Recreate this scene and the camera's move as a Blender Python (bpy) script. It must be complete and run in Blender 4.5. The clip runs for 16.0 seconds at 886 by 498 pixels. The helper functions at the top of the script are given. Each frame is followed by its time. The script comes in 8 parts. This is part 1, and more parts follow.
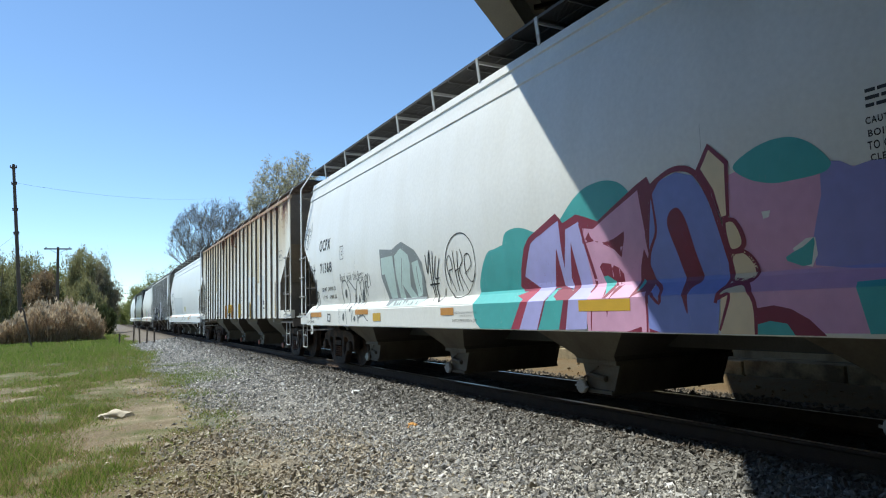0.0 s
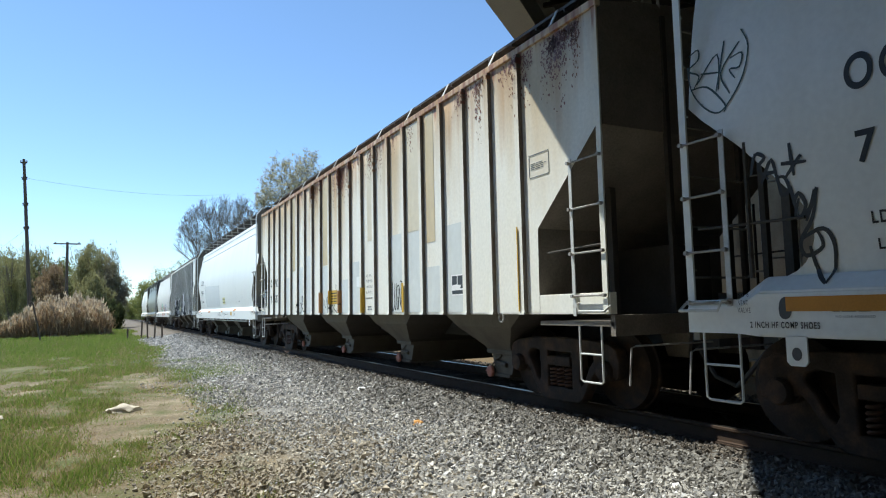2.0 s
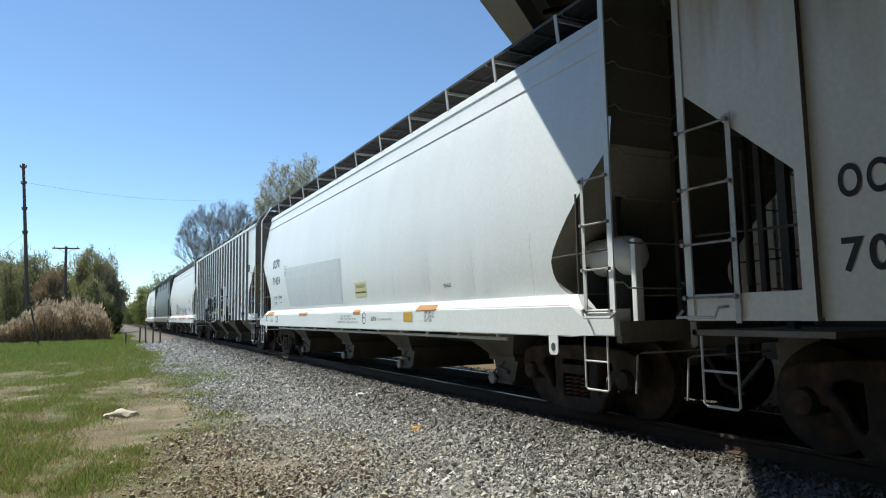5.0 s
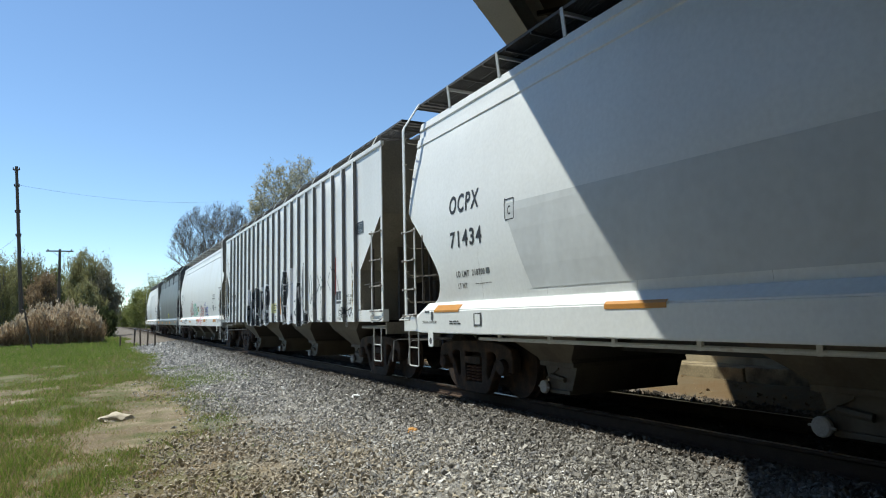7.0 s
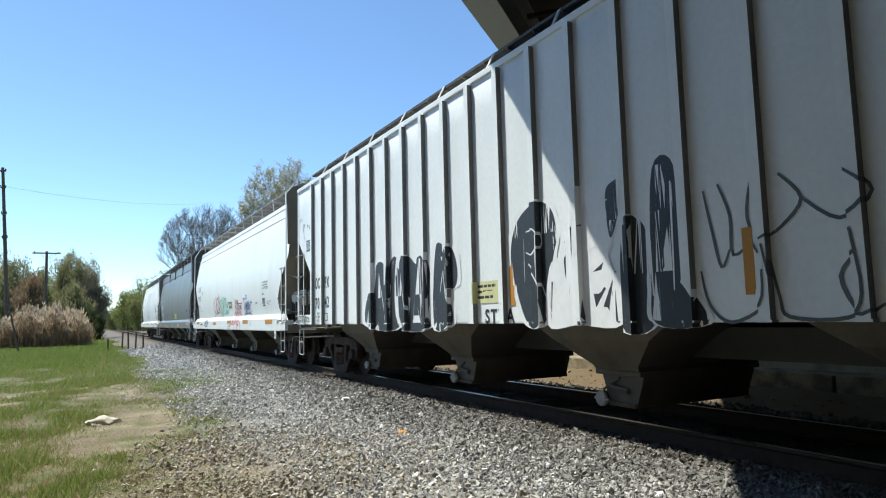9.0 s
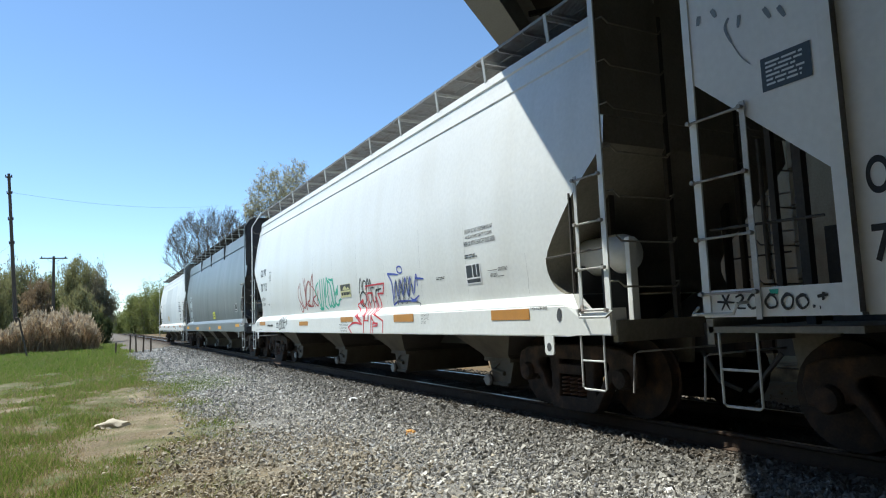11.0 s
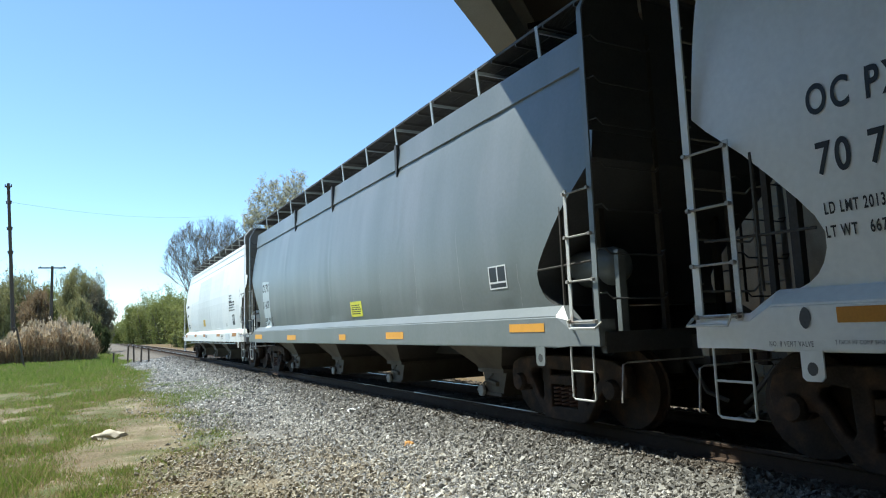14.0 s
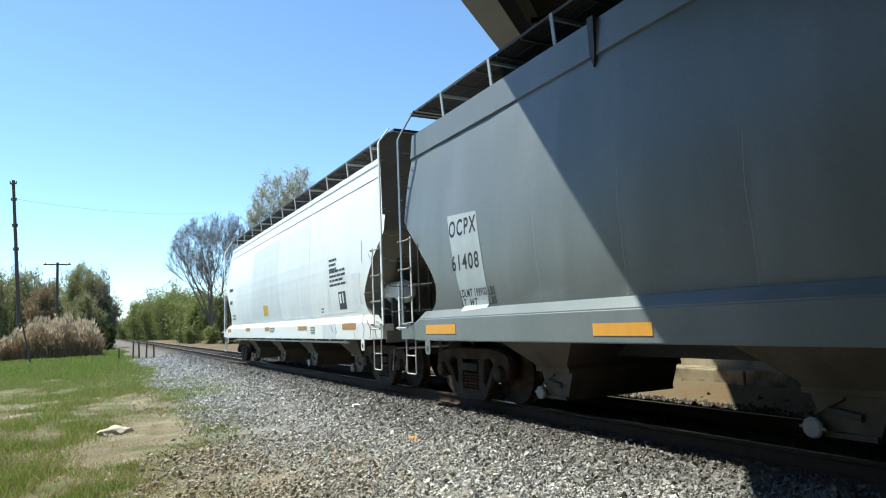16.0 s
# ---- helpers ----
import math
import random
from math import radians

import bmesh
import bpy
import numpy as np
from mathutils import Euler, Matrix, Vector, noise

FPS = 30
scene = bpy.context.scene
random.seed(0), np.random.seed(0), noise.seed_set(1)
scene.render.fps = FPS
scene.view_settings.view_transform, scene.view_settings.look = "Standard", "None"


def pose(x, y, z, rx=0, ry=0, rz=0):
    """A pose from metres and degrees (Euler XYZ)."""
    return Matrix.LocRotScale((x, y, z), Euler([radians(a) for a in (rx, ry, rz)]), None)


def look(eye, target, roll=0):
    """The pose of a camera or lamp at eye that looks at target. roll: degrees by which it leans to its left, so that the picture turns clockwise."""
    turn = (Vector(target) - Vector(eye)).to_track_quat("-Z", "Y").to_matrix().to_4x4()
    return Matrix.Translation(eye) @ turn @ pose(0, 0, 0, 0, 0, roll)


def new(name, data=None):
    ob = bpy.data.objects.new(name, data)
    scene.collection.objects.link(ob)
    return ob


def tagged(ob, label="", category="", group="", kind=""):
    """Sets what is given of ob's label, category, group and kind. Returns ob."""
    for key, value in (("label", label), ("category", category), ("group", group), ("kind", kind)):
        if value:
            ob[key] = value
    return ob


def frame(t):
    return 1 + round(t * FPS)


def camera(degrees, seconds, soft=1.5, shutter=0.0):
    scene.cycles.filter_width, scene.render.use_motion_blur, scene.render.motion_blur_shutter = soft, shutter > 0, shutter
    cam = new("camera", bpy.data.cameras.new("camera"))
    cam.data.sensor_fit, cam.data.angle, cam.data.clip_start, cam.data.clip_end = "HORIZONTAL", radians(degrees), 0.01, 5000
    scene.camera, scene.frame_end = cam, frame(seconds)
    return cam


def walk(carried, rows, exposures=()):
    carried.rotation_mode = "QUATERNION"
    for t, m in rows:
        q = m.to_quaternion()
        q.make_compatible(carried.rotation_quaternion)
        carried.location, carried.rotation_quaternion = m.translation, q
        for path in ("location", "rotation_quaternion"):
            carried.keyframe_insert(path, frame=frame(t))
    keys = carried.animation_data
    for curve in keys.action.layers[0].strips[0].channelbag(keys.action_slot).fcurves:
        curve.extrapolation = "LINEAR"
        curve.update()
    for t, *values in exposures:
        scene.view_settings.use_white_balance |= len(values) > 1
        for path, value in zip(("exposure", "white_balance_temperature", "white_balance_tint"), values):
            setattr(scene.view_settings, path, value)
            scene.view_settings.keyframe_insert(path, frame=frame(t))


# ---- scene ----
# World: x across the track, y along it, z up from the top of the rails.
EYE = Vector((0.0, 0.0, 1.23))
TRACK_X = 6.23          # centre of the track
# seconds, degrees to the right of the track's direction, up, lean
VIEW = [
    (0.0, 27.85, 5.36, -1.72),
    (0.5, 27.74, 5.06, -1.66),
    (1.0, 27.67, 4.85, -1.37),
    (1.5, 27.37, 4.95, -1.28),
    (2.0, 27.23, 5.19, -1.21),
    (2.5, 27.39, 5.43, -1.09),
    (3.0, 27.43, 5.58, -1.00),
    (3.5, 27.32, 5.71, -0.94),
    (6.0, 27.47, 5.67, -1.19),
    (6.5, 27.61, 5.90, -1.37),
    (7.0, 27.74, 5.79, -1.32),
    (7.5, 27.77, 5.64, -1.23),
    (8.0, 27.97, 5.54, -1.11),
    (8.5, 28.49, 5.94, -1.13),
    (11.0, 28.15, 5.90, -2.20),
    (11.5, 28.10, 5.99, -2.34),
    (12.0, 28.10, 6.19, -2.11),
    (12.5, 28.12, 6.37, -2.26),
    (13.0, 28.26, 6.51, -2.46),
    (13.5, 28.26, 6.71, -2.49),
    (14.0, 28.27, 6.83, -2.08),
    (14.5, 28.18, 6.71, -1.98),
    (15.0, 27.99, 6.59, -2.02),
    (15.5, 28.07, 6.40, -2.09),
    (16.0, 27.92, 6.45, -2.20),
]
# seconds, metres that the train has rolled towards the camera
RUN = [
    (0.0, 0.00),
    (0.5, 3.12),
    (1.0, 6.25),
    (1.5, 9.39),
    (2.0, 12.53),
    (2.5, 15.65),
    (3.0, 18.73),
    (3.5, 21.77),
    (6.0, 37.03),
    (6.5, 40.09),
    (7.0, 43.16),
    (7.5, 46.25),
    (8.0, 49.34),
    (8.5, 52.43),
    (11.0, 67.79),
    (11.5, 70.83),
    (12.0, 73.87),
    (12.5, 76.93),
    (13.0, 80.00),
    (13.5, 83.12),
    (14.0, 86.23),
    (14.5, 89.34),
    (15.0, 92.41),
    (15.5, 95.45),
    (16.0, 98.47),
]


def aim(yaw, pitch, roll):
    a, b = radians(yaw), radians(pitch)
    return look(EYE, EYE + Vector((math.sin(a) * math.cos(b), math.cos(a) * math.cos(b), math.sin(b))), roll)


cam = camera(68.57, 16.0, soft=1.1)
walk(cam, [(t, aim(yaw, pitch, roll)) for t, yaw, pitch, roll in VIEW],
     exposures=[(0.0, 0.34, 6230, 3), (1.0, 0.34, 6230, 3), (2.0, 0.54, 6230, 3), (3.0, 0.52, 6230, 3), (6.0, 0.22, 6400, 3), (7.0, 0.22, 6400, 3), (8.0, 0.54, 6230, 3), (8.5, 0.55, 6230, 3), (11.0, 0.45, 6230, 3), (12.5, 0.27, 6230, 3), (13.5, 0.37, 6230, 1), (14.2, 0.79, 6230, 0), (16.0, 0.71, 6230, 0)])

# ---- light: a clear spring midday, the sun high ahead and to the side ----
SUN = Vector((-0.34, 0.424, 1.0)).normalized()
world = bpy.data.worlds.new("sky")
world.use_nodes = True
scene.world = world
wn = world.node_tree.nodes
sky = wn.new("ShaderNodeTexSky")
sky.sky_type = "NISHITA"
sky.sun_disc = False
sky.sun_elevation = math.asin(SUN.z)
sky.sun_rotation = math.atan2(SUN.x, SUN.y) % (2 * math.pi)
sky.altitude = 1200.0
sky.air_density, sky.dust_density, sky.ozone_density = 1.0, 0.0, 4.0
wn["Background"].inputs["Strength"].default_value = 0.14
world.node_tree.links.new(sky.outputs[0], wn["Background"].inputs["Color"])
lamp = bpy.data.lights.new("sun", "SUN")
lamp.energy, lamp.angle, lamp.color = 5.0, radians(0.53), (1.0, 0.95, 0.87)
sun = new("sun", lamp)
sun.matrix_world = look(SUN * 60, (0, 0, 0))


# ---- materials ----
def material(name, colour, rough=0.6, metal=0.0, scale=4.0, vary=0.15, fine=60.0, bump=0.1, second=None, streak=0.0, spec=0.5, rnd=0.0, cover=(0.45, 0.7)):
    """Paint, stone, earth: a base colour with a coarse and a fine variation, an optional second colour in patches, and relief."""
    m = bpy.data.materials.new(name)
    m.use_nodes = True
    n, l = m.node_tree.nodes, m.node_tree.links
    b = n["Principled BSDF"]
    b.inputs["Roughness"].default_value, b.inputs["Metallic"].default_value = rough, metal
    b.inputs["Specular IOR Level"].default_value = spec
    co = n.new("ShaderNodeTexCoord")
    mp = n.new("ShaderNodeMapping")
    mp.inputs["Scale"].default_value = (1, 1, 1 - 0.9 * streak)
    l.new(co.outputs["Object"], mp.inputs[0])
    big, small = n.new("ShaderNodeTexNoise"), n.new("ShaderNodeTexNoise")
    big.inputs["Scale"].default_value, small.inputs["Scale"].default_value = scale, fine
    big.inputs["Detail"].default_value, small.inputs["Detail"].default_value = 6, 3
    l.new(mp.outputs[0], big.inputs["Vector"])
    l.new(co.outputs["Object"], small.inputs["Vector"])
    base = n.new("ShaderNodeRGB")
    base.outputs[0].default_value = (*colour, 1)
    out = base.outputs[0]
    if second:
        ramp = n.new("ShaderNodeMapRange")
        ramp.inputs["From Min"].default_value, ramp.inputs["From Max"].default_value = cover
        l.new(big.outputs[0], ramp.inputs[0])
        mix = n.new("ShaderNodeMix")
        mix.data_type = "RGBA"
        l.new(ramp.outputs[0], mix.inputs[0])
        l.new(out, mix.inputs[6])
        mix.inputs[7].default_value = (*second, 1)
        out = mix.outputs[2]
    add = n.new("ShaderNodeMath")
    l.new(big.outputs[0], add.inputs[0])
    l.new(small.outputs[0], add.inputs[1])
    mr = n.new("ShaderNodeMapRange")
    mr.inputs["From Min"].default_value, mr.inputs["From Max"].default_value = 0.6, 1.4
    mr.inputs["To Min"].default_value, mr.inputs["To Max"].default_value = 1 - vary, 1 + vary
    l.new(add.outputs[0], mr.inputs[0])
    val = mr.outputs[0]
    if rnd:
        geo = n.new("ShaderNodeNewGeometry")
        r2 = n.new("ShaderNodeMapRange")
        r2.inputs["To Min"].default_value, r2.inputs["To Max"].default_value = 1 - rnd, 1 + rnd
        l.new(geo.outputs["Random Per Island"], r2.inputs[0])
        mu = n.new("ShaderNodeMath")
        mu.operation = "MULTIPLY"
        l.new(val, mu.inputs[0])
        l.new(r2.outputs[0], mu.inputs[1])
        val = mu.outputs[0]
    hsv = n.new("ShaderNodeHueSaturation")
    l.new(out, hsv.inputs["Color"])
    l.new(val, hsv.inputs["Value"])
    l.new(hsv.outputs[0], b.inputs["Base Color"])
    if bump:
        bp = n.new("ShaderNodeBump")
        bp.inputs["Strength"].default_value, bp.inputs["Distance"].default_value = bump, 0.02
        l.new(add.outputs[0], bp.inputs["Height"])
        l.new(bp.outputs[0], b.inputs["Normal"])
    return m


M = {
    "white": material("white_car_paint", (0.80, 0.81, 0.785), 0.36, scale=1.3, vary=0.07, fine=18, bump=0.0, streak=0.85, second=(0.72, 0.72, 0.68)),
    "cool": material("cool_white_car_paint", (0.80, 0.825, 0.815), 0.36, scale=1.1, vary=0.07, fine=18, bump=0.0, streak=0.85, second=(0.73, 0.75, 0.74)),
    "grey": material("grey_car_paint", (0.178, 0.20, 0.202), 0.36, scale=1.2, vary=0.08, fine=20, bump=0.0, streak=0.8, second=(0.21, 0.225, 0.235)),
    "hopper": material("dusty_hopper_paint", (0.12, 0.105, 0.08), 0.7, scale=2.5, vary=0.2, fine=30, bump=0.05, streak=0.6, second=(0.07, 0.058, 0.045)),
    "dark": material("dark_end_paint", (0.062, 0.064, 0.066), 0.6, scale=3, vary=0.25, fine=40, bump=0.05),
    "roof": material("grey_brown_end_sheet", (0.20, 0.175, 0.145), 0.7, scale=3, vary=0.3, fine=40, bump=0.06),
    "iron": material("brown_truck_iron", (0.042, 0.033, 0.028), 0.8, scale=6, vary=0.35, fine=50, bump=0.15, second=(0.075, 0.046, 0.032), spec=0.2),
    "tread": material("worn_steel", (0.35, 0.33, 0.31), 0.3, metal=1.0, vary=0.1, bump=0.0),
    "rail": material("rusty_rail", (0.07, 0.047, 0.034), 0.8, spec=0.15, scale=8, vary=0.25, fine=80, bump=0.06),
    "tie": material("tarred_tie", (0.03, 0.025, 0.02), 0.85, scale=5, vary=0.3, fine=50, bump=0.3),
    "concrete": material("old_concrete", (0.40, 0.34, 0.23), 0.85, scale=1.4, vary=0.18, fine=30, bump=0.15, streak=0.6, second=(0.17, 0.135, 0.085)),
    "girder": material("grey_bridge_paint", (0.27, 0.29, 0.28), 0.6, scale=1.5, vary=0.12, fine=25, bump=0.05),
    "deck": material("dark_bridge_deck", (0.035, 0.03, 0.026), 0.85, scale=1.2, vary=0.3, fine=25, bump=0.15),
    "wood": material("weathered_pole_wood", (0.10, 0.075, 0.055), 0.85, scale=5, vary=0.25, fine=60, bump=0.3, streak=0.9),
    "bark": material("grey_bark", (0.15, 0.13, 0.112), 0.9, scale=8, vary=0.3, fine=50, bump=0.3),
    "orange": material("orange_reflector", (0.50, 0.22, 0.03), 0.4, scale=5, vary=0.12, fine=60, bump=0.0),
    "yellow": material("yellow_sticker", (0.58, 0.36, 0.03), 0.5, scale=5, vary=0.1, fine=60, bump=0.0),
    "black": material("black_stencil", (0.02, 0.02, 0.022), 0.55, scale=7, vary=0.3, fine=60, bump=0.0),
    "redcap": material("faded_red_cap", (0.42, 0.16, 0.11), 0.6, scale=8, vary=0.2, bump=0.03),
    # Dark tone carries the shade under the cars and inside their ends.
    "deepshade": material("shade_darkened_steel", (0.06, 0.053, 0.045), 0.8, scale=2.5, vary=0.3, fine=30, bump=0.08, second=(0.04, 0.033, 0.027)),
    "dirt": material("orange_earth", (0.21, 0.14, 0.07), 0.95, scale=3, vary=0.25, fine=25, bump=0.6, second=(0.20, 0.14, 0.08)),
    "buff": material("dusty_stone", (0.36, 0.315, 0.245), 0.9, scale=9, vary=0.25, fine=90, bump=0.3, rnd=0.4),
    # Stone colour with the shade under the cars put into it.
    "trackshade": material("shade_darkened_stone", (0.035, 0.032, 0.029), 0.85, scale=9, vary=0.3, fine=90, bump=0.3, rnd=0.5),
    "cap": material("dusty_white_cap", (0.33, 0.32, 0.30), 0.6, scale=8, vary=0.2, bump=0.03),
    "endgrey": material("olive_grey_end_sheet", (0.23, 0.215, 0.175), 0.65, scale=2, vary=0.25, fine=30, bump=0.05, streak=0.6, second=(0.15, 0.135, 0.105)),
    "board": material("dark_grating", (0.085, 0.08, 0.075), 0.6, scale=6, vary=0.25, fine=50, bump=0.0),
    "grating": material("galvanised_grating", (0.34, 0.34, 0.335), 0.5, scale=6, vary=0.2, fine=50, bump=0.0, second=(0.22, 0.20, 0.18)),
    "frost": material("frost_white_car_paint", (0.84, 0.86, 0.845), 0.42, scale=1.1, vary=0.06, fine=18, bump=0.0, streak=0.85, second=(0.73, 0.745, 0.73)),
    # Flank colours hold the ribs' shade; the second one has rust as well.
    "ribshade": material("shade_dark_rib_flank", (0.24, 0.235, 0.22), 0.7, scale=3, vary=0.3, fine=40, bump=0.05, streak=0.7, second=(0.15, 0.14, 0.125)),
    "rustyribshade": material("rusty_shade_dark_rib_flank", (0.19, 0.17, 0.14), 0.75, scale=3, vary=0.3, fine=40, bump=0.08, streak=0.7, second=(0.085, 0.05, 0.03)),
    # Grime near the rail, with extra darkening to deepen the shade there.
    "grimyshadestone": material("grimy_shade_dark_granite", (0.20, 0.188, 0.168), 0.85, scale=9, vary=0.25, fine=90, bump=0.3, rnd=0.55),
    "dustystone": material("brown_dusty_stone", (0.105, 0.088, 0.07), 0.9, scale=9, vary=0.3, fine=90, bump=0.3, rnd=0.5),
    "seam": material("weld_seam", (0.42, 0.42, 0.41), 0.6, scale=8, vary=0.2, bump=0.0),
    "rungdark": material("worn_rung_paint", (0.34, 0.33, 0.31), 0.5, scale=6, vary=0.2, fine=60, bump=0.02, second=(0.16, 0.12, 0.10), cover=(0.5, 0.7)),
    "rung": material("white_rung_paint", (0.55, 0.56, 0.54), 0.5, scale=6, vary=0.15, fine=60, bump=0.02, second=(0.3, 0.24, 0.2), cover=(0.6, 0.75)),
}


def stone_material():
    """Broken granite: each stone its own grey, some bluish, some buff, a few pale."""
    m = material("broken_granite", (0.2, 0.2, 0.2), 0.75, scale=14, vary=0.22, fine=120, bump=0.25)
    n, l = m.node_tree.nodes, m.node_tree.links
    geo = n.new("ShaderNodeNewGeometry")
    ramp = n.new("ShaderNodeValToRGB")
    e = ramp.color_ramp.elements
    e[0].position, e[0].color = 0.0, (0.14, 0.14, 0.145, 1)
    e[1].position, e[1].color = 1.0, (0.68, 0.68, 0.68, 1)
    for p, k in ((0.25, (0.24, 0.236, 0.228, 1)), (0.5, (0.355, 0.337, 0.305, 1)), (0.75, (0.45, 0.425, 0.38, 1)), (0.93, (0.58, 0.55, 0.50, 1))):
        q = e.new(p)
        q.color = k
    l.new(geo.outputs["Random Per Island"], ramp.inputs[0])
    hsv = next(k for k in n if k.type == "HUE_SAT")
    l.new(ramp.outputs[0], hsv.inputs["Color"])
    return m


M["stone"] = stone_material()


def stained_cream():
    """Old cream paint with rust that has run down from the roof, tan on the way, red-brown at the top."""
    m = material("rust_stained_cream", (0.82, 0.81, 0.74), 0.6, scale=1.6, vary=0.1, fine=22, bump=0.008, streak=0.9, second=(0.75, 0.73, 0.645))
    n, l = m.node_tree.nodes, m.node_tree.links
    hsv = next(k for k in n if k.type == "HUE_SAT")
    out = hsv.inputs["Color"].links[0].from_socket
    co = n.new("ShaderNodeTexCoord")
    sep = n.new("ShaderNodeSeparateXYZ")
    l.new(co.outputs["Object"], sep.inputs[0])
    for scale, squeeze, low, lo, hi, colour in ((1.1, 0.10, 2.2, 0.60, 0.92, (0.56, 0.44, 0.27)), (3.6, 0.05, 2.9, 0.72, 1.02, (0.44, 0.26, 0.12)), (9.0, 0.12, 3.8, 0.86, 1.0, (0.27, 0.12, 0.075))):
        mp = n.new("ShaderNodeMapping")
        mp.inputs["Scale"].default_value = (0.2, 1, squeeze)
        l.new(co.outputs["Object"], mp.inputs[0])
        tx = n.new("ShaderNodeTexNoise")
        tx.inputs["Scale"].default_value, tx.inputs["Detail"].default_value = scale, 5
        l.new(mp.outputs[0], tx.inputs["Vector"])
        up = n.new("ShaderNodeMapRange")
        up.inputs["From Min"].default_value, up.inputs["From Max"].default_value, up.inputs["To Max"].default_value = low, 4.5, 0.42
        l.new(sep.outputs[2], up.inputs[0])
        add = n.new("ShaderNodeMath")
        l.new(tx.outputs[0], add.inputs[0])
        l.new(up.outputs[0], add.inputs[1])
        r = n.new("ShaderNodeMapRange")
        r.inputs["From Min"].default_value, r.inputs["From Max"].default_value, r.inputs["To Max"].default_value = lo, hi, 0.9
        l.new(add.outputs[0], r.inputs[0])
        mix = n.new("ShaderNodeMix")
        mix.data_type = "RGBA"
        l.new(r.outputs[0], mix.inputs[0])
        l.new(out, mix.inputs[6])
        mix.inputs[7].default_value = (*colour, 1)
        out = mix.outputs[2]
    l.new(out, hsv.inputs["Color"])
    return m


M["cream"] = stained_cream()


# ---- mesh helpers ----
def box(bm, x0, x1, y0, y1, z0, z1, bevel=0.0):
    v = [bm.verts.new(p) for p in ((x0, y0, z0), (x1, y0, z0), (x1, y1, z0), (x0, y1, z0), (x0, y0, z1), (x1, y0, z1), (x1, y1, z1), (x0, y1, z1))]
    f = [bm.faces.new([v[i] for i in q]) for q in ((3, 2, 1, 0), (4, 5, 6, 7), (0, 1, 5, 4), (1, 2, 6, 5), (2, 3, 7, 6), (3, 0, 4, 7))]
    if bevel:
        bmesh.ops.bevel(bm, geom=list({e for q in f for e in q.edges}), offset=bevel, segments=2, affect="EDGES", profile=0.6)
    return bm


def rod(bm, points, r=0.015, sides=8):
    """A round bar through the points."""
    rings = []
    pts = [Vector(p) for p in points]
    for i, p in enumerate(pts):
        d = (pts[min(i + 1, len(pts) - 1)] - pts[max(i - 1, 0)]).normalized()
        a = d.cross(Vector((0.31, 0.17, 0.93) if abs(d.z) < 0.9 else (1, 0, 0))).normalized()
        b = d.cross(a)
        k = r[i] if isinstance(r, (list, tuple)) else r
        rings.append([bm.verts.new(p + k * (math.cos(t) * a + math.sin(t) * b)) for t in (2 * math.pi * j / sides for j in range(sides))])
    for q, w in zip(rings, rings[1:]):
        for j in range(sides):
            bm.faces.new((q[j], q[(j + 1) % sides], w[(j + 1) % sides], w[j]))
    bm.faces.new(rings[0][::-1])
    bm.faces.new(rings[-1])
    return bm


def prism(bm, outline, x0, x1):
    """A plate: an outline of (y, z) carried from x0 to x1."""
    a = [bm.verts.new((x0, y, z)) for y, z in outline]
    b = [bm.verts.new((x1, y, z)) for y, z in outline]
    bm.faces.new(a)
    bm.faces.new(b[::-1])
    for i in range(len(a)):
        j = (i + 1) % len(a)
        bm.faces.new((a[j], a[i], b[i], b[j]))
    return bm


def lathe(bm, profile, y=0.0, z=0.0, x=0.0, sides=24, axis="x"):
    """A turned body: (along, radius) pairs round an axis."""
    rings = []
    for d, r in profile:
        ring = []
        for j in range(sides):
            t = 2 * math.pi * j / sides
            c, s = r * math.cos(t), r * math.sin(t)
            ring.append(bm.verts.new({"x": (x + d, y + c, z + s), "y": (x + c, y + d, z + s), "z": (x + c, y + s, z + d)}[axis]))
        rings.append(ring)
    for q, w in zip(rings, rings[1:]):
        for j in range(sides):
            bm.faces.new((q[j], q[(j + 1) % sides], w[(j + 1) % sides], w[j]))
    bm.faces.new(rings[0][::-1])
    bm.faces.new(rings[-1])
    return bm


def mesh_of(bm, mat, smooth=False, angle=35):
    bmesh.ops.recalc_face_normals(bm, faces=bm.faces)
    me = bpy.data.meshes.new("mesh")
    if smooth:
        for f in bm.faces:
            f.smooth = True
        lim = radians(angle)
        for e in bm.edges:
            e.smooth = len(e.link_faces) == 2 and e.calc_face_angle(0) < lim
    bm.to_mesh(me)
    bm.free()
    for k in (mat if isinstance(mat, (list, tuple)) else [mat]):
        me.materials.append(k)
    return me


def part(name, bm, mat, parent, label="", smooth=False):
    """Links a bmesh (or a mesh that is ready) as one mesh object under a thing or a part."""
    ob = new(name, mesh_of(bm, mat, smooth) if isinstance(bm, bmesh.types.BMesh) else bm)
    ob.parent = parent
    return tagged(ob, label)


def thing(name, label, category, group="", kind="", at=None):
    ob = new(name)
    ob.empty_display_size = 0.3
    if at is not None:
        ob.matrix_basis = at
    return tagged(ob, label, category, group, kind)


B = bmesh.new


# ---- the ground, the track and the bridge ----
def ground_height(x, y):
    """The ballast shoulder falls from the sleepers to the flat verge; beyond the track it does the same."""
    a = abs(x - TRACK_X)
    if x < TRACK_X:
        z = np.interp(a, (0.86, 1.1, 1.75, 2.2, 3.4, 5.0, 9.0), (-0.19, -0.14, -0.125, -0.18, -0.33, -0.38, -0.42))
    else:
        z = np.interp(a, (1.3, 1.75, 3.0, 6.0), (-0.17, -0.19, -0.42, -0.30))
    return float(z)


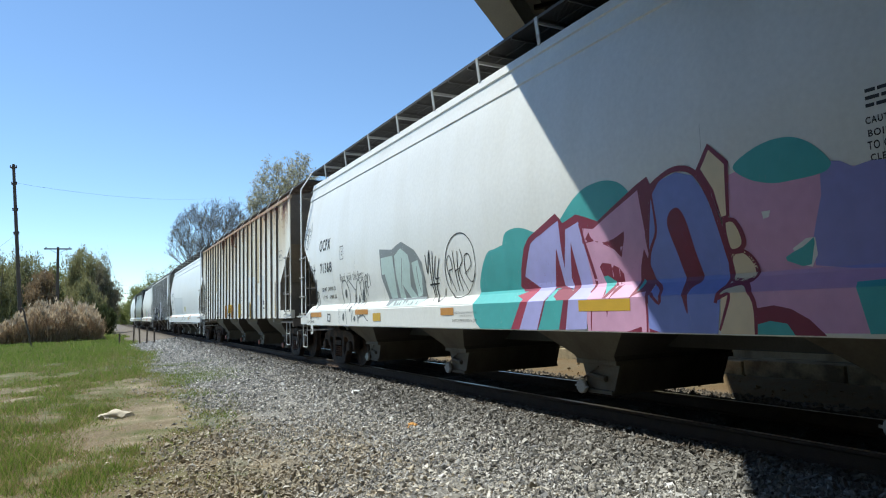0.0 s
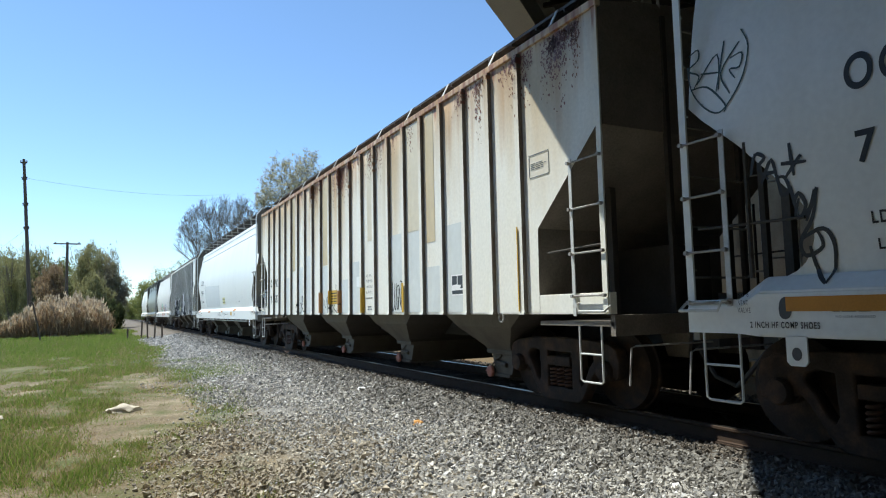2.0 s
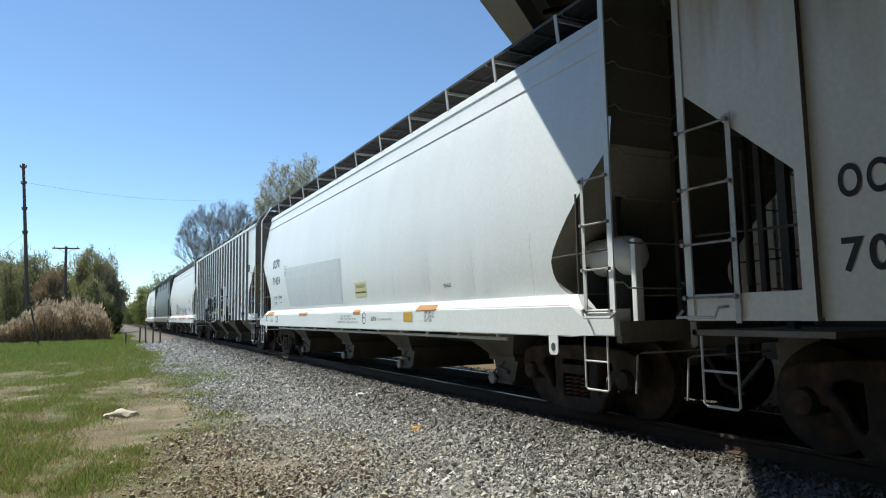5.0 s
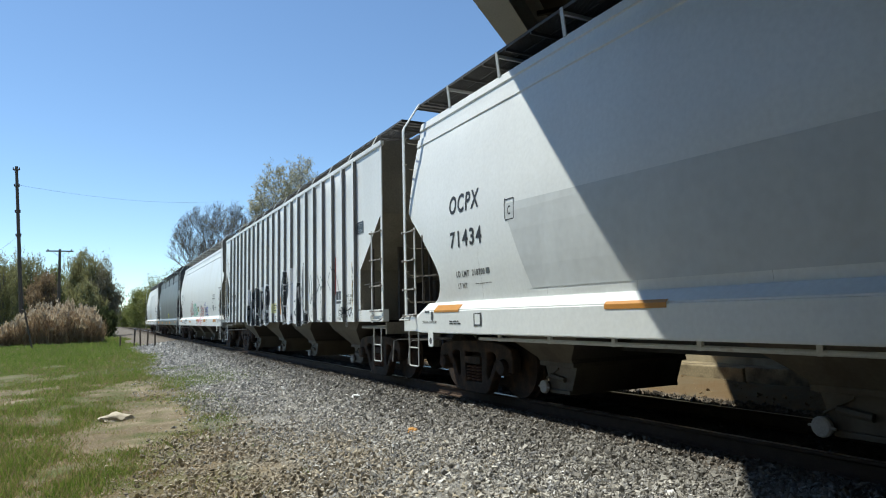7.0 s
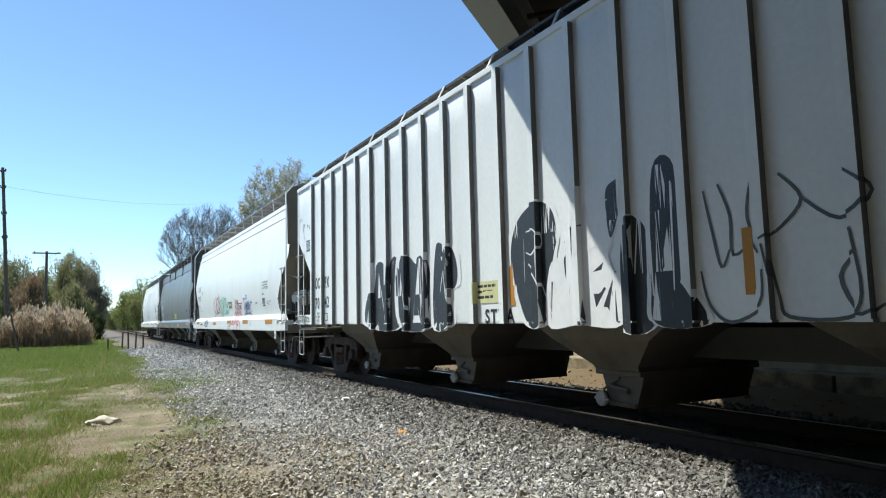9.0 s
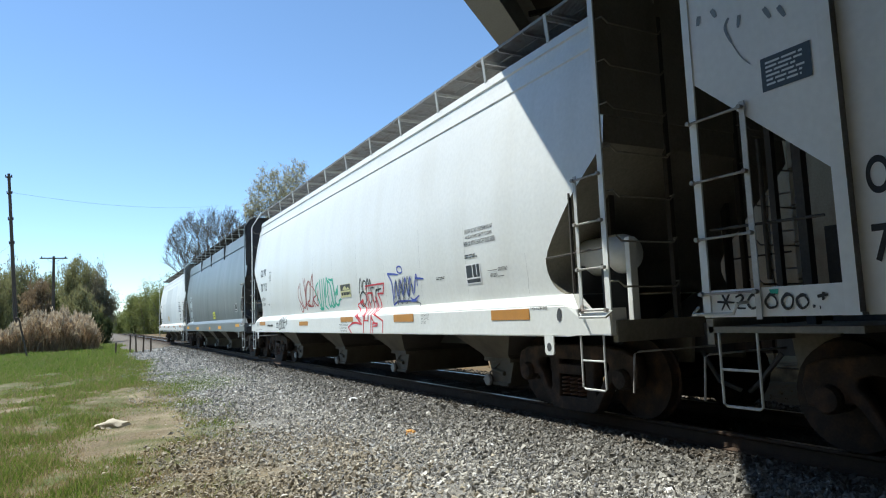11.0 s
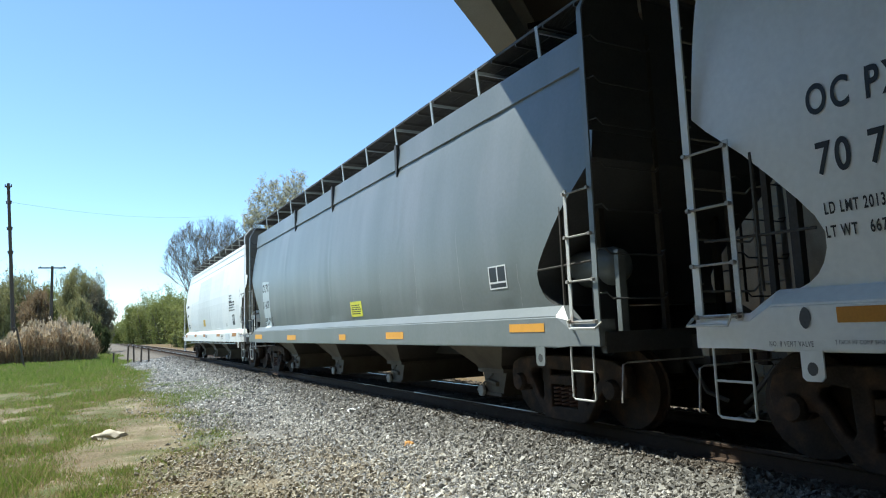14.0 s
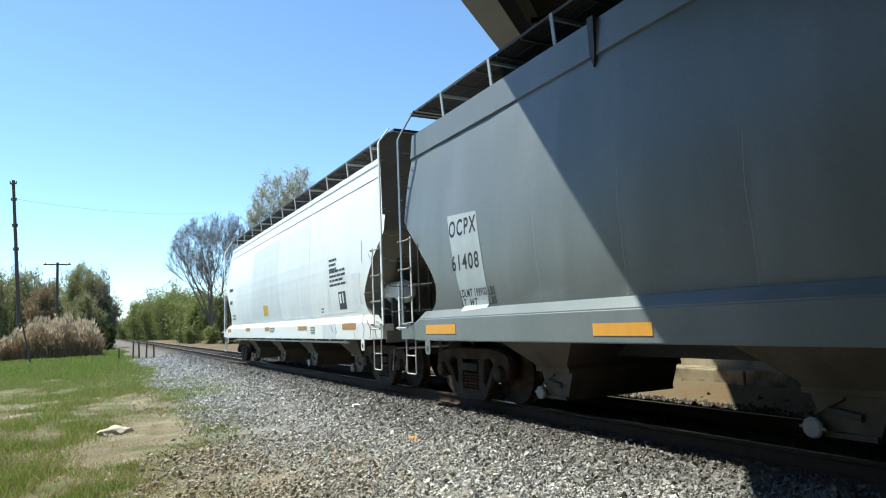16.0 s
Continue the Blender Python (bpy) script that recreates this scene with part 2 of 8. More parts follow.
def lines(a, b, first, grow):
    out, step = [a], first
    while out[-1] < b:
        out.append(min(b, out[-1] + step))
        step *= grow
    return out


def make_ground():
    xs = sorted(set([-x for x in lines(4, 1500, 0.5, 1.35)] + [round(-4 + 0.2 * i, 2) for i in range(91)] + lines(14.2, 1500, 0.5, 1.35)))
    ys = sorted(set([-y for y in lines(0, 1500, 0.6, 1.5)] + [round(0.2 * i, 2) for i in range(150)] + lines(30, 2500, 0.4, 1.2)))
    verts, faces = [], []
    for y in ys:
        for x in xs:
            z = ground_height(x, y)
            near = -5 < x < 14 and -2 < y < 40
            if near and abs(x - TRACK_X) > 1.0:
                z += 0.018 * noise.noise((x * 2.3, y * 2.3, 0)) + 0.03 * noise.noise((x * 0.6, y * 0.6, 3))
            verts.append((x, y, z))
    nx = len(xs)
    for j in range(len(ys) - 1):
        for i in range(nx - 1):
            faces.append((j * nx + i, j * nx + i + 1, (j + 1) * nx + i + 1, (j + 1) * nx + i))
    me = bpy.data.meshes.new("ground")
    me.from_pydata(verts, [], faces)
    me.materials.append(M["ground"])
    for f in me.polygons:
        f.use_smooth = True
    return tagged(new("ground", me), "grassy verge with bare earth beside a grey ballast shoulder", "ground", kind="structure")


def ground_material():
    """Crushed stone near the track, thinning out over dry earth, with grass further off."""
    m = bpy.data.materials.new("verge")
    m.use_nodes = True
    n, l = m.node_tree.nodes, m.node_tree.links
    b = n["Principled BSDF"]
    b.inputs["Roughness"].default_value = 0.95
    b.inputs["Specular IOR Level"].default_value = 0.2
    co = n.new("ShaderNodeTexCoord")
    sep = n.new("ShaderNodeSeparateXYZ")
    l.new(co.outputs["Object"], sep.inputs[0])

    def tex(scale, detail=5, kind="ShaderNodeTexNoise"):
        t = n.new(kind)
        t.inputs["Scale"].default_value = scale
        if kind == "ShaderNodeTexNoise":
            t.inputs["Detail"].default_value = detail
        l.new(co.outputs["Object"], t.inputs["Vector"])
        return t

    def calc(op, a, c):
        k = n.new("ShaderNodeMath")
        k.operation = op
        for i, v in enumerate((a, c)):
            if isinstance(v, (int, float)):
                k.inputs[i].default_value = v
            else:
                l.new(v, k.inputs[i])
        return k.outputs[0]

    def ramp(v, lo, hi):
        k = n.new("ShaderNodeMapRange")
        k.inputs["From Min"].default_value, k.inputs["From Max"].default_value = lo, hi
        l.new(v, k.inputs[0])
        return k.outputs[0]

    def blend(f, a, c):
        k = n.new("ShaderNodeMix")
        k.data_type = "RGBA"
        l.new(f, k.inputs[0])
        for i, v in ((6, a), (7, c)):
            if isinstance(v, tuple):
                k.inputs[i].default_value = (*v, 1)
            else:
                l.new(v, k.inputs[i])
        return k.outputs[2]

    wide, mid, fine = tex(0.35), tex(1.7, 8), tex(28, 3)
    cell = tex(22, kind="ShaderNodeTexVoronoi")
    dist = calc("ABSOLUTE", calc("SUBTRACT", sep.outputs[0], TRACK_X), 0)
    beyond = ramp(sep.outputs[0], 8.0, 8.4)
    stonef = calc("ADD", dist, calc("ADD", calc("MULTIPLY", calc("SUBTRACT", mid.outputs[0], 0.5), 1.8), calc("MULTIPLY", beyond, 1.2)))
    gravel = blend(ramp(cell.outputs["Distance"], 0.0, 0.75), (0.33, 0.315, 0.285), (0.15, 0.142, 0.13))
    dusty = blend(ramp(fine.outputs[0], 0.3, 0.7), (0.17, 0.143, 0.115), (0.12, 0.103, 0.085))
    gravel = blend(calc("MULTIPLY", ramp(sep.outputs[1], 16, 30), 0.85), gravel, dusty)
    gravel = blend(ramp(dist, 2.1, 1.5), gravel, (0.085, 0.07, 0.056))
    # Between the rails the colour goes near black for shade under the train.
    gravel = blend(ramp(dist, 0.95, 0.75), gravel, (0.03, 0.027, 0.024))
    earth = blend(ramp(fine.outputs[0], 0.35, 0.65), (0.235, 0.185, 0.118), (0.12, 0.095, 0.06))
    earth = blend(calc("MULTIPLY", ramp(tex(0.8, 4).outputs[0], 0.50, 0.68), 0.45), earth, (0.43, 0.365, 0.255))
    tiny = tex(95, 4)
    # Sward ground is toned dark for the shade among the blades.
    grass = blend(ramp(fine.outputs[0], 0.3, 0.7), (0.045, 0.07, 0.016), (0.12, 0.125, 0.045))
    grass = blend(calc("MULTIPLY", ramp(tiny.outputs[0], 0.50, 0.62), 0.55), grass, (0.17, 0.145, 0.08))
    earth = blend(calc("MULTIPLY", ramp(tiny.outputs[0], 0.55, 0.68), 0.6), earth, (0.09, 0.075, 0.05))
    verge = blend(ramp(calc("ADD", calc("MULTIPLY", mid.outputs[0], 0.6), calc("MULTIPLY", wide.outputs[0], 0.5)), 0.44, 0.58), grass, earth)
    far = ramp(sep.outputs[1], 18, 30)
    verge = blend(far, verge, grass)
    bank = blend(ramp(mid.outputs[0], 0.4, 0.6), (0.15, 0.10, 0.052), (0.15, 0.115, 0.068))
    verge = blend(beyond, verge, bank)
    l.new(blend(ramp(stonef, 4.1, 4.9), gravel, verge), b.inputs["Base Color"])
    bp = n.new("ShaderNodeBump")
    bp.inputs["Strength"].default_value, bp.inputs["Distance"].default_value = 0.8, 0.03
    l.new(calc("ADD", fine.outputs[0], calc("MULTIPLY", cell.outputs["Distance"], -0.6)), bp.inputs["Height"])
    l.new(bp.outputs[0], b.inputs["Normal"])
    return m


M["ground"] = ground_material()
make_ground()


def make_track():
    road = thing("railway_track", "rusty steel rails on tarred wooden sleepers in grey ballast", "railway track", kind="structure")
    half = [(-0.068, -0.17), (0.068, -0.17), (0.068, -0.157), (0.012, -0.14), (0.010, -0.045), (0.036, -0.03), (0.036, -0.006), (0.03, 0.0)]
    outline = half + [(-x, z) for x, z in half[:1:-1]]
    for side in (-1, 1):
        x = TRACK_X + side * 0.7525
        bm = B()
        ys = [-40, 0, 6, 12, 20, 40, 100, 400, 1600]
        rings = [[bm.verts.new((x + px, y, pz)) for px, pz in outline] for y in ys]
        for p, q in zip(rings, rings[1:]):
            for i in range(len(p)):
                j = (i + 1) % len(p)
                f = bm.faces.new((p[i], p[j], q[j], q[i]))
                if outline[i][1] == 0.0 and outline[j][1] == 0.0:
                    f.material_index = 1
        bm.faces.new(rings[0])
        bm.faces.new(rings[-1])
        rail = part("rail", bm, [M["rail"], M["tread"]], road, "rusty rail with a bright worn head")
    bm = B()
    box(bm, -1.3, 1.3, -0.115, 0.115, -0.36, -0.172, 0.012)
    me = mesh_of(bm, M["tie"])
    for i in range(150):
        t = part("sleeper", me, None, road)
        t.location = (TRACK_X + 0.03 * math.sin(i * 7.1), -6 + i * 0.55, 0.004 * math.sin(i * 3.3))
        t.rotation_euler = (0, 0, 0.015 * math.sin(i * 5.7))
    return road


make_track()

# the bridge crosses at an angle; its near edge runs along (1, 0.855)
BRIDGE_Z = 7.17
EDGE = Vector((6.28, 10.30, BRIDGE_Z))
ALONG = Vector((1.0, 0.855, 0.0)).normalized()
INWARD = Vector((ALONG.y, -ALONG.x, 0.0))


def make_bridge():
    br = thing("road_bridge", "grey steel girder road bridge with a dark deck underside", "bridge", kind="structure")
    at = Matrix(((ALONG.x, INWARD.x, 0, EDGE.x), (ALONG.y, INWARD.y, 0, EDGE.y), (0, 0, 1, EDGE.z), (0, 0, 0, 1)))
    br.matrix_basis = at

    def beam(name, y, w, h, mat, z=0.0, label=""):
        bm = B()
        box(bm, -45, 45, y, y + w, z, z + 0.05)
        box(bm, -45, 45, y + w / 2 - 0.02, y + w / 2 + 0.02, z + 0.05, z + h - 0.04)
        box(bm, -45, 45, y, y + w, z + h - 0.04, z + h)
        return part(name, bm, mat, br, label)

    beam("girder", 0.0, 0.62, 1.25, M["girder"], 0.0, "grey painted edge girder")
    # Depth past the near girders is unseen, added to darken the shade below.
    for i in range(1, 19):
        beam("girder", 0.1 + i * 2.3, 0.42, 1.25, M["girder"])
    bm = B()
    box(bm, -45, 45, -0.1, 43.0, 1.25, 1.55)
    part("deck_slab", bm, M["deck"], br, "dark brown deck slab")
    bm = B()
    box(bm, -45, 45, -0.1, 0.2, 1.55, 2.3)
    part("parapet", bm, M["concrete"], br)
    bm = B()
    box(bm, -45, 45, 42.7, 43.0, 1.55, 2.3)
    part("parapet", bm, M["concrete"], br)
    bm = B()
    for k in range(-14, 15):
        for i in range(18):
            box(bm, k * 3.0 - 0.06, k * 3.0 + 0.06, 0.5 + i * 2.3, 2.2 + i * 2.3, 0.35, 0.45)
            box(bm, k * 3.0 - 0.05, k * 3.0 + 0.05, 0.5 + i * 2.3, 2.2 + i * 2.3, 1.0, 1.1)
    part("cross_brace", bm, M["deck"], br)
    return br


make_bridge()


def make_shade_walls():
    """Unseen walls added behind the camera's left shoulder, road side, to block skylight."""
    bm = B()
    box(bm, -7.0, -5.2, -62.0, 2.5, -0.6, 7.16, 0.05)
    # A tall wing carried forward, out of view, keeps more sky off.
    prism(bm, [(2.5, -0.6), (15.0, -0.6), (15.0, 6.6), (2.5, 8.4)], -6.1, -5.3)
    return tagged(new("wall_unseen_sky_block", mesh_of(bm, M["concrete"])), "added concrete walls out of view that block skylight", "wall", kind="structure")


make_shade_walls()


# ---- the train ----
L = 17.35
_A = [(1.42, 1.472), (1.52, 1.489), (1.6, 1.50), (1.7, 1.513), (1.82, 1.527), (1.95, 1.538), (2.1, 1.547), (2.3, 1.556), (2.55, 1.559), (2.85, 1.547), (3.2, 1.51), (3.6, 1.455), (3.9, 1.40), (4.1, 1.355)]
CURVED = [(z, float(np.interp(z, [a for a, _ in _A], [b for _, b in _A]))) for z in (1.42, 1.46, 1.52, 1.6, 1.7, 1.82, 1.95, 2.1, 2.3, 2.55, 2.85, 3.0, 3.12, 3.4, 3.7, 3.9, 4.1)]
CURVED += [(4.17, 1.335), (4.185, 1.35), (4.325, 1.315), (4.34, 1.29), (4.475, 1.265), (4.49, 1.285), (4.62, 1.25), (4.65, 1.20), (4.69, 0.9), (4.74, 0.4)]
BOX = [(1.15, 1.595), (1.6, 1.595), (2.17, 1.595), (2.6, 1.595), (3.18, 1.595), (3.6, 1.595), (4.0, 1.595), (4.50, 1.595), (4.55, 1.56), (4.66, 0.95), (4.72, 0.4)]


def curved_end(z):
    return float(np.interp(z, (1.42, 1.46, 1.52, 1.60, 1.70, 1.82, 1.95, 2.10, 2.30, 2.55, 2.85, 3.0, 3.12, 4.5), (0.86, 0.96, 1.04, 1.10, 1.14, 1.15, 1.09, 0.97, 0.79, 0.55, 0.20, 0.11, 0.08, 0.20)))


def box_end(z):
    return float(np.interp(z, (1.15, 2.16, 3.18, 3.22), (1.24, 1.24, 0.08, 0.06)))


SEAM0, SEAM = 1.55, 1.49
# crimped welds below the running-board brackets of one grey car, by where its end stands
BUCKLES = {91.45: (5.1, 9.0, 12.95)}


def dent_of(y, z, seed, dent):
    """Slow waves in the sheet; on curved sides it also draws in along each welded seam, most near the sill."""
    d = dent * noise.noise((y * 0.8, z * 0.7, seed))
    if dent > 0.005:
        d += 0.006 * noise.noise((y * 2.6, z * 0.45, seed + 9))
        k = round((y - SEAM0) / SEAM)
        o = y - SEAM0 - SEAM * k
        d -= 0.015 * math.exp(-((o / 0.17) ** 2)) * max(0.0, 1 - abs(z - 1.9) / 1.3) * (0.5 + noise.noise((k * 3.7, seed, 1.5)))
        for b in BUCKLES.get(seed, ()):
            # a crimped weld: a narrow fold between two shallow hollows, deepest half way up
            o = y - b - 0.02 * math.sin(z * 2.1)
            if abs(o) < 0.8:
                d += (0.011 * math.exp(-((o / 0.06) ** 2)) - 0.010 * math.exp(-(((o - 0.16) / 0.12) ** 2)) - 0.007 * math.exp(-(((o + 0.2) / 0.16) ** 2))) * max(0.0, 1 - abs(z - 2.7) / 1.5) * (0.75 + 0.5 * noise.noise((b, z * 1.3, 3)))
    return d


def loft(profile, end, ny=24, dent=0.0, seed=0.0, upright=False):
    bm = B()
    rows = []
    for z, w in profile:
        a = 0.05 if upright and z > 2.95 else end(z)
        b = L - a
        row = []
        for s in (-1, 1):
            line = []
            for i in range(ny + 1):
                y = a + (b - a) * i / ny
                d = dent_of(y, z, seed, dent) if 1.5 < z < 4.15 else 0.0
                line.append(bm.verts.new((s * (w + d), y, z)))
            row.append(line)
        rows.append(row)
    for p, q in zip(rows, rows[1:]):
        for i in range(ny):
            bm.faces.new((p[0][i + 1], p[0][i], q[0][i], q[0][i + 1]))
            bm.faces.new((p[1][i], p[1][i + 1], q[1][i + 1], q[1][i]))
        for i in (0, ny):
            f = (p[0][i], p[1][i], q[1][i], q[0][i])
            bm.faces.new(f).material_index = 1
    for r in (rows[0], rows[-1]):
        for i in range(ny):
            bm.faces.new((r[0][i], r[0][i + 1], r[1][i + 1], r[1][i]))
    return bm


SHARED = {}


def shared(key, build):
    if key not in SHARED:
        SHARED[key] = build()
    return SHARED[key]


def wheelset_mesh():
    bm = B()
    for s in (-1, 1):
        prof = [(-0.065, 0.20), (-0.065, 0.40), (-0.06, 0.452), (0.04, 0.457), (0.05, 0.485), (0.075, 0.482), (0.075, 0.41), (0.03, 0.36), (0.0, 0.20), (0.03, 0.13), (0.09, 0.11)]
        lathe(bm, [(-s * d, r) for d, r in prof], x=s * 0.752, sides=32)
    lathe(bm, [(-1.06, 0.065), (1.06, 0.065)], sides=14)
    return mesh_of(bm, M["iron"], True)


def side_frame_mesh():
    """A cast side frame: a thick outline with three windows."""
    half = [(0.0, 0.81), (0.55, 0.80), (0.92, 0.76), (1.06, 0.70), (1.10, 0.57), (1.07, 0.40), (0.99, 0.40), (0.975, 0.55), (0.81, 0.55), (0.79, 0.44), (0.70, 0.45), (0.63, 0.38), (0.44, 0.09), (0.35, 0.04), (0.0, 0.03)]
    outer = half + [(-y, z) for y, z in half[-2:0:-1]]
    win = [(0.40, 0.66), (0.56, 0.68), (0.67, 0.64), (0.69, 0.56), (0.60, 0.46), (0.50, 0.28), (0.43, 0.22), (0.385, 0.30)]
    mid = [(-0.27, 0.66), (0.27, 0.66), (0.27, 0.17), (-0.27, 0.17)]
    cu = bpy.data.curves.new("frame", "CURVE")
    cu.dimensions, cu.fill_mode, cu.extrude, cu.bevel_depth, cu.bevel_resolution = "2D", "BOTH", 0.055, 0.018, 1
    for loop in (outer, win, [(-y, z) for y, z in win], mid):
        sp = cu.splines.new("POLY")
        sp.points.add(len(loop) - 1)
        for p, (y, z) in zip(sp.points, loop):
            p.co = (y, z, 0, 1)
        sp.use_cyclic_u = True
    ob = bpy.data.objects.new("frame", cu)
    scene.collection.objects.link(ob)
    me = bpy.data.meshes.new_from_object(ob.evaluated_get(bpy.context.evaluated_depsgraph_get()))
    bpy.data.objects.remove(ob)
    me.transform(Matrix(((0, 0, 1, 0), (1, 0, 0, 0), (0, 1, 0, 0), (0, 0, 0, 1))))
    bm = B()
    bm.from_mesh(me)
    bpy.data.meshes.remove(me)
    for s in (-1, 1):
        for x in (-1, 1):
            lathe(bm, [(x * 0.15, 0.04), (x * 0.145, 0.10), (x * 0.11, 0.118), (x * 0.02, 0.118)], y=s * 0.889, z=0.457, sides=16)
    box(bm, -0.09, 0.09, -0.24, 0.24, 0.46, 0.58, 0.02)
    return mesh_of(bm, M["iron"])


def spring_mesh():
    bm = B()
    pts = [(0.055 * math.cos(a), 0.055 * math.sin(a), 0.20 + 0.24 * a / (2 * math.pi * 5)) for a in (2 * math.pi * i / 10 for i in range(51))]
    rod(bm, pts, 0.016, 5)
    return mesh_of(bm, M["spring"], True)


M["spring"] = material("rusty_spring", (0.075, 0.035, 0.022), 0.7, scale=9, vary=0.3)
SPIN = []      # wheelsets, turned by the motions


def make_truck(car, y):
    bm = B()
    box(bm, -0.95, 0.95, -0.2, 0.2, 0.44, 0.60, 0.02)
    box(bm, -0.3, 0.3, -0.25, 0.25, 0.60, 0.80, 0.02)
    for s in (-1, 1):
        box(bm, *sorted((s * 0.90, s * 0.93)), -0.28, 0.28, 0.14, 0.70)
    truck = part("truck", bm, M["iron"], car, "brown cast-iron truck with two wheelsets")
    truck.location = (0, y, 0)
    for s in (-1, 1):
        f = part("side_frame", shared("frame", side_frame_mesh), None, truck)
        f.location = (s * 1.0, 0, 0)
        for k in (-0.15, 0.0, 0.15):
            c = part("spring", shared("spring", spring_mesh), None, truck, "rusty coil spring")
            c.location = (s * 1.02, k, 0)
        w = part("wheelset", shared("wheels", wheelset_mesh), None, truck, "steel wheels on an axle")
        w.location = (0, s * 0.889, 0.457)
        SPIN.append(w)
    return truck


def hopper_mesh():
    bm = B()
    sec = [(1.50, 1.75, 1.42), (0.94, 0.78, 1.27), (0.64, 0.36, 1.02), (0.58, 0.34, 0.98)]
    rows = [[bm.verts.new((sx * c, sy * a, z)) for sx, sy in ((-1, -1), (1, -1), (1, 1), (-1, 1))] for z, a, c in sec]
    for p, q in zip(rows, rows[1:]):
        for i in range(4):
            # Slope faces get a darker material that paints in their shade.
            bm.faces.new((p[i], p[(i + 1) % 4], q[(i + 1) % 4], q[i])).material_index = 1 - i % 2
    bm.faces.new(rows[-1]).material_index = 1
    return mesh_of(bm, [M["hopper"], M["deepshade"]])


def outlet_mesh():
    def build():
        bm = B()
        box(bm, -0.99, 0.99, -0.36, 0.35, 0.53, 0.585, 0.008)
        for sx in (-1, 1):
            prism(bm, [(-0.34, 0.53), (0.31, 0.53), (0.20, 0.20), (-0.22, 0.20)], sx * 0.90 - 0.02, sx * 0.90 + 0.02)
            lathe(bm, [(sx * 0.7, 0.062), (sx * 0.98, 0.062)], y=0.27, z=0.25, sides=14)
            rod(bm, [(sx * 0.93, 0.02, 0.50), (sx * 0.94, 0.27, 0.36), (sx * 0.94, 0.27, 0.18)], 0.014, 5)
            rod(bm, [(sx * 0.94, -0.12, 0.36), (sx * 0.94, 0.16, 0.40)], 0.035, 7)
        for sy in (-0.28, 0.22):
            prism(bm, [(sy - 0.02, 0.53), (sy + 0.02, 0.53), (sy * 0.75 + 0.03, 0.20), (sy * 0.75 - 0.01, 0.20)], -0.9, 0.9)
        box(bm, -0.95, 0.95, -0.22, 0.20, 0.18, 0.23, 0.01)
        box(bm, -0.72, 0.72, 0.14, 0.32, 0.18, 0.32, 0.02)
        return mesh_of(bm, [M["hopper"]])
    return build


def cap_mesh(side, mat):
    def build():
        bm = B()
        lathe(bm, [(side * 0.965, 0.06), (side * 0.965, 0.086), (side * 1.0, 0.086), (side * 1.01, 0.07)], y=0.27, z=0.25, sides=20)
        rod(bm, [(side * 0.99, 0.155, 0.245), (side * 0.99, 0.385, 0.255)], 0.014, 5)
        return mesh_of(bm, [mat])
    return build


# where the ribs stand along each ribbed car
RIBS = {"B": [1.54 + 0.731 * i for i in range(21)], "D": [1.47 + 0.729 * i for i in range(21)]}


def strap(bm, points, wide, thick):
    """A flat bar through the points: its width lies along the track."""
    rings = []
    pts = [Vector(p) for p in points]
    for i, p in enumerate(pts):
        d = (pts[min(i + 1, len(pts) - 1)] - pts[max(i - 1, 0)]).normalized()
        n = d.cross(Vector((0, 1, 0))).normalized() * thick / 2
        w = Vector((0, wide / 2, 0))
        rings.append([bm.verts.new(p + a) for a in (-w - n, w - n, w + n, -w + n)])
    for q, r in zip(rings, rings[1:]):
        for j in range(4):
            bm.faces.new((q[j], q[(j + 1) % 4], r[(j + 1) % 4], r[j]))
    bm.faces.new(rings[0][::-1])
    bm.faces.new(rings[-1])
    return bm


def make_ladder(car, x, y0, y1, zs, mat):
    """A flat upright and bolted rungs; the outer upright is the end post itself."""
    bm = B()
    strap(bm, [(x, y1, zs[0] - 0.22), (x, y1, zs[-1] + 0.05)], 0.05, 0.012)
    part("ladder", bm, mat, car, "painted steel ladder upright")
    for z in zs:
        bm = B()
        rod(bm, [(x * 1.012, y0, z), (x * 1.012, y1, z)], 0.0115, 6)
        for y in (y0, y1):
            lathe(bm, [(-0.03, 0.02), (0.012, 0.02)], x=x * 1.012, y=y, z=z, sides=8)
        part("rung", bm, M["rungdark"], car)


def end_tab_mesh(mat):
    def build():
        bm = B()
        n = 10
        outer = [(-0.085, 0.0), (0.085, 0.0), (0.085, -0.19), (0.055, -0.22), (-0.055, -0.22), (-0.085, -0.19)]
        prism(bm, outer, -0.015, 0.0)
        n0 = len(bm.faces)
        prism(bm, [(0.04 * math.cos(a), -0.13 + 0.05 * math.sin(a)) for a in (2 * math.pi * i / n for i in range(n))], -0.018, -0.002)
        bm.faces.ensure_lookup_table()
        for f in bm.faces[n0:]:
            f.material_index = 1
        return mesh_of(bm, [mat, M["dark"]])
    return build


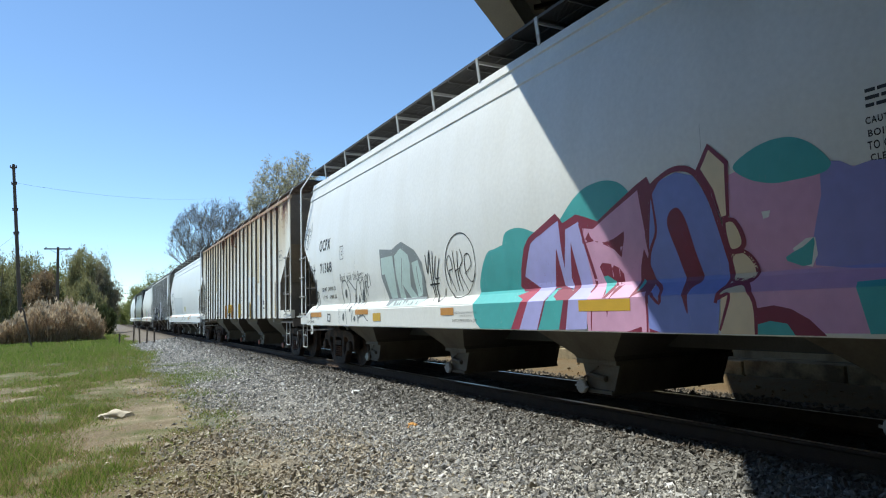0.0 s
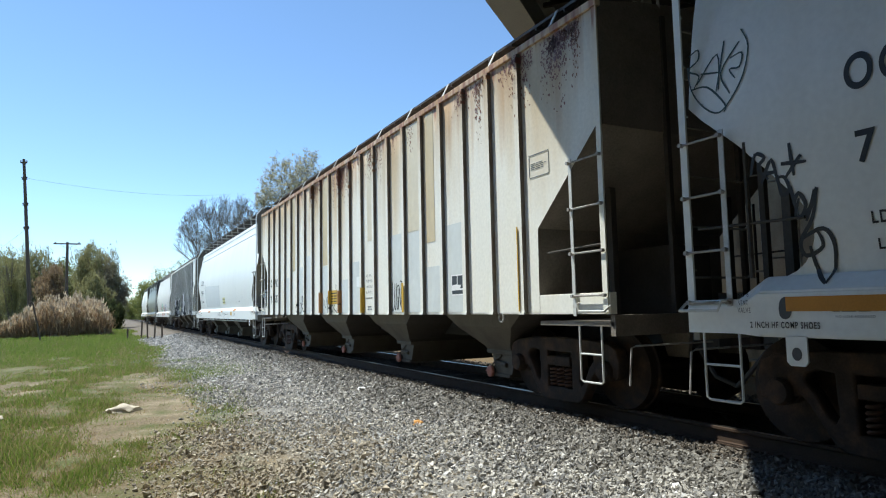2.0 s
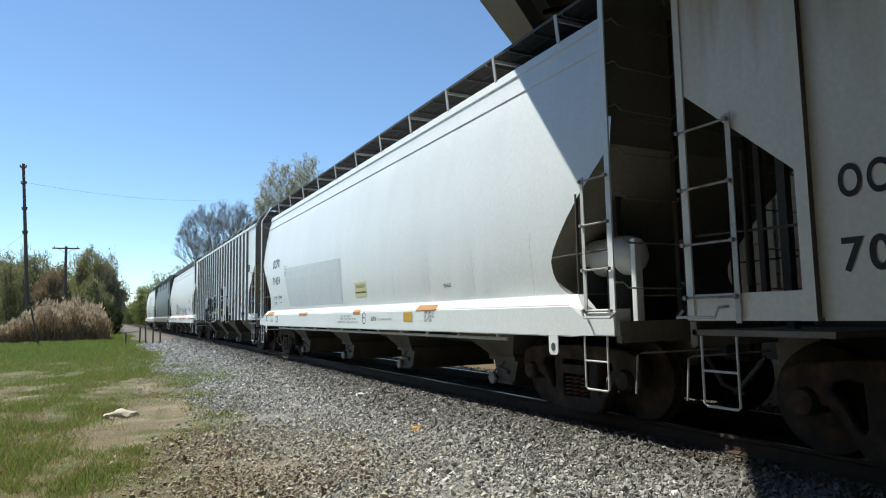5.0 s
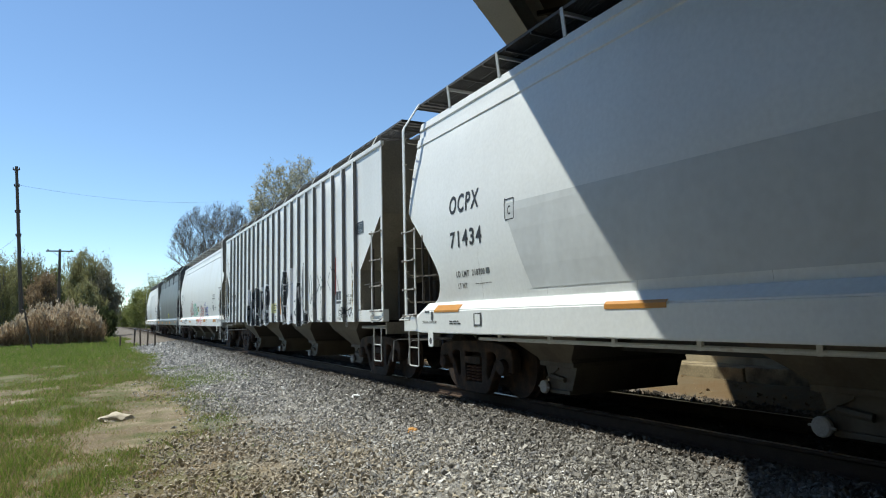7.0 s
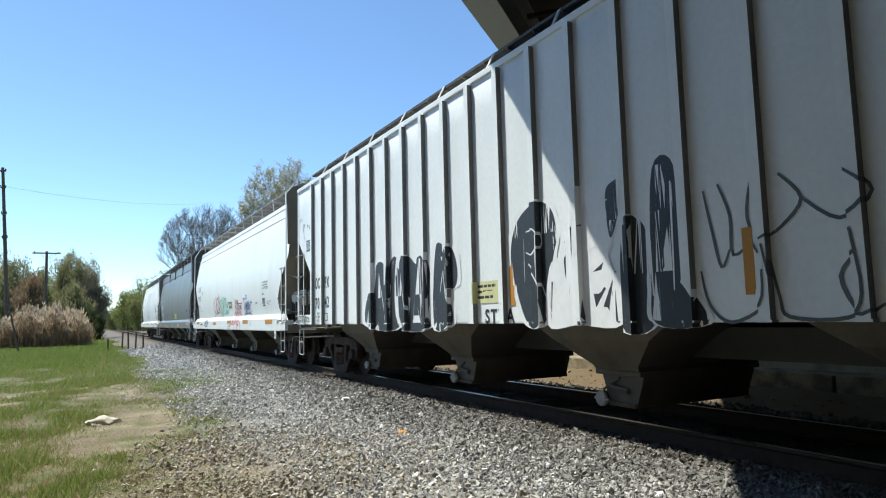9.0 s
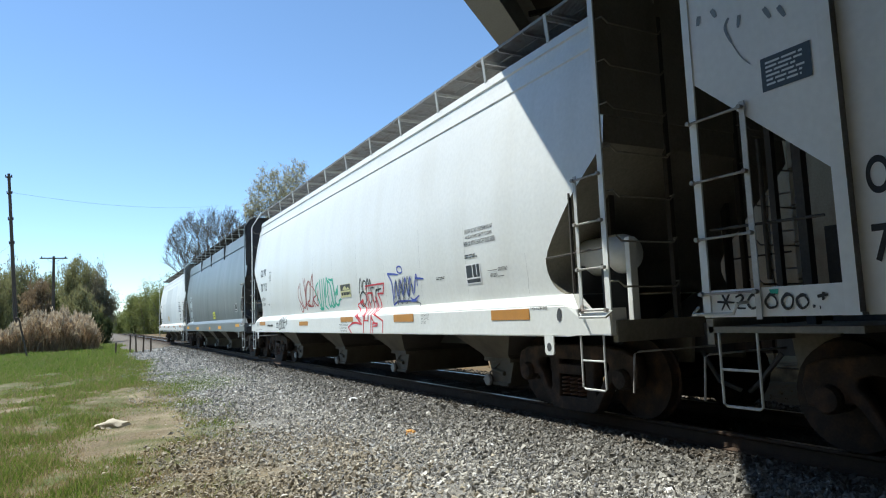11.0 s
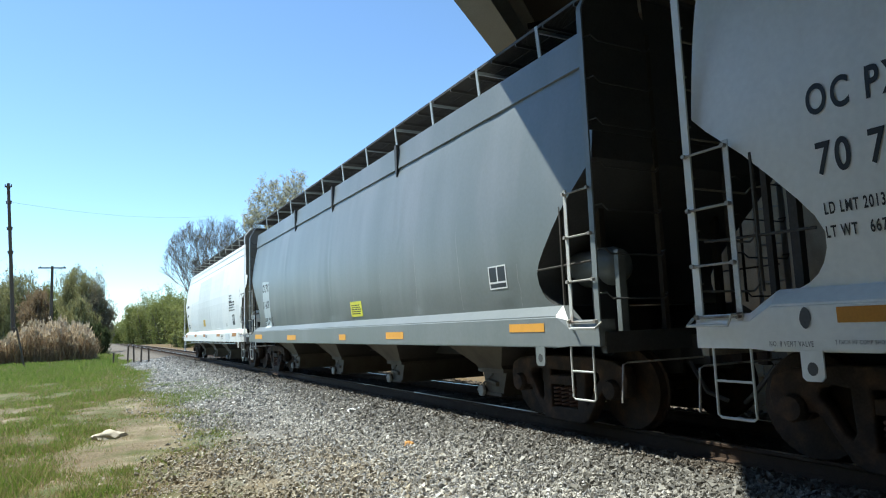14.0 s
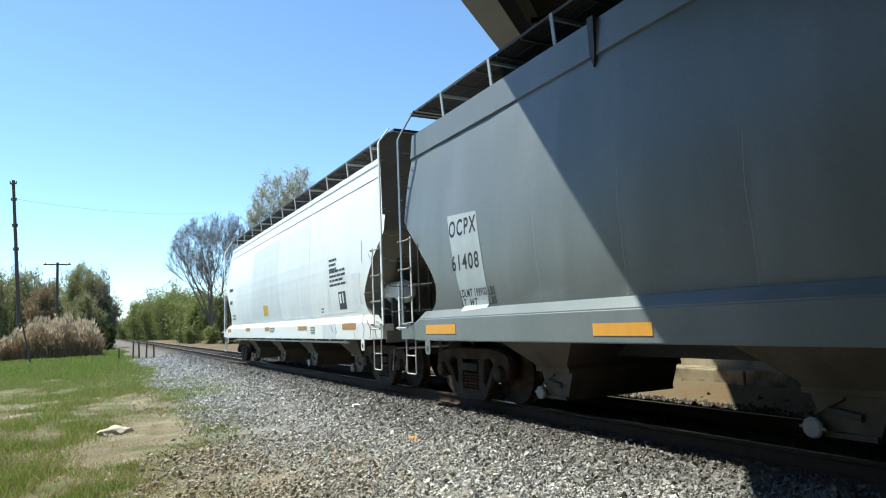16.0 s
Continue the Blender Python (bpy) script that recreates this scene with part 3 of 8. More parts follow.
def make_car(key, kind, label, paint, front, cap="cap", end="endgrey", tank=False, pipe=False, fascia=False, group="train of covered hopper cars"):
    """A covered hopper car; front: its near end along the track at the start."""
    car = thing("covered_hopper_car", label, "hopper car", group)
    car["front"] = front
    curved = kind == "curved"
    zt = (5.03 if fascia else 4.97) if curved else 5.0      # running boards: height and outer edge
    xo = 1.30 if curved else 1.20
    prof, ends = (CURVED, curved_end) if curved else (BOX, box_end)
    if fascia:
        prof = [r for r in CURVED if r[0] < 4.15] + [(4.14, 1.345), (4.15, 1.375), (4.58, 1.33), (4.60, 1.30), (4.66, 0.9), (4.72, 0.4)]
    # End faces take a second colour, darker than the sides.
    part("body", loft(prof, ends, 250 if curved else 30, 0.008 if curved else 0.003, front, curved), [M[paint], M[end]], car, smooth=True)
    white = M[paint]
    for s in (-1, 1):
        bm = B()
        if curved:
            o = [(1.626, 0.95), (1.626, 1.30), (1.50, 1.425), (1.40, 1.425), (1.40, 0.95)]
            low = [(1.626, 0.97), (1.626, 1.18), (1.60, 1.25), (1.40, 1.25), (1.40, 0.97)]
            rings = [[bm.verts.new((s * x, y, z)) for x, z in q] for y, q in ((0.0, low), (0.52, low), (0.72, o), (L - 0.72, o), (L - 0.52, low), (L, low))]
            for a, b in zip(rings, rings[1:]):
                for i in range(5):
                    bm.faces.new((a[i], a[(i + 1) % 5], b[(i + 1) % 5], b[i]))
            bm.faces.new(rings[0])
            bm.faces.new(rings[-1])
            bmesh.ops.bevel(bm, geom=[e for e in bm.edges if abs(e.verts[0].co.y - e.verts[1].co.y) > 1], offset=0.014, segments=2, affect="EDGES")
            part("side_sill", bm, white, car)
        else:
            box(bm, *sorted((s * 1.50, s * 1.592)), 0.0, L, 1.13, 1.36, 0.006)
            part("side_sill", bm, white, car)
    if not curved:
        bm = B()
        prism(bm, [(-0.05, 1.15), (0.05, 1.15), (0.05, 4.46), (-0.05, 4.46)], -0.075 if key == "D" else -0.062, 0.0)
        n0 = len(bm.faces)
        box(bm, -0.08, 0.0, -0.065, 0.065, 1.13, 1.15)
        bmesh.ops.recalc_face_normals(bm, faces=bm.faces)
        # Faces across the track take the colour with shade painted in.
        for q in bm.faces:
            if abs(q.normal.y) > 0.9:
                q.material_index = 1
        rib = mesh_of(bm, [white, M["rustyribshade" if key == "B" else "ribshade"]])
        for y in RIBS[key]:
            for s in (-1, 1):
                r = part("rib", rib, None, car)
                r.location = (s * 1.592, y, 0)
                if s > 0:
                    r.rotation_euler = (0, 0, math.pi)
        for s in (-1, 1):
            bm = B()
            box(bm, *sorted((s * 1.55, s * 1.625)), 0.0, L, 4.47, 4.56, 0.012)
            part("top_chord", bm, white, car)
    bm = B()
    box(bm, -0.3, 0.3, -0.25, L + 0.25, 0.72, 1.05)
    part("centre_sill", bm, M["dark"], car)
    for k in (-5.50, -1.93, 1.55, 5.33):
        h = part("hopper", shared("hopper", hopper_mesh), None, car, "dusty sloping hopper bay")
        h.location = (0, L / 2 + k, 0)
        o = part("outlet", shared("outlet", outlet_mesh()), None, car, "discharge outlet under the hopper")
        o.location = (0, L / 2 + k, 0)
        for side in (-1, 1):
            part("cap", shared(("cap", side, cap), cap_mesh(side, M[cap])), None, o, "round outlet cap with a cross handle")
    for e in (0, 1):
        f = (lambda y: y) if e == 0 else (lambda y: L - y)
        bm = B()
        box(bm, -1.55, 1.55, *sorted((f(0.0), f(1.3))), 1.0, 1.05)
        box(bm, -1.55, 1.55, *sorted((f(-0.02), f(0.05))), 0.90, 1.12)
        prism(bm, [(f(0.0), 1.0), (f(0.5), 1.0), (f(0.35), 0.62), (f(0.05), 0.62)], -0.45, -0.40)
        prism(bm, [(f(0.0), 1.0), (f(0.5), 1.0), (f(0.35), 0.62), (f(0.05), 0.62)], 0.40, 0.45)
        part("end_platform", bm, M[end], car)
        for s in (-1, 1):
            # the end post climbs to the roof and bends in to the running board
            bm = B()
            if curved:
                k = 0.18 if e == 0 else 0.0
                top = [(s * 1.60, f(0.03), 0.98), (s * 1.60, f(0.03), 4.46 + k), (s * 1.585, f(0.03), 4.52 + k), (s * (1.31 + 0.4 * k), f(0.10 - 0.4 * k), zt)]
            else:
                top = [(s * 1.60, f(0.05), 1.15), (s * 1.60, f(0.05), 4.5)]
            strap(bm, top, 0.075, 0.02)
            part("end_post", bm, white, car)
            make_ladder(car, s * 1.615, f(0.03), f(0.44 if curved else 0.55), (1.23, 1.67, 2.16, 2.65) if curved else (1.33, 1.80, 2.30, 2.83), M["rung"])
            bm = B()
            rod(bm, [(s * 1.6, f(0.14), 1.0), (s * 1.6, f(0.14), 0.42), (s * 1.6, f(0.17), 0.40), (s * 1.6, f(0.47), 0.40), (s * 1.6, f(0.50), 0.42), (s * 1.6, f(0.50), 1.0)], 0.012, 6)
            rod(bm, [(s * 1.6, f(0.14), 0.70), (s * 1.6, f(0.50), 0.70)], 0.011, 6)
            part("step", bm, M["rung"], car, "white stirrup step")
            bm = B()
            rod(bm, [(s * 1.62, f(-0.03), 1.22), (s * 1.70, f(-0.03), 1.16), (s * 1.70, f(0.38), 1.16), (s * 1.70, f(0.42), 1.24), (s * 1.62, f(0.46), 1.25)], 0.014, 6)
            part("handhold", bm, M["rung"], car)
            # inner frame of the end
            bm = B()
            box(bm, *sorted((s * 0.95, s * 1.03)), *sorted((f(0.55), f(0.63))), 1.05, 2.6)
            rod(bm, [(s * 1.55, f(0.62), 1.42), (s * 1.55, f(0.62), 2.55)], 0.02, 6)
            rod(bm, [(s * 1.55, f(0.1), 1.88), (s * 1.55, f(1.1), 1.86)], 0.012, 6)
            # Coloured dark to put the end's inner shade into the frame.
            part("end_brace", bm, M["deepshade"], car)
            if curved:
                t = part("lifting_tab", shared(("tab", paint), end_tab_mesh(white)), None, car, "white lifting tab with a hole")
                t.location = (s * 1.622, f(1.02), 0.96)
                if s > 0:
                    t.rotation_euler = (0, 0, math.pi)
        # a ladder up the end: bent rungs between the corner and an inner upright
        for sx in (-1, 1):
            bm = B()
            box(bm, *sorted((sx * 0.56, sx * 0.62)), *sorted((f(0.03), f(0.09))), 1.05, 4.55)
            part("end_upright", bm, M["deepshade"], car)
            for i in range(7 if curved else 0):
                z = 1.46 + 0.47 * i
                bm = B()
                rod(bm, [(sx * 1.55, f(0.05), z + 0.06), (sx * 1.53, f(-0.06), z + 0.06), (sx * 1.46, f(-0.07), z), (sx * 0.72, f(-0.07), z), (sx * 0.65, f(-0.06), z + 0.06), (sx * 0.60, f(0.05), z + 0.06)], 0.011, 5)
                part("end_rung", bm, M[end], car)
        bm = B()
        box(bm, -0.12, 0.12, *sorted((f(-0.2), f(-0.42))), 0.74, 0.98, 0.03)
        box(bm, -0.16, 0.14, *sorted((f(-0.40), f(-0.54))), 0.72, 1.0, 0.04)
        part("coupler", bm, M["iron"], car)
        bm = B()
        rod(bm, [(-0.45, f(-0.1), 0.75), (-0.5, f(-0.35), 0.45), (-0.4, f(-0.52), 0.36)], 0.025, 6)
        part("brake_hose", bm, M["dark"], car)
        bm = B()
        rod(bm, [(-0.2, f(-0.16), 0.80), (-1.40, f(-0.14), 0.80), (-1.46, f(-0.14), 0.78), (-1.50, f(-0.14), 0.40)], 0.011, 6)
        part("uncoupling_lever", bm, M["rungdark"], car, "bent steel uncoupling lever")
        if curved and e == 0:
            bm = B()
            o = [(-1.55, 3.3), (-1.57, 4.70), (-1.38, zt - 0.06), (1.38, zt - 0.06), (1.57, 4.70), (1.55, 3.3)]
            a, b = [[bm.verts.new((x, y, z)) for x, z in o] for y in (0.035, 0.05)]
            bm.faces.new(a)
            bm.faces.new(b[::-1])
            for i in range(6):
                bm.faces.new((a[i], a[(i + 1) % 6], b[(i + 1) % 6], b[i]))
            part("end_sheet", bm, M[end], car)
        if not curved:
            for s in (-1, 1):
                bm = B()
                rod(bm, [(s * 1.58, f(2.14) + 0.06 * math.sin(2 * math.pi * i / 14), 1.09 + 0.06 * math.cos(2 * math.pi * i / 14)) for i in range(15)], 0.016, 6)
                part("tie_ring", bm, M["rungdark"], car)
            bm = B()
            box(bm, -0.34, 0.34, *sorted((f(0.35), f(2.4))), 1.05, 1.92, 0.01)
            part("bolster_web", bm, M["deepshade"], car)
        make_truck(car, f(1.35 if curved else 1.6))
    if tank:
        bm = B()
        lathe(bm, [(-0.47, 0.03), (-0.45, 0.12), (-0.38, 0.19), (-0.28, 0.225), (0.28, 0.225), (0.38, 0.19), (0.45, 0.12), (0.47, 0.03)], x=-0.95, y=0.72, z=1.86, sides=24, axis="y")
        part("air_tank", bm, white, car, "white compressed-air tank", smooth=True)
        bm = B()
        box(bm, -1.2, -0.7, 0.5, 0.56, 1.05, 1.75)
        box(bm, -1.2, -0.7, 0.9, 0.96, 1.05, 1.75)
        part("tank_bracket", bm, M["dark"], car)
        bm = B()
        box(bm, -1.25, -1.15, 0.05, 0.12, 1.05, 2.0, 0.01)
        part("brake_lever", bm, white, car)
    if pipe:
        bm = B()
        rod(bm, [(-1.50, 2.2, 0.885), (-1.50, L - 2.3, 0.885)], 0.024, 8)
        for i in range(12):
            y = 2.4 + i * 1.1
            box(bm, -1.52, -1.48, y, y + 0.05, 0.86, 0.96)
        part("conduit", bm, M["rung"], car, "pale pipe under the sill")
    # running boards on posts, round the hatch trough
    for s in (-1, 1):
        bm = B()
        for x in (0.55, 0.77, 0.99, xo):
            box(bm, *sorted((s * x, s * (x - 0.012))), 0.28, L - 0.28, zt - 0.035, zt)
        for i in range(28):
            y = 0.45 + i * (L - 0.9) / 27
            box(bm, *sorted((s * 0.5, s * xo)), y - 0.012, y + 0.012, zt - 0.075, zt - 0.036)
        for i in range(int((L - 0.6) / 0.025)):
            y = 0.3 + 0.025 * i
            box(bm, *sorted((s * 0.55, s * xo)), y, y + 0.007, zt - 0.032, zt - 0.002)
        part("running_board", bm, M["grating" if key == "E" else "board"], car, "grey steel grating running board")
        for i in range(11):
            y = 1.2 + 1.5 * i
            bm = B()
            x0, z0 = (1.26, 4.61) if curved else (1.42, 4.57)
            prism(bm, [(y - 0.03, z0), (y + 0.03, z0), (y + 0.03, zt), (y - 0.03, zt)], -0.008, 0.008)
            for v in bm.verts:
                v.co.x += s * (x0 + (xo - x0) * (v.co.z - z0) / (zt - z0))
            if curved:
                box(bm, *sorted((s * 0.6, s * (xo - 0.02))), y - 0.018, y + 0.018, zt - 0.085, zt - 0.04)
            part("board_post", bm, M["rung"] if paint != "grey" else M["paleg"], car)
    for e in (0, 1):
        f = (lambda y: y) if e == 0 else (lambda y: L - y)
        bm = B()
        for k in range(int(2 * xo / 0.025)):
            x = -xo + 0.025 * k
            box(bm, x, x + 0.007, *sorted((f(-0.06), f(0.27))), zt - 0.032, zt - 0.002)
        for y in (-0.06, 0.1, 0.26):
            box(bm, -xo, xo, *sorted((f(y), f(y + 0.012))), zt - 0.05, zt)
        part("end_board", bm, M["grating" if key == "E" else "board"], car)
        for sx in (-1, 1):
            bm = B()
            rod(bm, [(sx * 0.55, f(0.12), 4.55), (sx * 0.75, f(-0.04), zt - 0.05)], 0.02, 5)
            part("board_brace", bm, M["rungdark"], car)
    bm = B()
    box(bm, -0.42, 0.42, 0.6, L - 0.6, 4.6, zt + 0.02, 0.03)
    part("hatch", bm, M["dark"], car)
    if fascia:
        for y in (5.5, 9.2, 12.4):
            bm = B()
            prism(bm, [(y - 0.05, 4.60), (y + 0.05, 4.60), (y + 0.04, 4.16), (y - 0.02, 4.00), (y - 0.045, 4.16)], -1.395, -1.33)
            part("roof_bracket", bm, M["dark"], car, "dark steel roof bracket")
    paint_marks(car, kind, MARKS[key], RIBS.get(key))
    return car


# ---- paint on the cars' sides ----
for _n, _c in (("pink", (0.625, 0.350, 0.525)), ("periwinkle", (0.275, 0.275, 0.600)), ("teal", (0.075, 0.400, 0.400)), ("maroon", (0.200, 0.020, 0.050)), ("lavender", (0.413, 0.413, 0.775)),
               ("blue", (0.213, 0.263, 0.625)), ("sand", (0.750, 0.613, 0.413)), ("smoke", (0.100, 0.115, 0.120)), ("mint", (0.50, 0.63, 0.60)), ("smoke2", (0.22, 0.245, 0.25)), ("tag", (0.045, 0.075, 0.07)), ("buffy", (0.66, 0.60, 0.46)), ("dull1", (0.60, 0.625, 0.62)), ("dull2", (0.68, 0.705, 0.70)), ("dull3", (0.73, 0.745, 0.73)), ("rusty", (0.42, 0.20, 0.06)), ("slatey", (0.20, 0.23, 0.25)), ("red2", (0.33, 0.035, 0.075)), ("tan", (0.587, 0.488, 0.312)),
               ("pale", (0.606, 0.637, 0.644)), ("sticker", (0.650, 0.625, 0.325)), ("slate", (0.030, 0.035, 0.042)), ("plate", (0.050, 0.070, 0.090)), ("red", (0.625, 0.037, 0.050)), ("brick", (0.338, 0.044, 0.037)),
               ("green", (0.062, 0.475, 0.325)), ("cobalt", (0.050, 0.088, 0.450)), ("orange2", (0.775, 0.375, 0.050)), ("lemon", (0.775, 0.750, 0.075)), ("paleg", (0.475, 0.525, 0.537)), ("bright", (0.820, 0.820, 0.820)), ("rust", (0.220, 0.100, 0.045)), ("oxide", (0.19, 0.075, 0.055)), ("chalk", (0.625, 0.656, 0.644))):
    M[_n] = material(_n + "_paint", _c, 0.5, scale=3.5, vary=0.08, fine=9, bump=0.0, streak=0.6)
SILL = [(0.8, 1.626), (1.30, 1.626), (1.425, 1.50)]


def side_x(kind, y, z, seed, rib=None):
    if kind == "box":
        if rib and min(abs(y - r) for r in rib) < 0.0505:
            return 1.667
        return 1.595 + (dent_of(y, z, seed, 0.003) if 1.5 < z < 4.15 else 0.0)
    t = SILL + CURVED[1:]
    w = float(np.interp(z, [a for a, _ in t], [b for _, b in t]))
    return w + (dent_of(y, z, seed, 0.008) if 1.5 < z < 4.15 else 0.0)


def soft_line(pts, closed, n=5):
    """Points rounded off by a Catmull-Rom spline."""
    out, m = [], len(pts)
    for i in range(m if closed else m - 1):
        g = [pts[(i + k) % m] if closed else pts[min(max(i + k, 0), m - 1)] for k in (-1, 0, 1, 2)]
        for j in range(n):
            t = j / n
            out.append(tuple(0.5 * (2 * b + (c - a) * t + (2 * a - 5 * b + 4 * c - d) * t * t + (3 * b - a - 3 * c + d) * t ** 3) for a, b, c, d in zip(*g)))
    if not closed:
        out.append(pts[-1])
    return out


def flat_fill(bm, pts):
    try:
        f = bm.faces.new([bm.verts.new((0, y, z)) for y, z in pts])
    except ValueError:
        return
    bmesh.ops.triangulate(bm, faces=[f])


def flat_line(bm, pts, w, straight=False):
    if straight:
        for a, b in zip(pts, pts[1:]):
            if abs(a[0] - b[0]) > abs(a[1] - b[1]):
                flat_rect(bm, a[0], b[0], min(a[1], b[1]) - w / 2, min(a[1], b[1]) + w / 2)
            else:
                flat_rect(bm, a[0] - w / 2, a[0] + w / 2, a[1], b[1])
        return
    p = [Vector((y, z)) for y, z in soft_line(pts, False, 4)]
    prev = None
    for i, q in enumerate(p):
        d = p[min(i + 1, len(p) - 1)] - p[max(i - 1, 0)]
        if d.length < 1e-6:
            continue
        d.normalize()
        taper = 0.6 + 0.4 * math.sin(math.pi * min(1, (i + 1) / len(p)))
        o = Vector((-d.y, d.x)) * w / 2 * taper
        ring = (bm.verts.new((0, *(q + o))), bm.verts.new((0, *(q - o))))
        if prev:
            bm.faces.new((prev[0], ring[0], ring[1], prev[1]))
        prev = ring


def flat_rect(bm, y0, y1, z0, z1):
    bm.faces.new([bm.verts.new((0, y, z)) for y, z in ((y0, z0), (y1, z0), (y1, z1), (y0, z1))])


def flat_text(bm, words, y0, y1, z0, z1, bold=True):
    """Words from y0 (their beginning) to y1, read from the road side."""
    cu = bpy.data.curves.new("words", "FONT")
    cu.body = words
    cu.offset = 0.022 if bold else 0.0
    cu.space_character = 1.22
    ob = bpy.data.objects.new("words", cu)
    scene.collection.objects.link(ob)
    me = bpy.data.meshes.new_from_object(ob.evaluated_get(bpy.context.evaluated_depsgraph_get()))
    bpy.data.objects.remove(ob)
    co = np.empty(len(me.vertices) * 3)
    me.vertices.foreach_get("co", co)
    co = co.reshape(-1, 3)
    lo, hi = co.min(0), co.max(0)
    vs = [bm.verts.new((0, y0 + (y1 - y0) * (c[0] - lo[0]) / (hi[0] - lo[0]), z0 + (z1 - z0) * (c[1] - lo[1]) / (hi[1] - lo[1]))) for c in co]
    for f in me.polygons:
        try:
            bm.faces.new([vs[i] for i in f.vertices])
        except ValueError:
            pass
    bpy.data.meshes.remove(me)


def lay_on(bm, kind, seed, layer, rib=None):
    """Bends flat paint onto the car's side."""
    levels = [z for z, _ in (SILL + CURVED[1:] if kind == "curved" else BOX)]
    zs = [v.co.z for v in bm.verts]
    if not zs:
        return
    for z in levels:
        if min(zs) < z < max(zs):
            bmesh.ops.bisect_plane(bm, geom=bm.verts[:] + bm.edges[:] + bm.faces[:], plane_co=(0, 0, z), plane_no=(0, 0, 1))
    ys = [v.co.y for v in bm.verts]
    if kind == "curved" and max(ys) - min(ys) > 0.3 and max(zs) > 1.5:
        y = min(ys) + 0.1
        while y < max(ys):
            bmesh.ops.bisect_plane(bm, geom=bm.verts[:] + bm.edges[:] + bm.faces[:], plane_co=(0, y, 0), plane_no=(0, 1, 0))
            y += 0.1
    if rib:
        for r in rib:
            for o in (-0.053, -0.05, 0.05, 0.053):
                y = r + o
                if min(ys) < y < max(ys):
                    bmesh.ops.bisect_plane(bm, geom=bm.verts[:] + bm.edges[:] + bm.faces[:], plane_co=(0, y, 0), plane_no=(0, 1, 0))
    for v in bm.verts:
        v.co.x = -side_x(kind, v.co.y, v.co.z, seed, rib) - 0.0035 - 0.0006 * layer


def split_letters(bm):
    """Each letter of a word as a bmesh of its own."""
    seen, out = set(), []
    for v in bm.verts:
        if v in seen:
            continue
        group, todo = [], [v]
        seen.add(v)
        while todo:
            q = todo.pop()
            group.append(q)
            for e in q.link_edges:
                w = e.other_vert(q)
                if w not in seen:
                    seen.add(w)
                    todo.append(w)
        new_bm = B()
        twin = {q: new_bm.verts.new(q.co) for q in group}
        for f in {f for q in group for f in q.link_faces}:
            new_bm.faces.new([twin[q] for q in f.verts])
        out.append(new_bm)
    bm.free()
    return out


def paint_sheet(name, bm, mat, car):
    """Paint as a thin skin whose faces all look outwards."""
    bmesh.ops.triangulate(bm, faces=bm.faces[:])
    bm.normal_update()
    for f in bm.faces:
        if f.normal.x > 0:
            f.normal_flip()
    if name == "graffiti":
        # where strokes cross themselves the paint lies double, a hair thicker
        bmesh.ops.split_edges(bm, edges=bm.edges[:])
        for i, f in enumerate(bm.faces):
            for v in f.verts:
                v.co.x -= (i % 16) * 0.000025
    me = bpy.data.meshes.new(name)
    bm.to_mesh(me)
    bm.free()
    me.materials.append(mat)
    return part(name, me, None, car)


def paint_marks(car, kind, rows, ribs=None):
    seed = car["front"]
    rnd = random.Random(int(seed * 10))
    for turn, (what, name, mat, layer, extra, pts) in enumerate(rows):
        bm = B()
        layer += turn % 18 * 0.05
        pts = [(y, max(0.962, z)) for y, z in pts]
        if what == "fill":
            flat_fill(bm, [(y, max(0.962, z)) for y, z in soft_line(pts, True)] if extra else pts)
        elif what == "line":
            flat_line(bm, pts, extra, name == "lettering")
        else:
            (y0, z1), (y1, z0) = pts
            if what == "rect":
                flat_rect(bm, y0, y1, z0, z1)
            elif what == "text":
                flat_text(bm, extra, y0, y1, z0, z1, mat == "black")
            else:
                step = (z1 - z0) / extra
                for i in range(extra):
                    a, b = y0, y0 + (y1 - y0) * rnd.uniform(0.75, 1.0)
                    gap = 0.10 * abs(y1 - y0) + 0.03
                    while a > b:
                        c = max(b, a - rnd.uniform(0.8, 2.0) * gap)
                        flat_rect(bm, a, c, z1 - step * (i + 0.70), z1 - step * (i + 0.22))
                        a = c - 0.25 * gap
        lay_on(bm, kind, seed, layer, ribs if kind == "box" and what in ("fill", "line", "rect") else None)
        if what == "text" and abs(pts[0][1] - pts[1][1]) > 0.1:
            for q in split_letters(bm):
                paint_sheet("letter", q, M[mat], car)
        else:
            ob = paint_sheet(name, bm, M[mat], car)
            if what in ("bars", "text"):
                tagged(ob, kind="stuff")


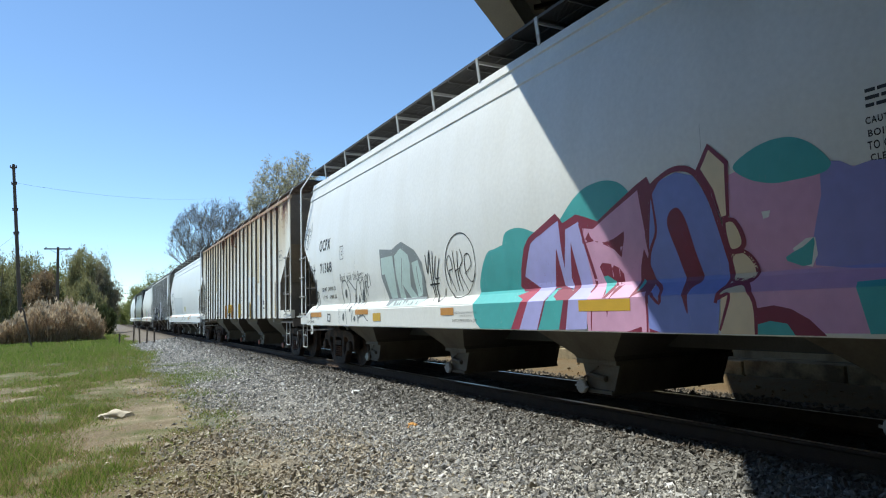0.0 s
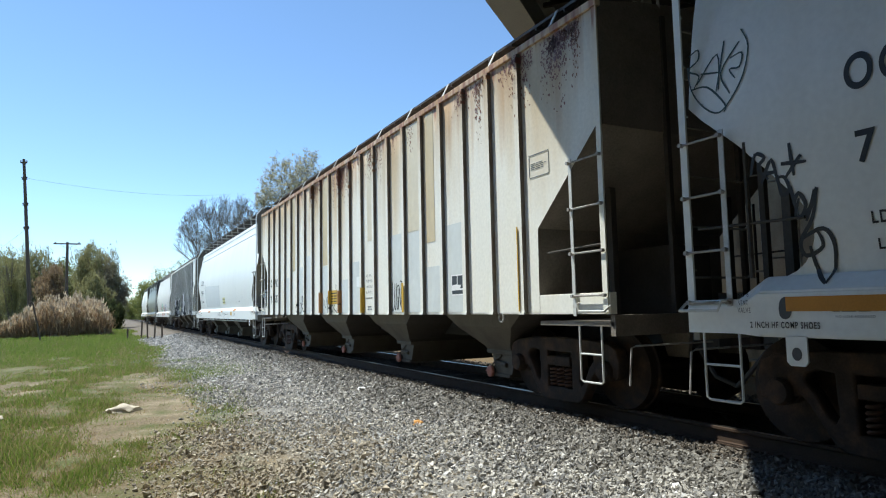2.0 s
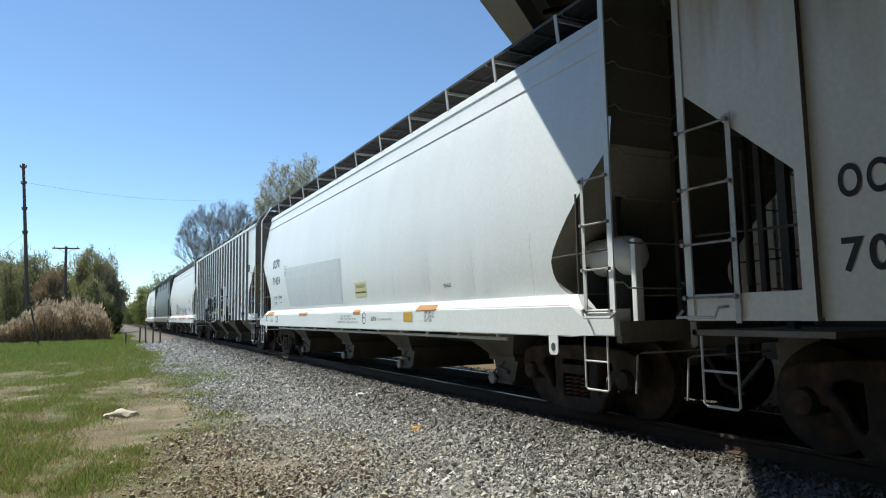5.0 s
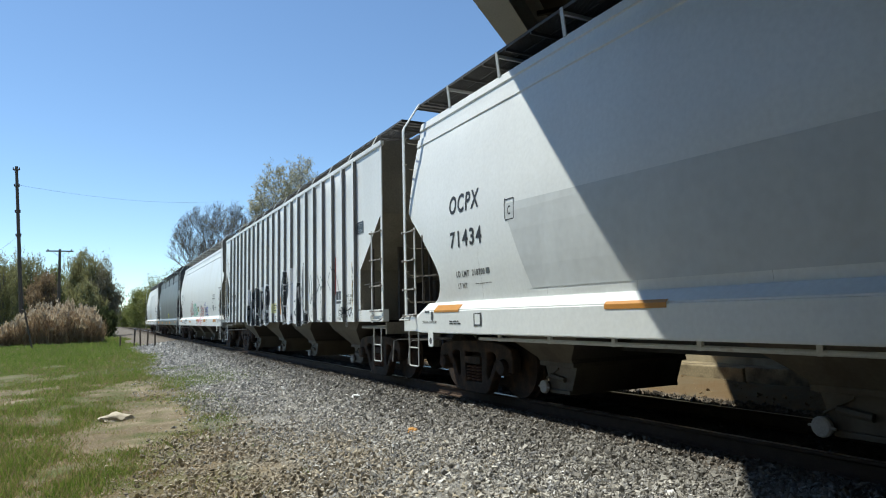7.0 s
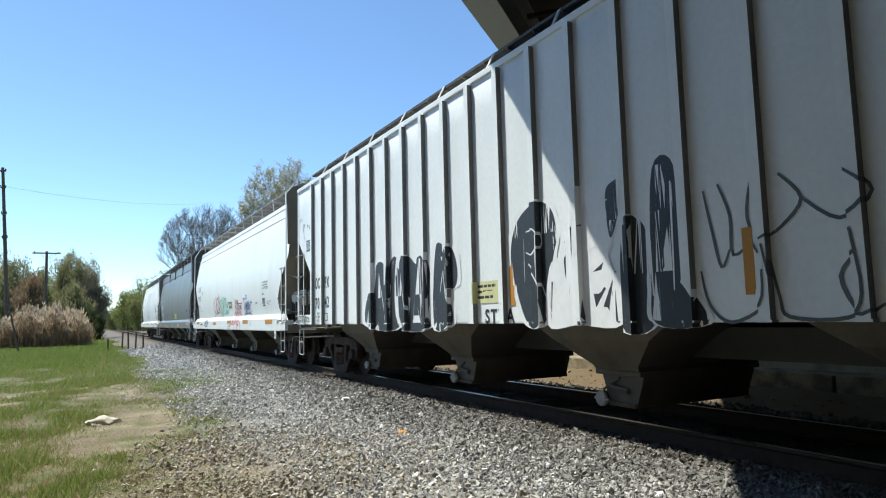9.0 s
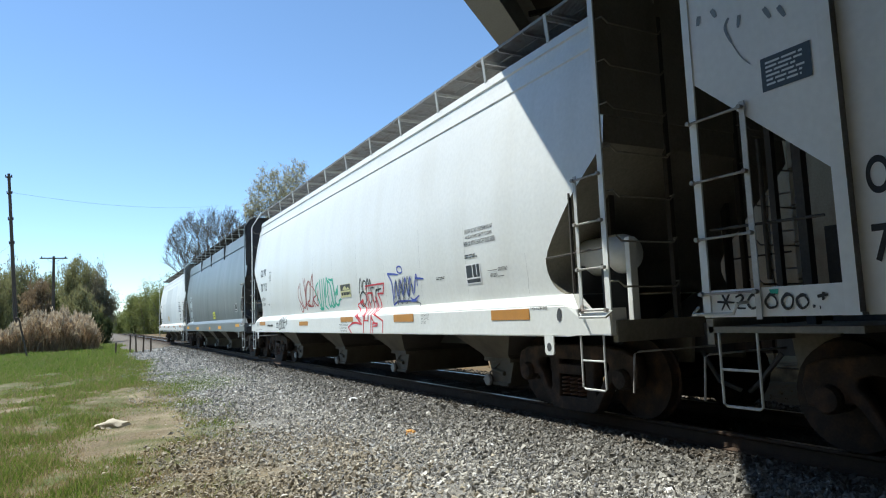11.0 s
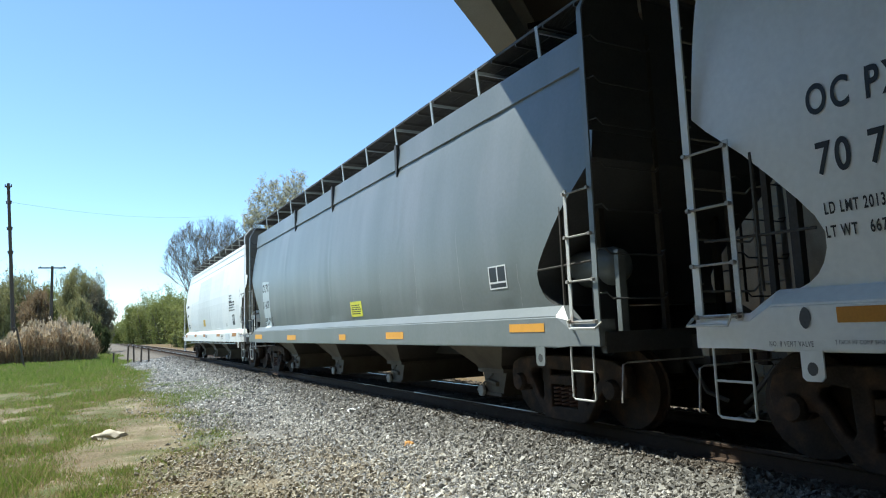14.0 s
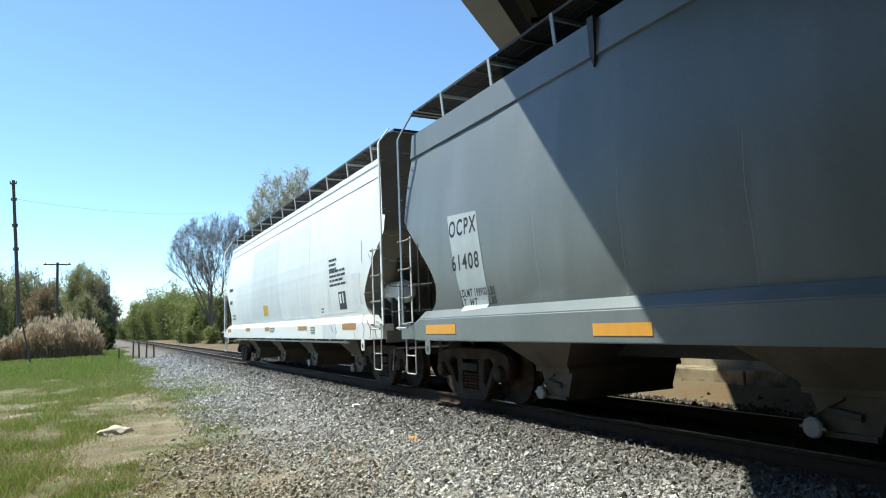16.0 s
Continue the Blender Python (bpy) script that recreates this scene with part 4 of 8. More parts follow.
# ---- lettering and graffiti on the side that faces the road: (y, z) along and up each car ----
MARKS = {}
MARKS["A"] = [
    ("fill", "graffiti", "pink", 1, 0, [(4.3, 2.29), (4.1, 2.32), (3.5, 2.2), (2.89, 2.09), (2.95, 0.99), (3.56, 0.98), (3.74, 1.06), (4.12, 1.1), (4.21, 1.45), (4.31, 1.89)]),
    ("fill", "graffiti", "periwinkle", 2, 0, [(3.5, 2.19), (3.43, 2.23), (3.35, 2.21), (3.26, 2.15), (3.14, 2.17), (2.88, 2.13), (2.97, 1.42), (3.35, 1.44), (3.63, 1.48), (3.62, 1.67), (3.52, 1.84)]),
    ("fill", "graffiti", "teal", 1, 1, [(8.31, 0.89), (8.5, 1.47), (8.37, 1.8), (8.17, 2.01), (7.85, 2.03), (7.72, 2.21), (7.42, 2.24), (7.11, 2.14), (7.01, 2.0), (6.99, 0.92)]),
    ("fill", "graffiti", "teal", 1, 1, [(6.66, 2.08), (6.49, 2.3), (6.2, 2.49), (5.88, 2.54), (5.62, 2.49), (5.46, 2.36), (5.39, 2.22), (5.52, 1.95), (6.1, 1.98)]),
    ("fill", "graffiti", "maroon", 3, 0, [(7.5, 1.5), (7.44, 1.72), (7.33, 1.98), (7.22, 2.09), (6.66, 2.31), (6.58, 2.24), (6.54, 2.18), (6.3, 2.25), (6.15, 2.2), (6.04, 2.12), (5.83, 2.08), (5.64, 2.11), (5.5, 2.23), (5.36, 2.4), (5.2, 2.46), (5.14, 2.34), (5.01, 2.43), (5.15, 1.59), (5.21, 1.43), (7.4, 1.43)]),
    ("fill", "graffiti", "lavender", 4, 0, [(7.38, 1.62), (7.19, 2.01), (6.96, 2.12), (6.61, 2.22), (6.60, 1.95), (6.58, 1.68), (6.52, 1.98), (6.50, 2.10), (6.27, 2.16), (6.22, 2.10), (6.15, 1.78), (6.09, 1.58), (6.07, 1.45), (6.32, 1.43), (6.42, 1.42), (6.61, 1.46), (6.78, 1.47), (7.08, 1.46), (6.99, 1.79)]),
    ("fill", "graffiti", "maroon", 5, 0, [(6.61, 2.25), (6.49, 2.14), (6.51, 1.98), (6.58, 1.66), (6.60, 1.95)]),
    ("fill", "graffiti", "maroon", 5, 0, [(6.69, 1.91), (6.61, 1.46), (6.71, 1.42), (6.79, 1.47)]),
    ("fill", "graffiti", "maroon", 5, 0, [(6.42, 1.95), (6.32, 1.43), (6.42, 1.39), (6.48, 1.55)]),
    ("fill", "graffiti", "red2", 4, 0, [(7.49, 1.38), (7.31, 1.43), (7.07, 1.46), (7.14, 1.36), (7.37, 0.95), (7.56, 0.95), (7.31, 1.33)]),
    ("fill", "graffiti", "lavender", 5, 0, [(7.08, 1.46), (6.78, 1.46), (6.82, 1.33), (7.00, 0.96), (7.37, 0.95), (7.14, 1.36)]),
    ("fill", "graffiti", "teal", 5, 0, [(6.81, 1.33), (6.76, 1.44), (6.60, 1.45), (6.43, 1.40), (6.56, 0.97), (6.98, 0.96)]),
    ("fill", "graffiti", "maroon", 6, 0, [(6.71, 1.42), (6.61, 1.47), (6.42, 1.40), (6.32, 1.43), (6.39, 1.30), (6.46, 0.97), (6.58, 0.97), (6.48, 1.30), (6.60, 1.30), (6.72, 1.35)]),
    ("fill", "graffiti", "lavender", 5, 0, [(6.32, 1.43), (6.07, 1.45), (6.10, 0.98), (6.46, 0.97), (6.39, 1.30)]),
    ("line", "graffiti", "maroon", 6, 0.03, [(6.81, 1.34), (6.90, 1.15), (6.99, 0.96)]),
    ("line", "graffiti", "maroon", 6, 0.045, [(6.25, 2.14), (6.15, 1.80), (6.09, 1.57), (6.07, 1.46), (6.09, 1.37)]),
    ("line", "graffiti", "maroon", 6, 0.07, [(7.42, 1.58), (7.21, 2.03), (6.97, 2.13), (6.62, 2.25)]),
    ("fill", "graffiti", "pink", 4, 0, [(6.2, 2.08), (6.03, 2.05), (5.83, 2.02), (5.64, 2.05), (5.48, 2.17), (5.33, 2.35), (5.28, 1.92), (5.36, 1.74), (5.39, 1.6), (5.4, 1.43), (5.25, 1.3), (5.2, 0.91), (6.08, 0.9), (6.06, 1.3), (6.05, 1.5), (6.17, 1.88)]),
    ("fill", "graffiti", "maroon", 5, 0, [(6.22, 2.12), (6.13, 2.06), (6.03, 1.92), (6.22, 1.91)]),
    ("fill", "graffiti", "maroon", 5, 0, [(6.03, 1.92), (5.86, 1.89), (5.72, 1.91), (5.54, 1.98), (5.64, 1.71), (5.73, 1.80), (5.86, 1.86)]),
    ("fill", "graffiti", "maroon", 5, 0, [(5.99, 1.64), (5.94, 1.68), (5.82, 1.66), (5.70, 1.61), (5.64, 1.55), (5.64, 1.43), (5.72, 1.32), (5.78, 1.10), (5.85, 1.32), (5.91, 1.45), (5.95, 1.54)]),
    ("fill", "graffiti", "teal", 6, 0, [(5.95, 1.53), (5.88, 1.54), (5.76, 1.47), (5.79, 1.41), (5.83, 1.34), (5.9, 1.42)]),
    ("fill", "graffiti", "maroon", 7, 0, [(5.32, 1.77), (5.24, 1.54), (5.2, 1.4), (5.2, 1.22), (5.27, 1.35), (5.36, 1.34), (5.45, 1.29), (5.4, 1.43), (5.39, 1.6)]),
    ("fill", "graffiti", "teal", 8, 0, [(5.37, 1.48), (5.34, 1.45), (5.35, 1.39), (5.39, 1.35), (5.39, 1.42)]),
    ("fill", "graffiti", "maroon", 5, 0, [(5.5, 0.9), (5.37, 0.96), (5.28, 1.02), (5.18, 0.95), (5.07, 0.91)]),
    ("line", "graffiti", "maroon", 6, 0.02, [(6.01, 1.21), (6.03, 0.97)]),
    ("fill", "graffiti", "blue", 4, 0, [(5.16, 2.26), (5.04, 2.39), (4.84, 2.43), (4.65, 2.36), (4.53, 2.17), (4.44, 1.88), (4.39, 1.61), (4.37, 1.48), (4.37, 1.37), (4.43, 1.25), (4.43, 0.93), (5.23, 0.91), (5.2, 1.32), (5.08, 1.23), (5.08, 1.36), (5.27, 1.49), (5.27, 1.66), (5.15, 1.91), (5.15, 2.12)]),
    ("fill", "graffiti", "maroon", 5, 1, [(4.99, 1.95), (4.95, 2.07), (4.85, 2.1), (4.77, 1.97), (4.7, 1.66), (4.65, 1.43), (4.73, 1.35), (4.74, 1.13), (4.79, 1.27), (4.84, 1.41), (4.91, 1.68)]),
    ("line", "graffiti", "maroon", 6, 0.055, [(5.16, 2.24), (5.18, 2.33), (5.04, 2.41), (4.84, 2.46), (4.64, 2.39), (4.5, 2.16), (4.42, 1.88), (4.37, 1.61), (4.35, 1.47), (4.36, 1.36)]),
    ("line", "graffiti", "maroon", 6, 0.035, [(5.16, 2.33), (5.14, 2.11), (5.14, 1.91), (5.24, 1.74), (5.28, 1.6), (5.27, 1.48), (5.08, 1.36), (5.07, 1.23), (5.21, 1.33), (5.22, 1.11), (5.23, 0.91)]),
    ("line", "graffiti", "maroon", 6, 0.03, [(4.38, 1.29), (4.43, 1.25), (4.3, 1.29), (4.36, 1.11), (4.41, 0.99)]),
    ("fill", "graffiti", "maroon", 4, 0, [(4.62, 2.39), (4.47, 2.61), (4.27, 2.41), (4.31, 1.95), (4.38, 1.9), (4.47, 2.16)]),
    ("fill", "graffiti", "sand", 5, 0, [(4.56, 2.4), (4.46, 2.55), (4.31, 2.39), (4.34, 1.96), (4.39, 1.95), (4.44, 2.19), (4.49, 2.28), (4.5, 2.39)]),
    ("fill", "graffiti", "sand", 5, 1, [(4.37, 1.91), (4.28, 1.91), (4.22, 1.81), (4.21, 1.7), (4.28, 1.65), (4.36, 1.68)]),
    ("line", "graffiti", "maroon", 6, 0.045, [(4.37, 1.91), (4.28, 1.91), (4.22, 1.81), (4.21, 1.7), (4.28, 1.65), (4.36, 1.68), (4.37, 1.91), (4.28, 1.91)]),
    ("fill", "graffiti", "sand", 5, 1, [(4.34, 1.62), (4.22, 1.64), (4.13, 1.54), (4.12, 1.44), (4.19, 1.39), (4.36, 1.44)]),
    ("line", "graffiti", "maroon", 6, 0.045, [(4.34, 1.62), (4.22, 1.64), (4.13, 1.54), (4.12, 1.44), (4.19, 1.39), (4.36, 1.44), (4.34, 1.62), (4.22, 1.64)]),
    ("fill", "graffiti", "sand", 5, 0, [(4.43, 1.24), (4.38, 1.32), (4.29, 1.36), (4.18, 1.36), (4.08, 1.22), (4.07, 0.94), (4.4, 0.93), (4.32, 1.13), (4.3, 1.27)]),
    ("line", "graffiti", "maroon", 6, 0.045, [(4.44, 1.22), (4.39, 1.33), (4.3, 1.37), (4.18, 1.37), (4.07, 1.22), (4.07, 0.94)]),
    ("fill", "graffiti", "teal", 3, 1, [(4.23, 2.35), (4.06, 2.45), (3.87, 2.49), (3.69, 2.47), (3.54, 2.38), (3.43, 2.25), (3.42, 2.19), (3.49, 2.15), (3.69, 2.14), (3.9, 2.15), (4.11, 2.23)]),
    ("fill", "graffiti", "maroon", 3, 0, [(4.05, 1.17), (3.9, 1.19), (3.76, 1.16), (3.62, 1.08), (3.5, 0.95), (4.06, 0.94)]),
    ("fill", "graffiti", "teal", 4, 0, [(4.06, 1.04), (3.94, 1.07), (3.8, 1.05), (3.74, 0.95), (4.06, 0.94)]),
    ("fill", "graffiti", "white", 3, 0, [(3.79, 1.62), (3.67, 1.69), (3.6, 1.69), (3.6, 1.56), (3.66, 1.47), (3.72, 1.49)]),
    ("fill", "graffiti", "teal", 4, 0, [(3.86, 1.56), (3.8, 1.59), (3.7, 1.63), (3.61, 1.69), (3.61, 1.65), (3.67, 1.58), (3.66, 1.49), (3.73, 1.48), (3.8, 1.51), (3.85, 1.53)]),
    ("fill", "sticker", "white", 3, 0, [(4.01, 1.94), (3.93, 1.94), (3.95, 1.89), (4.0, 1.88)]),
    ("fill", "graffiti", "teal", 3, 0, [(3.28, 1.34), (3.09, 1.35), (2.95, 1.26), (2.97, 0.99), (3.2, 0.98)]),
    ("fill", "graffiti", "smoke2", 1, 0, [(12.07, 2.41), (11.48, 2.35), (11.31, 2.40), (11.04, 2.45), (10.76, 2.27), (10.55, 2.26), (10.27, 2.03), (10.19, 1.68), (10.33, 1.66), (10.18, 1.4), (10.41, 1.34), (11.71, 1.33), (11.72, 1.45), (11.85, 1.65), (12.04, 1.88)]),
    ("fill", "graffiti", "mint", 2, 0, [(12.02, 2.24), (11.44, 2.24), (11.42, 1.99), (11.60, 2.0), (11.40, 1.47), (11.66, 1.46), (11.84, 1.93), (12.01, 1.92)]),
    ("fill", "graffiti", "mint", 2, 0, [(11.38, 2.23), (11.09, 2.34), (10.98, 2.12), (10.80, 2.20), (10.74, 2.05), (11.0, 1.84), (10.57, 1.46), (10.81, 1.45), (11.12, 1.70), (11.03, 1.44), (11.26, 1.47), (11.36, 1.89)]),
    ("fill", "graffiti", "mint", 2, 0, [(10.67, 2.05), (10.43, 2.08), (10.30, 1.81), (10.37, 1.48), (10.55, 1.46), (10.62, 1.74)]),
    ("line", "graffiti", "smoke", 3, 0.02, [(11.05, 2.16), (11.1, 1.9), (11.2, 1.55)]),
    ("line", "graffiti", "smoke", 3, 0.02, [(10.50, 1.98), (10.48, 1.75), (10.42, 1.55)]),
    ("line", "graffiti", "smoke", 3, 0.03, [(11.44, 2.24), (11.42, 1.99)]),
    ("fill", "graffiti", "mint", 1, 0, [(11.5, 1.42), (10.2, 1.42), (10.35, 1.32), (11.6, 1.32)]),
    ("line", "graffiti", "black", 2, 0.03, [(10.13, 2.13), (10.08, 1.82), (9.99, 2.2), (9.97, 1.67), (9.88, 1.38)]),
    ("line", "graffiti", "black", 2, 0.03, [(9.87, 2.17), (9.91, 1.75), (9.86, 1.43)]),
    ("line", "graffiti", "black", 2, 0.03, [(9.77, 2.08), (9.85, 1.75), (9.7, 1.74)]),
    ("line", "graffiti", "black", 2, 0.03, [(9.64, 2.04), (9.82, 1.57), (9.63, 1.36), (9.53, 1.56)]),
    ("line", "graffiti", "black", 2, 0.03, [(10.05, 1.64), (9.71, 1.65)]),
    ("line", "graffiti", "black", 1, 0.02, [(8.55, 1.85), (8.7, 1.58), (8.95, 1.42), (9.25, 1.43), (9.44, 1.62), (9.47, 1.91), (9.34, 2.2), (9.08, 2.35), (8.8, 2.32), (8.59, 2.12), (8.55, 1.85)]),
    ("line", "graffiti", "black", 2, 0.02, [(9.33, 1.62), (9.41, 1.95), (9.30, 2.05), (9.24, 1.85), (9.36, 1.80), (9.20, 1.50)]),
    ("line", "graffiti", "black", 2, 0.02, [(9.20, 2.12), (9.16, 1.80), (9.10, 1.50)]),
    ("line", "graffiti", "black", 2, 0.02, [(9.06, 2.10), (9.08, 1.75), (8.99, 1.50)]),
    ("line", "graffiti", "black", 2, 0.02, [(9.18, 1.80), (9.04, 1.84)]),
    ("line", "graffiti", "black", 2, 0.02, [(8.98, 2.12), (8.92, 1.95), (9.03, 1.80), (8.82, 1.48)]),
    ("line", "graffiti", "black", 2, 0.02, [(8.88, 1.75), (8.68, 1.86), (8.72, 2.02), (8.85, 2.00), (8.85, 1.76), (8.70, 1.62), (8.58, 1.74)]),
    ("line", "graffiti", "tag", 2, 0.016, [(16.76, 3.56), (16.68, 3.38), (16.72, 3.14), (16.82, 2.98), (16.96, 2.87), (17.13, 2.97), (17.27, 3.17), (17.33, 3.41)]),
    ("line", "graffiti", "tag", 2, 0.018, [(17.32, 3.51), (17.22, 3.54), (17.21, 3.44), (17.32, 3.37), (17.19, 3.28), (17.25, 3.16)]),
    ("line", "graffiti", "tag", 2, 0.018, [(17.21, 3.20), (17.00, 3.42), (16.97, 3.08)]),
    ("line", "graffiti", "tag", 2, 0.018, [(17.17, 3.29), (16.97, 3.24)]),
    ("line", "graffiti", "tag", 2, 0.018, [(16.93, 3.52), (16.96, 3.28), (17.00, 3.05)]),
    ("line", "graffiti", "tag", 2, 0.018, [(16.77, 3.45), (16.95, 3.23), (16.85, 3.01)]),
    ("line", "graffiti", "tag", 2, 0.018, [(16.86, 3.33), (16.74, 3.34), (16.76, 3.22), (16.86, 3.23), (16.80, 3.13)]),
    ("line", "graffiti", "tag", 2, 0.018, [(17.27, 3.17), (17.09, 3.14), (16.90, 2.93), (16.91, 2.86)]),
    ("line", "graffiti", "black", 2, 0.032, [(16.68, 2.26), (16.63, 2.42), (16.55, 2.38), (16.61, 2.31), (16.53, 2.20)]),
    ("line", "graffiti", "black", 2, 0.032, [(16.59, 2.18), (16.49, 2.35), (16.45, 2.15)]),
    ("line", "graffiti", "black", 2, 0.032, [(16.55, 2.25), (16.46, 2.25)]),
    ("line", "graffiti", "black", 2, 0.032, [(16.33, 2.45), (16.32, 2.31), (16.31, 2.19)]),
    ("line", "graffiti", "black", 2, 0.032, [(16.41, 2.30), (16.20, 2.28)]),
    ("line", "graffiti", "black", 2, 0.032, [(16.24, 2.34), (16.38, 2.19)]),
    ("line", "graffiti", "black", 2, 0.032, [(16.45, 2.22), (16.43, 2.06), (16.36, 2.09), (16.39, 2.19), (16.44, 2.20)]),
    ("line", "graffiti", "black", 2, 0.032, [(16.35, 2.11), (16.32, 1.92)]),
    ("line", "graffiti", "black", 2, 0.032, [(16.16, 2.06), (16.22, 1.91), (16.33, 1.87), (16.29, 2.01)]),
    ("line", "graffiti", "black", 2, 0.034, [(16.34, 1.97), (16.29, 2.05), (16.24, 1.95), (16.3, 1.85)]),
    ("line", "graffiti", "black", 2, 0.034, [(16.14, 2.07), (16.2, 1.85), (16.32, 1.68), (16.29, 1.57), (16.15, 1.63), (16.18, 1.76)]),
    ("line", "graffiti", "black", 2, 0.034, [(16.14, 2.07), (16.25, 1.83)]),
    ("line", "graffiti", "black", 2, 0.034, [(16.31, 1.7), (16.13, 1.76), (16.06, 1.62), (16.11, 1.35)]),
    ("line", "graffiti", "black", 2, 0.034, [(16.25, 1.64), (16.21, 1.45), (16.11, 1.35)]),
    ("text", "lettering", "black", 2, "OCPX", [(15.88, 2.98), (15.08, 2.71)]),
    ("text", "lettering", "black", 2, "71368", [(15.83, 2.42), (15.0, 2.18)]),
    ("text", "lettering", "black", 2, "LD LMT  195500 LBS", [(15.78, 1.84), (14.8, 1.75)]),
    ("text", "lettering", "black", 2, "LT WT    67500 LBS", [(15.76, 1.65), (14.78, 1.57)]),
    ("line", "lettering", "black", 2, 0.014, [(14.37, 2.71), (14.15, 2.69), (14.15, 2.41), (14.36, 2.43), (14.37, 2.71)]),
    ("text", "lettering", "black", 2, "C", [(14.28, 2.59), (14.22, 2.49)]),
    ("bars", "lettering", "black", 2, 1, [(14.34, 2.63), (14.18, 2.64)]),
    ("text", "lettering", "smoke", 2, "Rock with the Best:", [(14.41, 2.09), (12.98, 1.92)]),
    ("line", "graffiti", "smoke", 2, 0.025, [(14.27, 1.01), (14.29, 1.39), (14.35, 1.71), (14.3, 1.89), (14.13, 1.93), (14.01, 1.87), (13.88, 1.69), (13.91, 1.42), (13.77, 0.99)]),
    ("line", "graffiti", "smoke", 2, 0.025, [(13.99, 1.87), (13.88, 1.92), (13.67, 1.79), (13.52, 1.7), (13.4, 1.87), (13.27, 1.9), (13.21, 1.8), (13.18, 1.56), (13.16, 1.34), (13.1, 1.01)]),
    ("line", "graffiti", "smoke", 2, 0.025, [(13.21, 1.8), (13.06, 1.9), (13.0, 1.86), (13.01, 1.63), (12.95, 1.46), (12.9, 1.33)]),
    ("line", "graffiti", "smoke", 2, 0.025, [(13.52, 1.7), (13.59, 1.45), (13.49, 1.36)]),
    ("line", "graffiti", "smoke", 2, 0.025, [(13.47, 1.04), (13.46, 1.18), (13.41, 1.27)]),
    ("line", "graffiti", "smoke", 2, 0.025, [(13.1, 1.01), (13.07, 1.13), (12.92, 1.17), (12.78, 1.17), (12.63, 1.09), (12.54, 1.06)]),
    ("line", "graffiti", "smoke", 2, 0.025, [(12.9, 1.95), (12.89, 1.74), (12.89, 1.58)]),
    ("line", "graffiti", "smoke", 2, 0.025, [(12.96, 1.67), (12.88, 1.95), (12.8, 1.96), (12.8, 1.86), (12.88, 1.8), (12.79, 1.55)]),
    ("line", "graffiti", "smoke", 2, 0.025, [(12.73, 2.01), (12.79, 1.73), (12.7, 1.74)]),
    ("line", "graffiti", "smoke", 2, 0.025, [(12.66, 1.99), (12.61, 1.75)]),
    ("fill", "graffiti", "smoke", 2, 1, [(14.06, 1.64), (14.08, 1.58), (14.13, 1.55), (14.16, 1.58), (14.17, 1.65), (14.14, 1.72), (14.1, 1.74), (14.06, 1.71)]),
    ("fill", "graffiti", "smoke", 2, 1, [(13.52, 1.52), (13.54, 1.44), (13.56, 1.4), (13.6, 1.44), (13.6, 1.52), (13.57, 1.61), (13.54, 1.64), (13.52, 1.6)]),
    ("fill", "graffiti", "smoke", 2, 1, [(13.3, 1.49), (13.32, 1.42), (13.33, 1.4), (13.38, 1.43), (13.39, 1.5), (13.36, 1.56), (13.33, 1.59), (13.3, 1.56)]),
    ("fill", "graffiti", "smoke", 2, 1, [(13.03, 1.55), (13.06, 1.45), (13.09, 1.41), (13.13, 1.45), (13.13, 1.56), (13.1, 1.66), (13.06, 1.7), (13.03, 1.65)]),
    ("fill", "graffiti", "smoke", 2, 1, [(13.94, 1.14), (13.96, 1.09), (14.0, 1.06), (14.04, 1.09), (14.05, 1.14), (14.03, 1.2), (13.99, 1.23), (13.95, 1.2)]),
    ("fill", "graffiti", "smoke", 2, 1, [(13.25, 1.11), (13.27, 1.07), (13.31, 1.05), (13.35, 1.07), (13.36, 1.11), (13.34, 1.15), (13.3, 1.17), (13.27, 1.15)]),
    ("fill", "graffiti", "smoke", 2, 1, [(13.55, 1.31), (13.55, 1.27), (13.59, 1.25), (13.62, 1.27), (13.64, 1.32), (13.66, 1.36), (13.64, 1.38), (13.59, 1.36)]),
    ("rect", "reflector", "orange", 3, 0, [(16.4, 1.26), (15.55, 1.15)]),
    ("rect", "reflector", "orange", 3, 0, [(13.25, 1.29), (12.54, 1.19)]),
    ("rect", "sticker", "yellow", 3, 0, [(12.29, 1.21), (11.9, 1.06)]),
    ("rect", "reflector", "orange", 3, 0, [(9.48, 1.26), (9.07, 1.15)]),
    ("rect", "reflector", "yellow", 8, 0, [(6.22, 1.29), (5.44, 1.17)]),
    ("text", "lettering", "slate", 2, "NO 8", [(16.82, 1.3), (16.72, 1.27)]),
    ("text", "lettering", "slate", 2, "VENT", [(16.82, 1.24), (16.73, 1.2)]),
    ("text", "lettering", "slate", 2, "VALVE", [(16.83, 1.18), (16.71, 1.14)]),
    ("text", "lettering", "slate", 2, "NO LUBE REQUIRED", [(16.02, 1.12), (15.75, 1.1)]),
    ("bars", "lettering", "slate", 2, 1, [(16.04, 1.16), (15.72, 1.14)]),
    ("text", "lettering", "black", 2, "2 INCH HF COMP SHOES", [(16.72, 1.07), (16.14, 1.02)]),
    ("text", "lettering", "slate", 2, "NOTE CAR HAS FOUR", [(9.04, 1.2), (8.4, 1.17)]),
    ("text", "lettering", "slate", 2, "EQUIPPED WITH", [(8.88, 1.15), (8.55, 1.12)]),
    ("text", "lettering", "slate", 2, "CAUTION REMOVE BOTH CAPS", [(9.11, 1.09), (8.4, 1.05)]),
